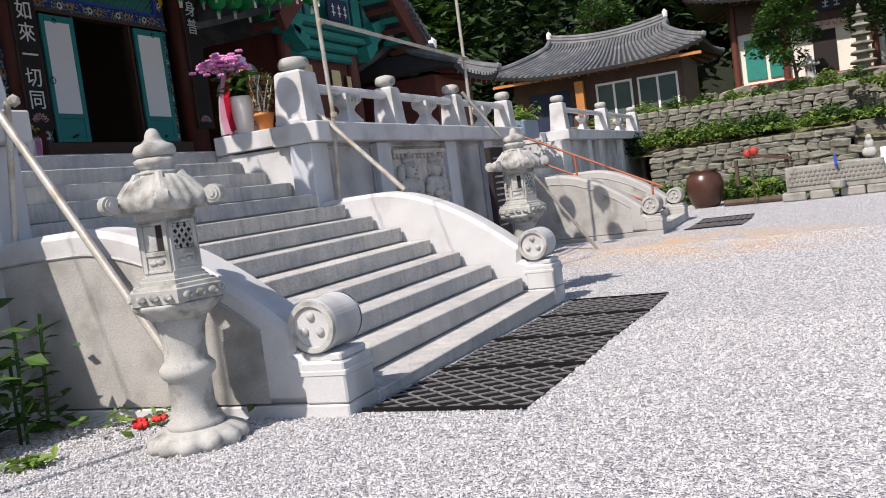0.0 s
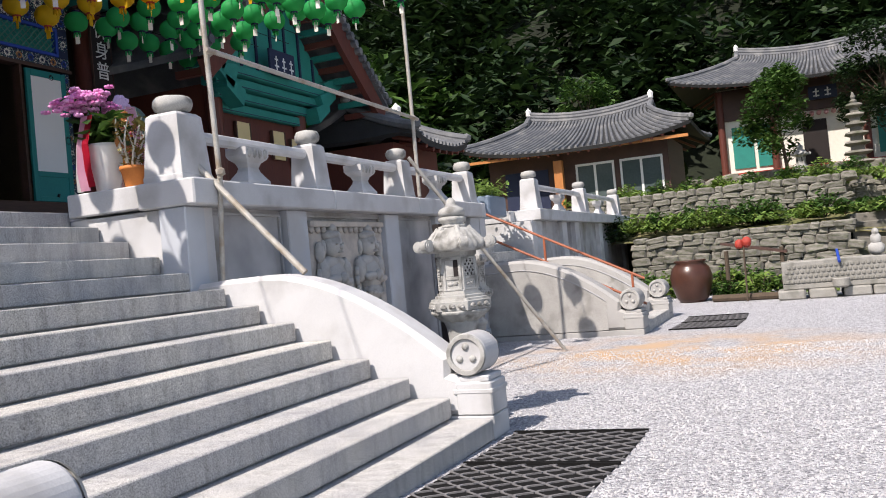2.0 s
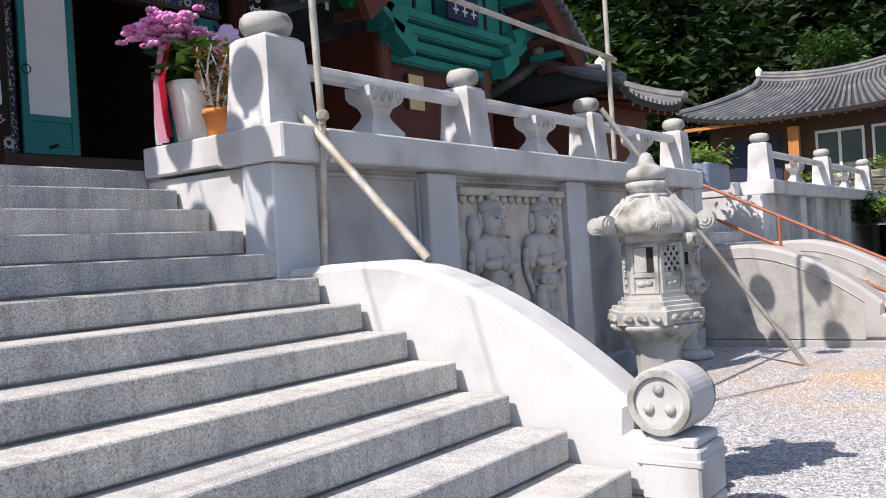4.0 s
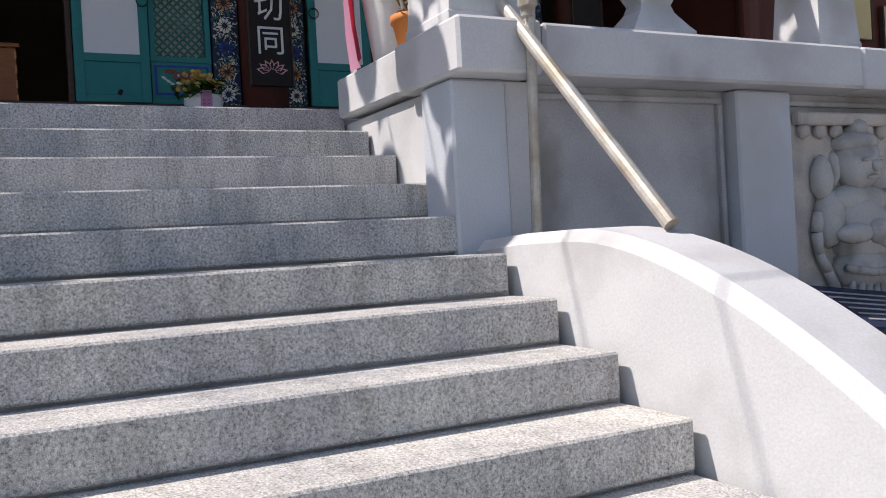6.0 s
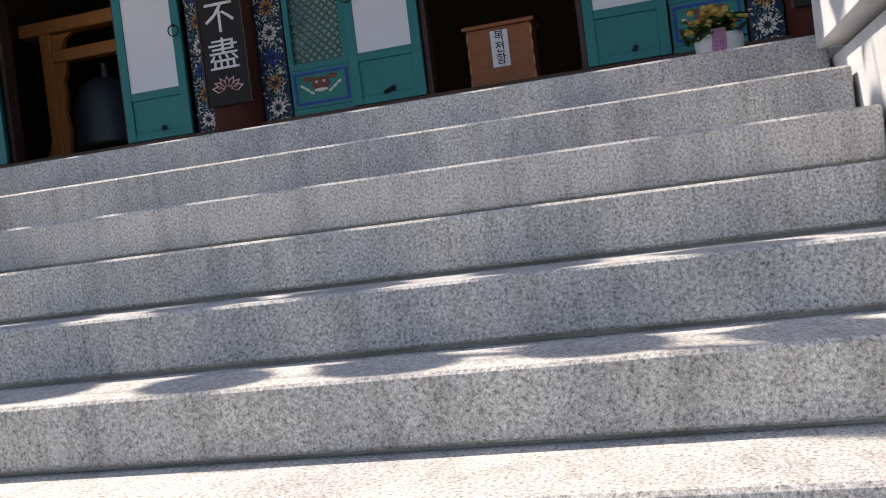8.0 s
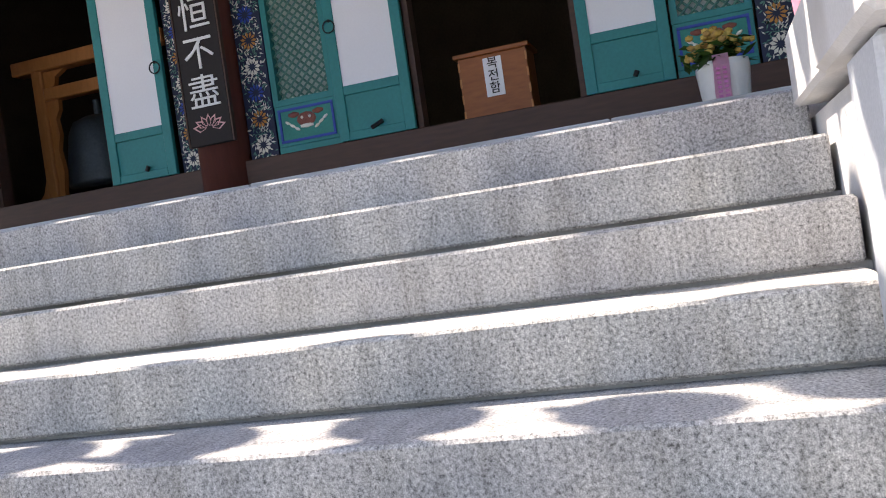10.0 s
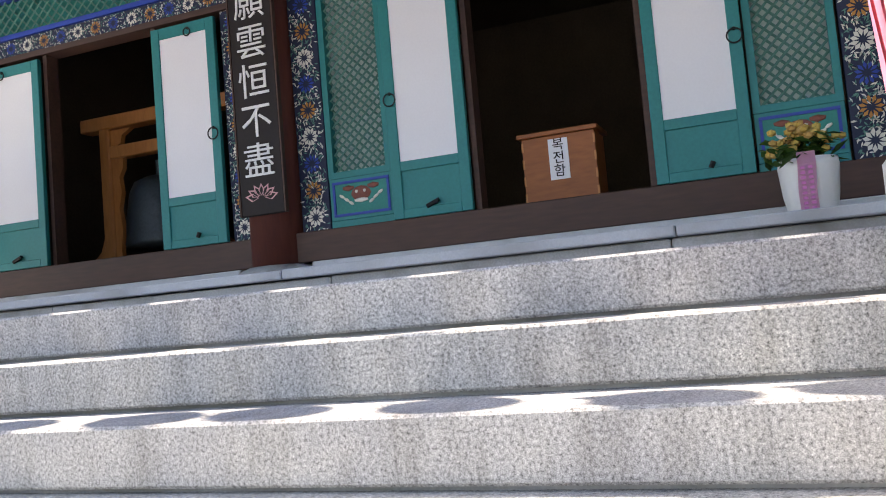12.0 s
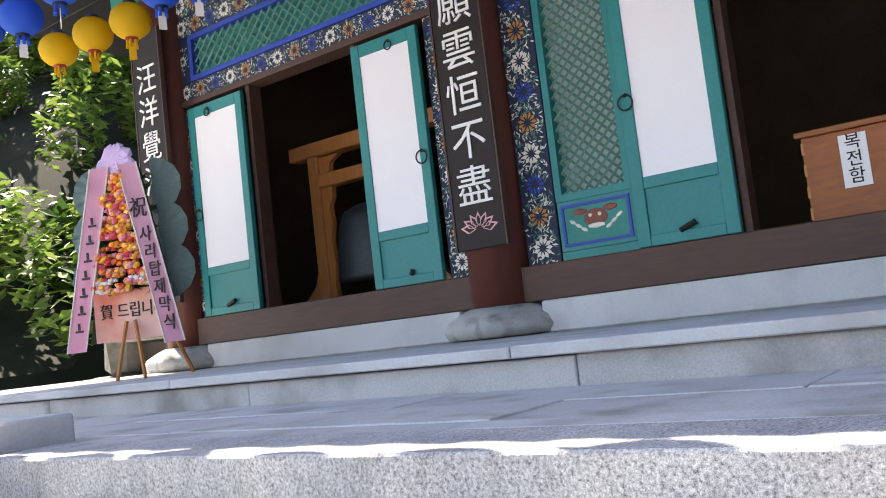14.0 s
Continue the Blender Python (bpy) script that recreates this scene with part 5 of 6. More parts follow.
# ---- congratulation wreath ----
def wreath(at, rz, s=1.0, group=""):
    ob = thing("flower_wreath", "standing congratulation wreath with pink ribbons and bright flowers", "wreath", at, rz, group=group)
    ob.scale = (s, s * 0.88, s)
    for yv in (-0.12, 0.12):
        part("stand_leg", tube(B(), (0.05, yv * 0.3, 0.4), (0.1, yv, 0), 0.016, 6), FRAMEWOOD, ob)
    part("stand_leg", tube(B(), (-0.1, 0.1, 0.6), (-0.35, 0.25, 0), 0.016, 6), FRAMEWOOD, ob)
    bm = prism([(-0.4, 0.27), (0.4, 0.27), (0.13, 1.5), (-0.13, 1.5)], "x", -0.02, 0.0)
    part("backing", bm, LEAFD, ob)
    GREYGREEN = FANM
    for sgn in (-1, 1):
        for j in range(3):
            fan = B()
            c = Vector((-0.03, sgn * (0.22 + 0.03 * (2 - j)), 0.72 + 0.3 * j))
            prev = None
            for k in range(15):
                a = math.pi * (k / 14) - math.pi / 2
                d = Vector((0.012 * (k % 2), sgn * math.cos(a) * 0.26, math.sin(a) * 0.2))
                v = fan.verts.new(c + d)
                if prev:
                    fan.faces.new((fan.verts.new(c), prev, v))
                prev = v
            bmesh.ops.solidify(fan, geom=list(fan.faces), thickness=0.004)
            part("leaf_fan", fan, GREYGREEN, ob)
    part("banner", boxes((0.0, 0.012, -0.34, 0.34, 0.27, 0.62)), BANNER, ob, "orange and white banner")
    words("賀 드립니다", 0.115, INK, ob, "lettering", (0.016, 0.0, 0.47))
    rnd2 = random.Random(5)
    bm = B()
    for i in range(190):
        z = rnd2.uniform(0.6, 1.42)
        w = 0.27 * (1.62 - z)
        bloom(bm, (0.04 + rnd2.uniform(0, 0.06), rnd2.uniform(-w, w), z), rnd2.uniform(0.035, 0.07), 5)
    part("blossoms", bm, MIXF, ob, "red, orange, yellow and pink blossoms")
    bm = B()
    for i in range(12):
        bloom(bm, (0.09, rnd2.uniform(-0.27, 0.27), rnd2.uniform(0.6, 0.7)), 0.04, 5)
    part("lilies", bm, WHITE, ob, "white lilies")
    leaves("foliage", [(0.03, rnd2.uniform(-0.27, 0.27), rnd2.uniform(0.58, 1.4)) for _ in range(120)], 0.06, LEAF, ob, 9)
    bm = B()
    for i in range(40):
        a = rnd2.uniform(0, 6.28)
        q_ = rnd2.uniform(0.2, 1)
        blob(bm, (0.08, 0.13 * q_ * math.cos(a), 1.5 + 0.1 * q_ * math.sin(a)), (0.03, 0.07, 0.05), 1, (rnd2.uniform(0, 90), 0, 0))
    part("bow", bm, RIBBONL, ob, "lilac tulle bow")
    for sgn, txt in ((1, "祝사리탑제막식"), (-1, "")):
        bm = B()
        a, b = Vector((0.12, sgn * 0.12, 1.47)), Vector((0.14, sgn * 0.42, 0.22))
        s_ = Vector((0, 0.085, 0.0))
        f = bm.faces.new([bm.verts.new(v) for v in (a - s_, a + s_, b + s_, b - s_)])
        bmesh.ops.solidify(bm, geom=[f], thickness=0.004)
        rb = part("ribbon_band", bm, RIBBONP, ob, "pink ribbon with ink lettering")
        for sd in (-1, 1):
            e = B()
            tube(e, a + s_ * sd * 0.96 + Vector((0.003, 0, 0)), b + s_ * sd * 0.96 + Vector((0.003, 0, 0)), 0.006, 5)
            part("gold_edge", e, CREAM, rb)
        if txt:
            for i, ch in enumerate(txt):
                p = a + (b - a) * ((0.26 if i == 0 else 0.31 + 0.098 * i) )
                words(ch, 0.15 if i == 0 else 0.115, INK, rb, "character", (p.x + 0.008, p.y, p.z))
        else:
            for i in range(7):
                p = a + (b - a) * (0.3 + 0.095 * i)
                part("ink_mark", boxes((p.x + 0.004, p.x + 0.008, p.y - 0.035, p.y + 0.035, p.z - 0.03, p.z - 0.015), (p.x + 0.004, p.x + 0.008, p.y - 0.01, p.y + 0.01, p.z - 0.012, p.z + 0.035)), INK, rb)
    return ob
FANM = mat("grey_green_fan", (0.2, 0.3, 0.29), (0.13, 0.22, 0.21), 0.6, 4, 40, 0.4, 0.1)
BANNER = mat("orange_white_banner", (0.8, 0.72, 0.66), (0.75, 0.2, 0.1), 0.6, 2.2, 12, 0.4, 0.02, detail_mix=0.1)
RIBBONL = mat("lilac_tulle", (0.6, 0.45, 0.66), (0.5, 0.35, 0.58), 0.6, 6, 50, 0.4, 0.05)
wreath((-6.5, -6.6, PZ), 24, 1.08)
wreath((-4.3, 1.0, TOP), -20, 0.8)

# ---- scaffold tubes ----
def scaffold(y, s, label, ux=-2.5, brace=None):
    ob = thing("scaffold_tubes", label, "scaffold", (0, 0, 0), group="scaffold tubes")
    y2 = y + s * 4.5
    part("upright", tube(B(), (ux, y, 2.36), (ux - 0.05, y - s * 0.08, 6.6), 0.026, 12), STEEL, ob)
    part("upright", tube(B(), (-2.5, y2, 2.36), (-2.5, y2, 6.6), 0.026, 12), STEEL, ob)
    part("ledger", tube(B(), (ux + 0.04, y - s * 0.1, 3.52), (-2.46, y2 + s * 0.08, 3.44), 0.024, 12), STEEL, ob)
    part("brace", tube(B(), *(brace or ((-2.78, y, 2.55), (-1.72, y + s * 0.04, 1.435))), 0.03, 12), STEEL, ob)
    part("brace", tube(B(), (-2.55, y2 - s * 0.15, 2.9), (-0.98, y2 + s * 1.25, 0.0), 0.026, 12), STEEL, ob)
    part("low_upright", tube(B(), (-2.62, y + s * 0.07, 1.42), (-2.52, y + s * 0.03, 2.42), 0.024, 12), STEEL, ob)
    for xx, yy, z in ((ux, y, 3.52), (-2.49, y2, 3.45), (-2.49, y, 2.42)):
        part("clamp", blob(B(), (xx, yy, z), (0.05, 0.05, 0.05), 1), STEEL, ob)
    return ob
scaffold(0.22, 1, "galvanised scaffold tubes tied over the balustrade")
scaffold(-W - 0.22, -1, "galvanised scaffold tubes tied over the second balustrade", -3.7, ((-2.58, -4.5, 2.55), (-0.86, -4.63, 0.14)))

# ---- paper lanterns on strings ----
def plain(name, c, rough=0.6, tr=0.45):
    m = island_mat(name, [c, tuple(v * 0.85 for v in c)], rough, translucent=tr)
    return m
LAN = {"blue": plain("blue_lantern_paper", (0.03, 0.16, 0.72)), "yellow": plain("yellow_lantern_paper", (0.85, 0.55, 0.02)), "green": plain("green_lantern_paper", (0.02, 0.45, 0.12)), "red": plain("red_lantern_paper", (0.85, 0.08, 0.03))}
made = {}
def paper_lantern(colour, at, rz):
    if colour in made:
        return copy_thing(made[colour], pose(*at, 0, 0, rz))
    ob = thing("paper_lantern", f"round {colour} paper lantern with a tassel hung on a string", "paper lantern", at, rz, group=colour + " lanterns")
    prof = []
    for i in range(13):
        a = math.pi * i / 12
        rr = 0.155 * math.sin(a) ** 0.85 * (1 - 0.02 * (i % 2))
        prof.append((max(rr, 0.045), -0.135 * math.cos(a)))
    part("shell", lathe(prof, 20), LAN[colour], ob, smooth=True)
    part("rim", lathe([(0.05, -0.15), (0.05, -0.132)], 14), REDP if colour == "yellow" else NAVY, ob)
    part("rim", lathe([(0.05, 0.132), (0.05, 0.15)], 14), NAVY, ob)
    part("hook", tube(B(), (0, 0, 0.14), (0, 0, 0.22), 0.004, 5), IRON, ob)
    bm = B()
    for a in range(5):
        c, s = 0.03 * math.cos(a * 1.26), 0.03 * math.sin(a * 1.26)
        tube(bm, (c, s, -0.14), (c * 1.3, s * 1.3, -0.21), 0.012, 5)
    part("tassel", bm, LAN["yellow"] if colour in ("yellow",) else LAN[colour], ob)
    part("name_tag", boxes((-0.002, 0.002, -0.028, 0.028, -0.3, -0.17)), CREAM if colour != "yellow" else LAN["yellow"], ob)
    made[colour] = ob
    return ob
rnd = random.Random(11)
for r, x in enumerate((-6.45, -5.85, -5.25, -4.78, -4.4, -3.87, -3.57, -3.1, -2.4)):
    z = 5.08 + 0.05 * math.sin(r * 1.7)
    y = -7.3 + 0.13 * r if x < -3.5 else 3.4
    tagged(part("lantern_string", tube(B(), (x, -9.6, z + 0.22), (x, 6.2, z + 0.22), 0.006, 5), IRON), "thin dark string that carries paper lanterns", "string", "lantern strings")
    while y < (5.2 if x < -5 else 4.6):
        c = "green" if y > 2.7 else "yellow" if y > 1.4 else "blue" if (y > -6.0 or x > -6.0) else "yellow"
        if c == "green" and x > -2.7 and 3.7 < y < 4.2:
            c = "red"
        paper_lantern(c, (x + rnd.gauss(0, 0.025), y, z + rnd.gauss(0, 0.035)), rnd.uniform(0, 360))
        y += rnd.uniform(0.43, 0.55)

# ---- side hall with a painted gable ----
sh = thing("side_hall", "side hall with red bargeboards and teal painted gable", "hall", (0, 0, 0), 90, kind="structure")
GX, GY = 7.75, 6.3
part("wall", boxes((GX - 1.6, GX + 1.25, GY + 0.6, GY + 6, TOP, 4.9)), REDWOOD, sh)
for x in (GX - 1.55, GX + 1.2):
    part("column", tube(B(), (x, GY + 0.55, TOP), (x, GY + 0.55, 4.9), 0.15, 16), REDWOOD, sh)
for i, z in enumerate((4.42, 4.62, 4.82, 5.02)):
    part("bracket_beam", boxes((GX - 1.5 - 0.16 * i, GX + 1.2 + 0.16 * i, GY + 0.45 - 0.1 * i, GY + 0.58, z, z + 0.17), bevel=0.01), TEAL2, sh)
    part("painted_line", boxes((GX - 1.5 - 0.16 * i, GX + 1.2 + 0.16 * i, GY + 0.44 - 0.1 * i, GY + 0.449 - 0.1 * i, z + 0.02, z + 0.035)), NAVY, sh)
for s in (-1, 1):
    for j in range(3):
        bm = prism([(GX + s * (1.3 + 0.25 * j), 4.45 + 0.28 * j), (GX + s * (1.75 + 0.3 * j), 4.75 + 0.3 * j), (GX + s * (1.75 + 0.3 * j), 4.95 + 0.3 * j), (GX + s * (1.2 + 0.2 * j), 4.75 + 0.28 * j)], "y", GY + 0.1, GY + 0.4)
        part("wing_bracket", bm, TEAL2, sh)
bm = prism([(GX - 2.3, 5.1), (GX + 2.3, 5.1), (GX, 7.2)], "y", GY + 0.3, GY + 0.6)
part("gable_board", bm, TEAL2, sh)
for i in range(9):
    x = GX - 2.0 + i * 0.5
    zt = 7.15 - abs(x - GX) * 0.9
    part("gable_rib", boxes((x - 0.03, x + 0.03, GY + 0.27, GY + 0.3, 5.1, zt)), NAVY, sh)
for s in (-1, 1):
    bm = prism([(GX, 7.75), (GX, 7.2), (GX + s * 1.4, 5.85), (GX + s * 3.0, 4.55), (GX + s * 3.15, 4.85), (GX + s * 1.5, 6.35)], "y", GY - 0.5, GY - 0.38)
    part("bargeboard", bm, REDWOOD, sh)
    deck = prism([(GX, 7.75), (GX + s * 1.5, 6.35), (GX + s * 3.2, 4.88), (GX + s * 3.2, 5.0), (GX + s * 1.5, 6.5), (GX, 7.9)], "y", GY - 0.55, GY + 7)
    part("roof_slope", deck, ROOFTILE, sh)
    for i in range(22):
        f = i / 21
        p = Vector((GX + s * 3.2 * f, 0, 7.9 - 2.9 * f - 0.25 * math.sin(f * math.pi)))
        bm = B()
        tube(bm, (p.x, GY - 0.62, p.z + 0.05), (p.x, GY - 0.3, p.z + 0.05), 0.075, 8)
        part("verge_tile", bm, ROOFTILE, sh)
    for i in range(12):
        f = (i + 0.5) / 12
        part("rafter_end", boxes((GX + s * 2.9 * f - 0.05, GX + s * 2.9 * f + 0.05, GY - 0.38, GY + 0.3, 7.1 - 2.5 * f, 7.22 - 2.5 * f)), REDWOOD if i % 2 else TEAL2, sh)
pl = part("name_plaque", boxes((GX - 0.5, GX + 0.35, GY + 0.0, GY + 0.05, 5.15, 5.62), bevel=0.01), NAVY, sh, "dark blue plaque with three white characters")
for i in range(3):
    part("character_bar", boxes((GX - 0.36 + 0.25 * i, GX - 0.22 + 0.25 * i, GY - 0.006, GY, 5.3, 5.33), (GX - 0.31 + 0.25 * i, GX - 0.28 + 0.25 * i, GY - 0.006, GY, 5.24, 5.5), (GX - 0.35 + 0.25 * i, GX - 0.24 + 0.25 * i, GY - 0.006, GY, 5.42, 5.45)), WHITE, pl)
YELLOWB = mat("pale_yellow_board", (0.72, 0.58, 0.3), (0.62, 0.48, 0.24), 0.7)
for x, z0, z1 in ((GX - 0.95, 3.75, 4.3), (GX + 0.2, 3.7, 4.25), (GX + 0.85, 3.6, 4.15), (GX - 0.4, 2.6, 3.2)):
    nb = part("notice_board", boxes((x, x + 0.4, GY + 0.53, GY + 0.57, z0, z1), bevel=0.005), YELLOWB, sh, "yellow framed notice")
    part("notice_frame", boxes((x - 0.03, x, GY + 0.52, GY + 0.58, z0, z1), (x + 0.4, x + 0.43, GY + 0.52, GY + 0.58, z0, z1)), DARKWOOD, nb)
low = thing("roof_low", "small grey tiled side roof", "roof", (-6.6, 11.9, 0.12), 90, kind="structure")
tiled_roof(low, 1.5, 1.7, 3.95, 4.7, 1.3, 0.2, 14)
part("low_wall", boxes((-1.2, 1.2, -1.0, 1.2, TOP - 0.12, 4.0)), REDWOOD, low)

# ---- hill, terraces and walls beyond the yard ----
def hill_z(x, y):
    a = (y - 38) * 1.05 if y > 38 else 0
    b = (-15 - x) * 1.0 if x < -15 else 0
    c = (-10.2 - y + max(0, -9.5 - x) * 0.5) * 0.62 if (y < -10.2 and x < -5.8) else 0
    c = min(c, 9) * max(0.0, min(1.0, (-5.8 - x) / 2.5))
    z = max(a, b, c + (1.9 if c > 0 else 0))
    return min(z, 48) + (noise.noise(Vector((x * 0.15, y * 0.15, 0))) * 1.4 if z > 0.5 else 0)
verts, faces = [], []
nx, ny = 70, 90
for i in range(nx + 1):
    for j in range(ny + 1):
        x, y = -75 + 140 * i / nx, -45 + 150 * j / ny
        h = hill_z(x, y)
        verts.append((x, y, h if h > 0.05 else -0.6))
for i in range(nx):
    for j in range(ny):
        a = i * (ny + 1) + j
        faces.append((a, a + ny + 1, a + ny + 2, a + 1))
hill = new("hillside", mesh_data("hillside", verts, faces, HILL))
tagged(hill, "steep wooded hillside", "hill", kind="structure")

def stone_wall(name, x0, x1, y, z0, z1, label, seed, size=0.27, depth=0.5, big=300):
    """A dry wall of uneven stones, each its own piece, over a dark core."""
    w = thing(name, label, "stone wall", kind="structure")
    part("core", boxes((x0, x1, y + 0.12, y + depth + 0.3, z0 - 0.3, z1 - 0.04)), SOIL, w)
    rnd = random.Random(seed)
    shapes = []
    for i in range(6):
        bm = B()
        box(bm, -0.5, 0.5, -0.5, 0.5, -0.5, 0.5, bevel=0.16)
        bump_mesh(bm, 2.2, 0.14, i * 7 + seed)
        me = bpy.data.meshes.new("stone")
        bm.to_mesh(me)
        bm.free()
        me.materials.append(ROCK)
        shapes.append(me)
    z = z0
    while z < z1 - 0.05:
        h = rnd.uniform(0.6, 1.1) * size * 0.62
        h = min(h, z1 - z + 0.03)
        x = x0 + rnd.uniform(-0.2, 0)
        while x < x1:
            wd = rnd.uniform(0.6, 1.6) * size
            s = new("stone", shapes[rnd.randrange(6)])
            s.parent = w
            s.matrix_basis = pose(x + wd / 2, y + 0.1 + rnd.uniform(-0.04, 0.04), z + h / 2, rnd.gauss(0, 4), rnd.gauss(0, 5), rnd.gauss(0, 4)) @ Matrix.Diagonal((wd * 1.02, depth * 0.7, h * 1.05, 1))
            x += wd
        z += h * 0.95
    return w
stone_wall("stone_wall_low", -1.9, 3.4, 18.0, 0.0, 1.62, "grey fieldstone retaining wall with plants", 1, 0.36)
stone_wall("stone_wall_upper", -4.2, 3.5, 21.5, 1.75, 2.95, "upper fieldstone retaining wall below the house", 2, 0.36)
stone_wall("stone_wall_right", 4.9, 11.5, 18.0, 0.0, 1.88, "grey fieldstone wall behind the bridge", 3, 0.36)
stone_wall("stone_wall_path", 1.0, 9.5, 26.5, 1.8, 2.6, "low fieldstone edge of the upper garden", 4, 0.6)
stone_wall("stone_wall_garden", 6.0, 12.0, 23.0, 1.8, 2.5, "fieldstone edge under the pavilion", 6, 0.6)
stone_wall("stone_wall_terrace", -2.0, 12.0, 31.3, 2.4, 3.95, "fieldstone terrace wall below the upper hall", 8, 0.8)
stone_wall("stone_wall_hillfoot", -15.0, -8.4, -9.6, 1.9, 2.75, "mossy rocks at the foot of the hillside", 9, 0.9)
def bank(name, x0, x1, profile, label, seed):
    """A rough earth slope: profile is (y, z) from the front edge up the bank."""
    bm = B()
    nx_ = int((x1 - x0) / 0.35)
    prev = None
    pts = []
    for (ya, za), (yb, zb) in zip(profile, profile[1:]):
        k = max(1, int((yb - ya) / 0.4))
        pts += [(ya + (yb - ya) * i / k, za + (zb - za) * i / k) for i in range(k)]
    pts.append(profile[-1])
    for y, z in pts:
        row = [bm.verts.new((x0 + (x1 - x0) * i / nx_, y, z + 0.12 * noise.noise(Vector((x0 + i * 0.3, y * 0.9, seed))))) for i in range(nx_ + 1)]
        if prev:
            for i in range(nx_):
                bm.faces.new((prev[i], prev[i + 1], row[i + 1], row[i]))
        prev = row
    setting(name, bm, GRASS, label, True)
bank("garden_bank_low", -5.0, 3.5, [(18.3, 1.5), (21.6, 1.85)], "grassy garden bed above the low wall", 1)
bank("garden_bank_upper", -12.0, 3.5, [(21.8, 2.86), (26.0, 2.95), (40.0, 3.6)], "grassy bank below the low house", 2)
bank("garden_bank_right", 5.15, 16.0, [(18.3, 1.78), (23.2, 1.95), (26.0, 2.4), (31.4, 2.5)], "grassy garden bank behind the bridge wall", 3)
bank("garden_bank_path", 3.4, 5.25, [(18.9, 1.2), (21.4, 2.0), (26.6, 2.45), (31.4, 2.6)], "worn earth path above the garden steps", 4)
bank("garden_bank_hall", -2.0, 14.0, [(31.4, 3.92), (41.0, 4.0)], "earth terrace of the upper hall", 5)
setting("garden_fill", boxes((-12, -4.3, 18.5, 40, -0.3, 2.7), (-4.3, 3.4, 22.1, 40, -0.3, 2.7), (-2, 12, 31.8, 41, 2.0, 3.75)), GRASS, "earth under the garden banks")
stone_wall("stone_wall_steps", 2.6, 6.2, 24.2, 1.9, 2.75, "low fieldstone wall beside the garden path", 12, 0.36)
steps = thing("garden_steps", "rough stone garden steps up the bank", "steps", (4.15, 17.6, 0), kind="structure")
for i in range(8):
    part("step", bump_mesh(boxes((-0.62, 0.62, i * 0.28, i * 0.28 + 0.35, i * 0.22 - 0.05, i * 0.22 + 0.2), bevel=0.02), 4, 0.02, i), ROCK, steps)

# ---- houses ----
h1 = thing("house", "low tiled house with white window frames and timber walls", "house", (-4.62, 26.0, 2.72), kind="structure")
tiled_roof(h1, 3.95, 3.1, 2.2, 3.55, 2.3, 0.42, 36)
part("wall", boxes((-3.4, 3.0, -2.0, 2.2, 0, 2.35)), DARKWOOD, h1)
for x0, x1 in ((-0.2, 1.15), (1.35, 2.8)):
    wn = part("window", boxes((x0, x1, -2.07, -2.01, 0.35, 0.43), (x0, x1, -2.07, -2.01, 1.65, 1.73), (x0, x0 + 0.07, -2.07, -2.01, 0.43, 1.65), (x1 - 0.07, x1, -2.07, -2.01, 0.43, 1.65), ((x0 + x1) / 2 - 0.04, (x0 + x1) / 2 + 0.04, -2.07, -2.01, 0.43, 1.65)), WHITE, h1, "white framed sliding window")
    part("pane", boxes((x0 + 0.07, (x0 + x1) / 2 - 0.04, -2.04, -2.02, 0.43, 1.65)), GLASS, wn)
    part("pane", boxes(((x0 + x1) / 2 + 0.04, x1 - 0.07, -2.04, -2.02, 0.43, 1.65)), GLASS, wn)
part("post", boxes((-0.85, -0.55, -2.6, -2.35, 0, 1.9)), FRAMEWOOD, h1, "orange varnished timber post")
part("door_dark", boxes((-2.8, -1.2, -2.04, -2.01, 0.1, 1.7)), NAVY, h1)
part("eave_board", boxes((-3.9, 3.8, -2.95, -2.85, 2.1, 2.2)), FRAMEWOOD, h1)

h2 = thing("upper_hall", "upper hall with a wide grey tiled roof and red sill", "hall", (3.55, 36.0, 3.85), kind="structure")
tiled_roof(h2, 6.0, 3.6, 3.85, 5.45, 3.3, 0.6, 52)
part("wall", boxes((-4.2, 4.2, -2.0, 2.4, 0, 4.0)), CREAM, h2)
part("dark_upper", boxes((-4.3, 4.3, -2.1, -2.02, 2.6, 3.95)), DARKWOOD, h2)
part("door_dark", boxes((-0.85, 0.1, -2.06, -2.01, 0.35, 2.2)), BLACK, h2)
part("red_sill", boxes((-4.2, 4.2, -2.3, -2.02, 0.05, 0.3)), REDP, h2)
for x in (-4.1, -2.0, 1.6, 4.0):
    part("column", tube(B(), (x, -2.15, 0.2), (x, -2.15, 3.9), 0.15, 12), REDWOOD, h2)
for x0 in (-3.7, -2.7, 2.0, 3.0):
    part("shutter", boxes((x0, x0 + 0.85, -2.06, -2.015, 0.5, 2.3)), TEAL2, h2)
for i in range(9):
    part("lantern_ball", blob(B(), (-1.0 + 0.28 * i, -2.2, 2.45), (0.12, 0.12, 0.12), 1), PINKP, h2)
hp = part("name_plaque", boxes((-0.5, 0.6, -2.3, -2.25, 3.0, 3.55)), NAVY, h2, "dark plaque with white characters")
for x in (-0.2, 0.25):
    part("character_bar", boxes((x - 0.12, x + 0.12, -2.31, -2.3, 3.12, 3.17), (x - 0.03, x + 0.03, -2.31, -2.3, 3.1, 3.45), (x - 0.12, x + 0.12, -2.31, -2.3, 3.3, 3.35)), WHITE, hp)

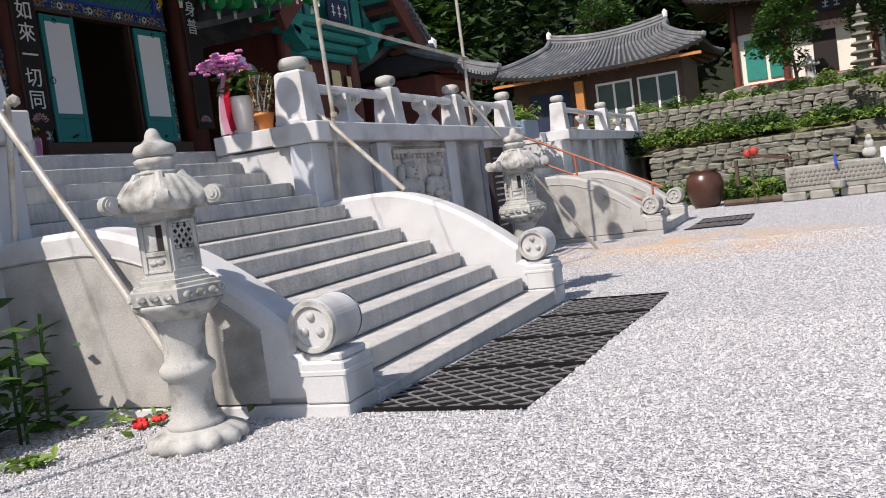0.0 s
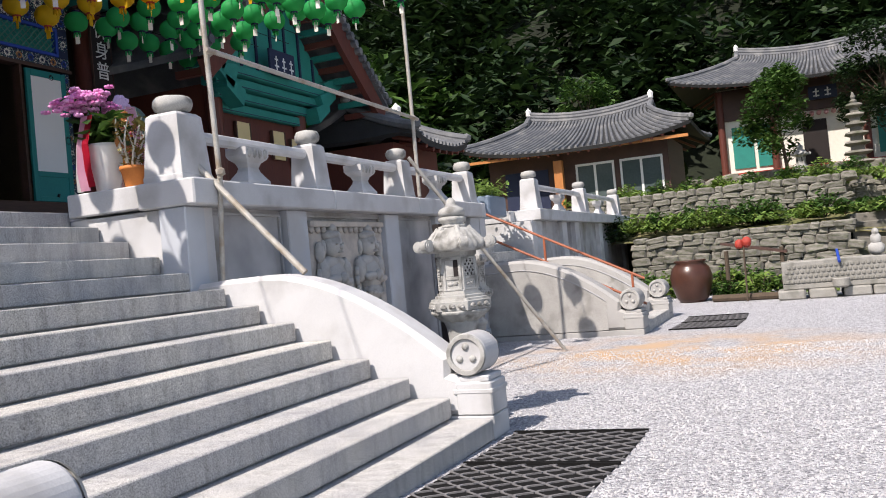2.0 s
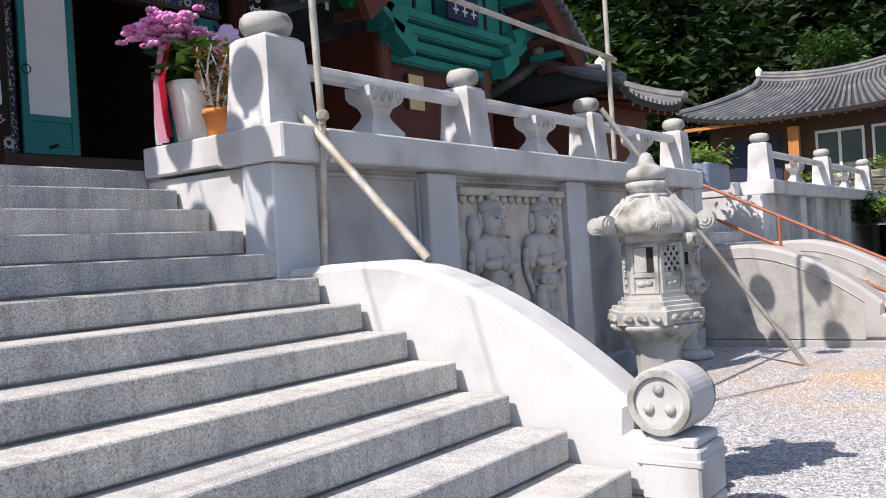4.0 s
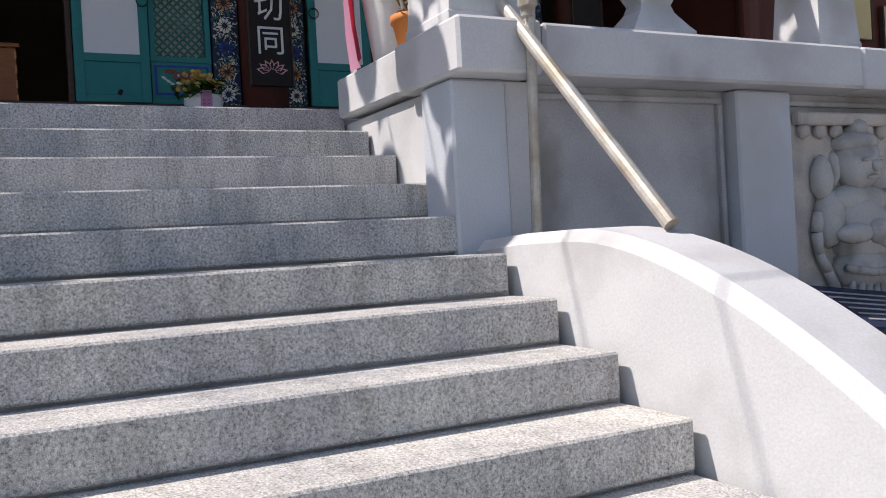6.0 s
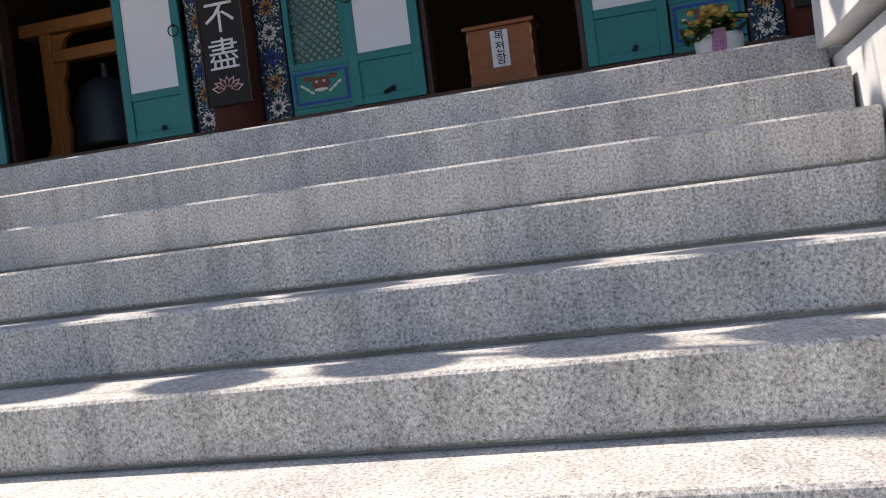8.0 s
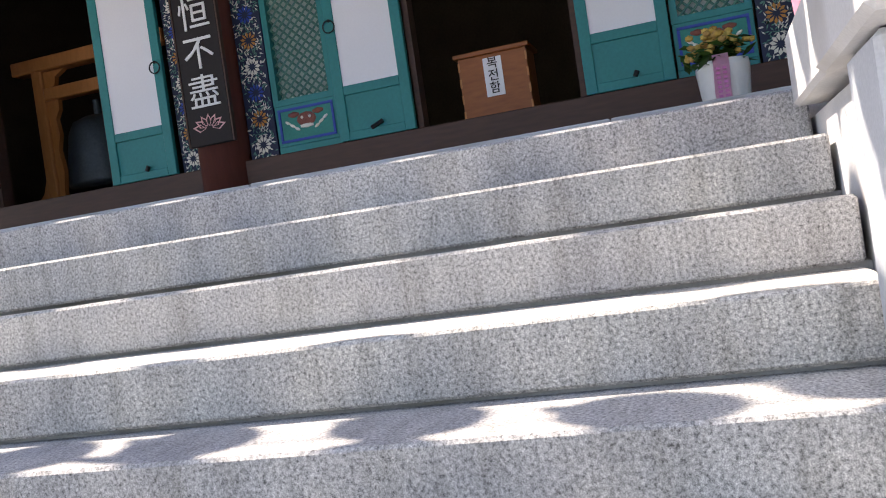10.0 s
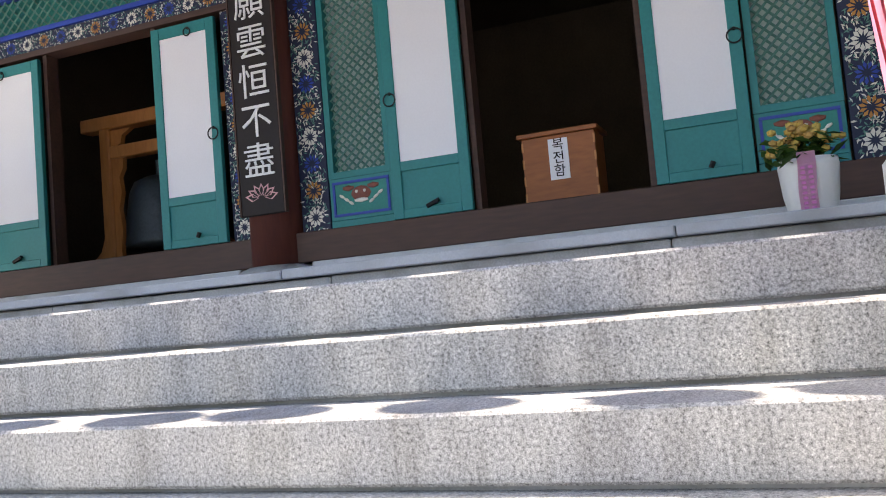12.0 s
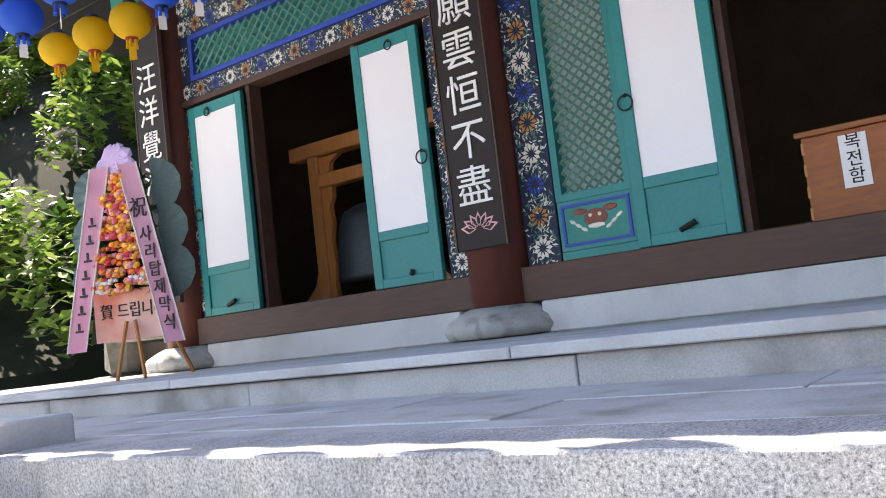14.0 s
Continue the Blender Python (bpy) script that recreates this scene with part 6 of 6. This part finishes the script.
pv = thing("pavilion", "open pavilion with red columns and tiled roof", "pavilion", (11.2, 23.6, 2.0), kind="structure")
tiled_roof(pv, 4.2, 3.4, 2.55, 4.0, 1.8, 0.6, 32)
for x in (-2.2, 0, 2.2):
    for y in (-1.6, 1.8):
        part("column", tube(B(), (x, y, 0.1), (x, y, 2.7), 0.15, 12), REDWOOD, pv)
part("beam", boxes((-2.6, 2.6, -1.7, -1.5, 2.3, 2.7), (-2.6, 2.6, 1.7, 1.9, 2.3, 2.7)), TEAL2, pv)
part("floor_slab", boxes((-2.6, 2.6, -2.0, 2.2, -0.4, 0.1)), PODIUM, pv)

# ---- garden things ----
pg = thing("stone_pagoda", "weathered grey stone pagoda of many tiers", "pagoda", (4.35, 27.6, 2.5))
z = 0.0
part("base", lathe([(0.5, 0), (0.5, 0.3), (0.36, 0.32), (0.34, 0.75), (0.45, 0.8), (0.45, 0.88)], square=True), ROCK, pg)
z = 0.88
for i in range(7):
    w = 0.46 - 0.035 * i
    part("tier", lathe([(w * 0.55, z), (w * 0.55, z + 0.16), (w * 0.7, z + 0.18), (w * 1.05, z + 0.24), (w * 1.0, z + 0.28), (w * 0.6, z + 0.33)], square=True), ROCK, pg)
    z += 0.33
part("spire", lathe([(0.1, z), (0.13, z + 0.08), (0.06, z + 0.14), (0.09, z + 0.22), (0.02, z + 0.4)], 12), ROCK, pg)
for i, p in enumerate(((2.5, 30.5, 2.95), (6.0, 30.0, 2.9))):
    q = copy_thing(lan, pose(*p, 0, 0, 20 * i) @ Matrix.Identity(4))
    q["label"] = "small grey stone lantern in the upper garden"

TROUGH = mat("lichened_trough_stone", (0.36, 0.35, 0.32), (0.2, 0.195, 0.175), 0.9, 5, 60, 0.5, 0.5, stain=(0.14, 0.14, 0.12), stain_scale=3)
tr_ = thing("stone_trough", "long grey stone water trough carved with a lattice of scales", "trough", (2.9, 13.2, 0), 2)
part("basin", boxes((-1.05, 1.05, 0.0, 0.75, 0.2, 0.32), (-1.05, 1.05, 0.0, 0.12, 0.32, 0.78), (-1.05, 1.05, 0.63, 0.75, 0.32, 0.78), (-1.05, -0.92, 0.12, 0.63, 0.32, 0.78), (0.92, 1.05, 0.12, 0.63, 0.32, 0.78), bevel=0.02), TROUGH, tr_)
scale = part("carved_scale", blob(B(), (0, 0, 0), (0.046, 0.02, 0.046), 1), TROUGH, tr_)
for i in range(20):
    for j in range(4):
        o = scale if i + j == 0 else new("carved_scale", scale.data)
        o.parent = tr_
        o.matrix_basis = pose(-0.96 + i * 0.1 + (0.05 if j % 2 else 0), -0.005, 0.36 + j * 0.1)
for x in (-0.9, -0.3, 0.35, 0.9):
    part("foot_stone", bump_mesh(boxes((x - 0.26, x + 0.26, -0.1, 0.7, 0.0, 0.2), bevel=0.03), 5, 0.015, x), TROUGH, tr_)
part("bowl", lathe([(0.1, 0.2), (0.16, 0.24), (0.17, 0.38), (0.14, 0.4), (0.12, 0.3)], 18, at=(0.05, -0.15, 0)), TROUGH, tr_)
part("spout", tube(B(), (0.05, 0.3, 0.95), (0.05, -0.1, 0.72), 0.03, 8), BLUEP, tr_)
st = thing("small_statue", "small seated stone statue on the trough", "statue", (3.68, 13.5, 0.78))
bm = B()
blob(bm, (0, 0, 0.14), (0.17, 0.12, 0.15), 2)
blob(bm, (0, 0, 0.32), (0.11, 0.09, 0.15), 2)
blob(bm, (0, 0, 0.47), (0.07, 0.07, 0.09), 2)
part("figure", bm, CARVED, st, smooth=True)
isg = thing("info_stand", "white box stand with a grey tilted panel", "sign", (4.17, 13.35, 0), -8)
part("cabinet", boxes((-0.3, 0.3, 0, 0.4, 0.0, 0.5), bevel=0.01), WHITE, isg)
part("panel", prism([(-0.0, 0.5), (0.4, 0.5), (0.4, 1.0), (0.28, 1.0)], "x", -0.3, 0.3), WHITE, isg)
p = part("screen", boxes((-0.2, 0.2, -0.01, 0.0, -0.14, 0.14)), PANELSTONE, isg)
p.matrix_basis = pose(0, 0.15, 0.78, -30, 0, 0)
jar = thing("earthen_jar", "large brown glazed earthenware jar", "jar", (-0.15, 14.6, 0))
part("body", lathe([(0.28, 0), (0.36, 0.1), (0.46, 0.4), (0.48, 0.6), (0.42, 0.8), (0.32, 0.9), (0.36, 0.94), (0.36, 0.97), (0.3, 0.97)], 32), JAR, jar, smooth=True)
shed = thing("garden_shelter", "low weathered wooden shelter over potted plants", "shelter", (1.05, 15.2, 0))
part("roof_boards", prism([(-0.5, 1.25), (0.9, 0.95), (0.9, 1.0), (-0.5, 1.3)], "y", -0.5, 0.8), DARKWOOD, shed)
for x in (-0.4, 0.8):
    part("post", tube(B(), (x, -0.4, 0), (x, -0.4, 1.1), 0.05, 8), BARK, shed)
part("front_log", tube(B(), (-0.7, -1.2, 0.08), (1.2, -1.6, 0.08), 0.08, 8), BARK, shed)
orn = thing("red_ornament", "red ornament hung on a thin post", "ornament", (1.1, 13.6, 0))
part("pole", tube(B(), (0, 0, 0), (0.02, 0, 1.45), 0.02, 8), BARK, orn)
part("ornament", bump_mesh(blob(blob(B(), (-0.07, 0, 1.25), (0.1, 0.09, 0.11), 2), (0.09, 0, 1.28), (0.1, 0.09, 0.12), 2), 8, 0.02), REDP, orn)
lp = thing("lamp_post", "dark grey steel lamp post with a floodlight", "lamp post", (6.2, 10.15, 0))
part("pole", tube(B(), (0, 0, 0), (-0.1, 0, 3.85), 0.075, 14), NAVY, lp)
part("junction_box", boxes((0.05, 0.25, -0.15, 0.1, 0.5, 1.25), bevel=0.01), NAVY, lp)
part("floodlight", boxes((-0.45, -0.15, -0.1, 0.1, 3.62, 3.72), bevel=0.01), WHITE, lp)
bd = thing("white_sign_board", "white sign board with black writing on a post", "sign", (7.15, 11.8, 0))
part("post", tube(B(), (0, 0, 0), (0, 0, 1.5), 0.03, 8), WHITE, bd)
part("board", boxes((-0.32, 0.32, -0.04, 0.0, 1.22, 1.52), bevel=0.005), WHITE, bd)
for i in range(3):
    part("writing_bar", boxes((-0.2 + 0.18 * i, -0.08 + 0.18 * i, -0.048, -0.041, 1.27, 1.4)), IRON, bd)
part("writing_line", boxes((-0.22, 0.22, -0.048, -0.041, 1.44, 1.46)), REDP, bd)
sg2 = thing("garden_sign", "small white sign on a thin post in the garden", "sign", (6.05, 19.2, 1.8))
part("board", boxes((-0.35, 0.35, -0.02, 0.02, 0.6, 0.9)), WHITE, sg2)
part("post", tube(B(), (0, 0.03, 0), (0, 0.03, 0.7), 0.02, 6), WHITE, sg2)
br = thing("bridge", "small arched concrete footbridge with dark iron railings", "bridge", (5.5, 13.4, 0), 0, kind="structure")
bm = B()
n = 10
g = [[bm.verts.new((-0.75 + 0.15 * s_ + 1.5 * s_, -0.4 + 5.0 * i / n, 0.03 + 0.5 * math.sin(math.pi * i / n))) for s_ in (0, 1)] for i in range(n + 1)]
for i in range(n):
    bm.faces.new((g[i][0], g[i][1], g[i + 1][1], g[i + 1][0]))
bmesh.ops.solidify(bm, geom=list(bm.faces), thickness=0.12)
part("deck", bm, mat("concrete", (0.5, 0.47, 0.42), (0.38, 0.36, 0.32), 0.9, 2, 50, 0.4, 0.2), br)
for xx in (-0.72, 0.95):
    bm = B()
    for i in range(26):
        f = i / 25
        y, z = -0.3 + 4.8 * f, 0.03 + 0.5 * math.sin(math.pi * f)
        tube(bm, (xx, y, z), (xx, y, z + 0.75), 0.014, 5)
        if i:
            for dz in (0.15, 0.75):
                tube(bm, (xx, py, pz + dz), (xx, y, z + dz), 0.02, 5)
        py, pz = y, z
    part("railing", bm, IRON, br, "dark iron railing")
for xx in (1.15, -0.95):
    gp = thing("gate_pillar", "pale granite gate pillar beside the bridge", "pillar", (5.5 + xx, 12.9, 0), group="bridge pillars")
    part("block", boxes((-0.16, 0.16, -0.16, 0.16, 0, 1.0), bevel=0.015), PALE, gp)
fence = thing("white_rail_fence", "white metal rail fence beside the yard", "fence", (7.4, 11.9, 0))
for z in (0.45, 0.85):
    part("rail", tube(B(), (0, 0, z), (6, -0.5, z), 0.025, 8), WHITE, fence)
for i in range(4):
    part("post", tube(B(), (0.3 + 1.8 * i, -0.03 - 0.15 * i, 0), (0.3 + 1.8 * i, -0.03 - 0.15 * i, 0.9), 0.03, 8), WHITE, fence)
blackboard = thing("stone_tablet", "black polished stone tablet with white engraved lines", "tablet", (-2.25, 4.9, 0))
part("slab", boxes((-0.05, 0.05, -0.32, 0.32, 0.0, 1.95), bevel=0.01), BLACK, blackboard)
for i in range(12):
    part("engraved_line", boxes((0.051, 0.054, -0.24, 0.24 - 0.05 * (i % 3), 1.75 - 0.1 * i, 1.78 - 0.1 * i)), PANELSTONE, blackboard)
lectern = thing("stone_lectern", "low black polished stone lectern with engraved white lines", "lectern", (-2.3, 2.2, 0))
part("pedestal", boxes((-0.14, 0.1, -0.3, 0.3, 0.0, 0.8), bevel=0.01), BLACK, lectern)
desk = part("desk_slab", boxes((-0.24, 0.24, -0.5, 0.5, -0.035, 0.035), bevel=0.008), NAVY, lectern, "sloping dark slab")
desk.matrix_basis = pose(0, 0, 0.92, -8, 24, 0)
for i in range(6):
    part("engraved_line", boxes((-0.16 + 0.06 * i, -0.145 + 0.06 * i, -0.4, 0.4 - 0.06 * (i % 3), 0.036, 0.039)), PANELSTONE, desk)
tub = thing("planter_tub", "blue plastic tub of yellow-green plants on the terrace", "planter", (-3.3, 9.6, TOP))
part("tub", boxes((-0.3, 0.3, -0.5, 0.5, 0, 0.4), bevel=0.03), mat("blue_tub", (0.2, 0.26, 0.34), (0.15, 0.2, 0.28), 0.5), tub)
leaves("foliage", [(random.Random(i).gauss(0, 0.18), random.Random(i + 900).gauss(0, 0.35), 0.42 + abs(random.Random(i + 99).gauss(0, 0.12))) for i in range(500)], 0.06, LEAFY, tub, 4)

# ---- plants ----
def tree(name, at, h, crown_r, material, label, seed, count=2600, leaf=0.13, trunk_f=0.35, category="tree"):
    ob = thing(name, label, category, at)
    rnd = random.Random(seed)
    bm = B()
    p = Vector((0, 0, -0.2))
    for j in range(6):
        q = p + Vector((rnd.gauss(0, 0.06), rnd.gauss(0, 0.06), h * 0.8 / 6))
        tube(bm, p, q, 0.035 * h * (1 - j / 7) * 0.6, 8, 0.035 * h * (1 - (j + 1) / 7) * 0.6)
        p = q
    clumps = []
    for k in range(26):
        f = trunk_f + (1 - trunk_f) * rnd.random() ** 0.8
        a = rnd.uniform(0, 6.28)
        spread = crown_r * math.sin(min(1.0, (1.05 - f) / (1.05 - trunk_f) * 1.0 + 0.18) * math.pi * 0.62)
        c = Vector((math.cos(a) * spread * rnd.uniform(0.35, 1), math.sin(a) * spread * rnd.uniform(0.35, 1), h * f))
        clumps.append((c, crown_r * rnd.uniform(0.22, 0.42)))
        tube(bm, (0, 0, max(0.2, c.z * 0.75)), c, 0.02, 5, 0.006)
    part("trunk", bm, BARK, ob)
    pts = []
    for _ in range(count):
        c, r = rnd.choice(clumps)
        d = Vector((rnd.gauss(0, 1), rnd.gauss(0, 1), rnd.gauss(0, 0.8))).normalized() * r * rnd.uniform(0.5, 1.1)
        pts.append(c + d)
    leaves("crown", pts, leaf, material, ob, seed)
    return ob
tree("garden_tree", (1.9, 30.5, 2.9), 4.9, 1.45, LEAF, "dense dark green garden tree before the upper hall", 1, 5200, 0.11)
tree("garden_tree", (5.6, 31.2, 2.9), 6.3, 1.5, LEAFD, "tall dark conifer in the upper garden", 2, 4200, 0.11)
tree("garden_tree", (6.9, 28.5, 2.5), 2.6, 1.25, LEAFD, "rounded dark shrub tree in the garden", 3, 3200, 0.1)
tree("garden_tree", (9.3, 27.0, 2.5), 2.2, 1.2, LEAF, "green shrub on the garden bank", 4, 2200, 0.1)
tree("small_tree", (-5.5, 29.5, 2.9), 5.4, 1.6, LEAF, "small tree behind the low house", 5, 2200, 0.13)

def shrub(at, r, material, label, seed, n=420, leaf=0.06, red=False):
    ob = thing("shrub", label, "shrub", at)
    rnd = random.Random(seed)
    bm = B()
    for k in range(6):
        a = k * 1.05
        tube(bm, (0, 0, -0.05), (r * 0.6 * math.cos(a), r * 0.6 * math.sin(a), r * 0.9), 0.012, 5)
    part("stems", bm, BARK, ob)
    pts = []
    for _ in range(n):
        d = Vector((rnd.gauss(0, 1), rnd.gauss(0, 1), abs(rnd.gauss(0, 1)))).normalized() * r * rnd.uniform(0.45, 1.1)
        pts.append(d + Vector((0, 0, r * 0.1)) + Vector((noise.noise(d * 5) * r * 0.3, 0, noise.noise(d * 4) * r * 0.3)))
    leaves("foliage", pts, leaf, material, ob, seed)
    return ob
rnd = random.Random(21)
spots = [(x, 17.4 + rnd.uniform(-0.8, 0.4), 0.0) for x in (-2.6, -2.2, -1.6, -1.0, -0.3, 0.4, 1.2, 2.0, 2.8, 3.6, 4.3)] + [(x, 18.9 + rnd.uniform(0, 1.6), 1.78) for x in (-1.6, -0.6, 0.2, 0.9, 1.8, 2.5, 3.4, 4.0)] + [(x, 22.6 + rnd.uniform(0, 0.7), 2.93) for x in (-3.0, -1.9, -0.9, 0.1, 1.0, 2.1, 3.0, 3.9)] + [(x, 27.4 + rnd.uniform(0, 1.5), 2.9) for x in (0.4, 1.6, 2.9, 3.6, 5.2)] + [(x, 18.9, 1.8) for x in (6.8, 8.0, 9.2)] + [(rnd.uniform(-2.2, 4.3), rnd.uniform(16.6, 17.8), 0.0) for _ in range(12)] + [(rnd.uniform(-2.2, 4.4), rnd.uniform(18.5, 21), 1.78) for _ in range(14)] + [(rnd.uniform(0, 9), rnd.uniform(29, 31), 2.9 if _ % 2 else 2.45) for _ in range(14)] + [(0.6, 14.8, 0.0), (1.3, 14.7, 0.0), (1.9, 14.8, 0.0), (-0.9, 15.6, 0.0), (2.6, 15.0, 0.0)]
for i, p in enumerate(spots):
    if rnd.random() < 0.9:
        shrub(p, rnd.uniform(0.3, 0.62), (LEAF, LEAFY, LEAF)[i % 3], "leafy green garden shrub", i, 420, 0.075)
for i in range(14):
    x, y = rnd.uniform(-3.4, -2.3), rnd.uniform(21.2, 24)
    shrub((-3.0 + rnd.gauss(0, 0.35), 20.0 - i * 0.28, 0.0 if i > 6 else 1.6), rnd.uniform(0.4, 0.75), LEAF if i % 2 else LEAFD, "dense dark shrub at the end of the terrace", 50 + i, 420, 0.07)

# creeper bank on the right, grass and weeds: too many to count
def stuff_leaves(name, pts, size, material, label, seed):
    ob = leaves(name, pts, size, material, None, seed)
    return tagged(ob, label, "plants", kind="stuff")
pts = []
for _ in range(9000):
    x, y = rnd.uniform(6.5, 13), rnd.uniform(30, 38)
    pts.append((x, y, 2.5 + (y - 30) * 0.62 + rnd.uniform(0, 0.35)))
stuff_leaves("creeper_bank", pts, 0.14, LEAFY, "bright green creeper on the bank", 3)
pts = []
for _ in range(9000):
    x, y = rnd.uniform(-5, 12), rnd.choice((rnd.uniform(18.4, 21.4), rnd.uniform(22.1, 24.5), rnd.uniform(27, 31)))
    pts.append((x, y, (1.8 if y < 22 else 2.95 if x < 6 else 2.5) + rnd.uniform(0, 0.2)))
stuff_leaves("garden_grass", pts, 0.09, LEAFY, "grass and weeds on the garden banks", 4)

# forest on the hillside
def forest(name, n, xr, yr, per, size, material, seed, rr=(1.6, 3.2)):
    rnd = random.Random(seed)
    pts = []
    for _ in range(n):
        x, y = rnd.uniform(*xr), rnd.uniform(*yr)
        h = hill_z(x, y)
        if h <= 0.3:
            continue
        r = rnd.uniform(*rr)
        c = Vector((x, y, h + r * 1.5))
        for _ in range(per):
            d = Vector((rnd.gauss(0, 1), rnd.gauss(0, 1), rnd.gauss(0, 1))).normalized()
            k = 1 + 0.5 * noise.noise(d * 2.3 + c)
            pts.append(c + Vector((d.x * r, d.y * r, d.z * r * 1.15)) * k * rnd.uniform(0.75, 1.05))
    return stuff_leaves(name, pts, size, material, "dark deciduous forest on the hillside", seed)
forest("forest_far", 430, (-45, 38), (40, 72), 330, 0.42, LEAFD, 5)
forest("forest_left", 90, (-34, -16), (8, 44), 420, 0.36, LEAF, 6)
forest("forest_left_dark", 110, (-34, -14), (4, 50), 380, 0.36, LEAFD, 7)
forest("forest_behind_left", 130, (-34, -6.5), (-34, -10.6), 300, 0.16, LEAF, 8, (0.5, 1.3))
forest("forest_behind_light", 110, (-24, -6.5), (-24, -10.6), 260, 0.12, LEAFY, 9, (0.3, 0.8))

# hollyhocks by the left cheek
hh = thing("hollyhock", "leafy hollyhock with red flowers growing at the wall", "plant", (-2.25, -4.98, 0.1))
bm, pts, fl = B(), [], B()
rnd = random.Random(31)
for k in range(9):
    bx0, by0 = rnd.gauss(0, 0.3), rnd.gauss(0, 0.22)
    h = rnd.uniform(0.5, 1.15)
    tube(bm, (bx0, by0, 0), (bx0 * 1.25, by0 * 1.25, h), 0.012, 6)
    for j in range(26):
        f = rnd.random()
        pts.append((bx0 * (1 + 0.25 * f) + rnd.gauss(0, 0.1), by0 * (1 + 0.25 * f) + rnd.gauss(0, 0.1), h * f))
    if k % 2:
        bloom(fl, (bx0 * 1.2 + 0.06, by0 * 1.2, h * rnd.uniform(0.3, 0.9)), 0.06, 6)
part("stems", bm, LEAF, hh)
leaves("foliage", pts, 0.085, LEAF, hh, 31, 0.4)
part("blossoms", fl, REDF, hh, "red hollyhock flowers")
fl = thing("fallen_flowers", "red flowers lying on the gravel", "flowers", (-1.5, -4.6, 0.1))
bm = B()
for c in ((0, 0, 0.05), (0.14, 0.03, 0.06), (0.06, -0.06, 0.04)):
    bloom(bm, c, 0.055, 6)
part("petals", bm, REDF, fl)
leaves("foliage", [(rnd.gauss(0, 0.25), rnd.gauss(0.1, 0.15), rnd.uniform(0.02, 0.12)) for _ in range(70)], 0.05, LEAFY, fl, 33)
tuft = thing("weed_tuft", "small dry weed tuft in the gravel", "weed", (-1.63, -5.38, 0.1))
leaves("foliage", [(rnd.gauss(0, 0.08), rnd.gauss(0, 0.06), rnd.uniform(0.01, 0.07)) for _ in range(60)], 0.045, LEAFY, tuft, 34)

# loose pebbles near the path
rnd = random.Random(77)
verts, faces = [], []
oct_v = [(1, 0, 0), (-1, 0, 0), (0, 1, 0), (0, -1, 0), (0, 0, 1), (0, 0, -1)]
oct_f = [(0, 2, 4), (2, 1, 4), (1, 3, 4), (3, 0, 4), (2, 0, 5), (1, 2, 5), (3, 1, 5), (0, 3, 5)]
for i in range(60000):
    u = rnd.random()
    x, y = (rnd.uniform(-2.2, 4.5), rnd.uniform(-7.6, -1.5)) if i % 3 else (rnd.uniform(-1.6, 6.5), rnd.uniform(-1.5, 5.5))
    if -4.36 < y < 0.64 and x < 0.02 or -4.38 < y < 0.28 and -0.3 < x < 1.1:
        continue
    s = rnd.uniform(0.006, 0.0135)
    q = Euler((rnd.uniform(0, 6), rnd.uniform(0, 6), rnd.uniform(0, 6))).to_matrix()
    k = len(verts)
    sx, sy, sz = s * rnd.uniform(0.7, 1.3), s * rnd.uniform(0.7, 1.3), s * rnd.uniform(0.5, 1)
    for v in oct_v:
        w = q @ Vector((v[0] * sx, v[1] * sy, v[2] * sz))
        verts.append((x + w.x, y + w.y, ground_z(y) + 0.003 + w.z))
    faces += [tuple(k + j for j in f) for f in oct_f]
peb = new("loose_gravel", mesh_data("loose_gravel", verts, faces, PEBBLE))
tagged(peb, "loose pale crushed gravel", "gravel", kind="stuff")
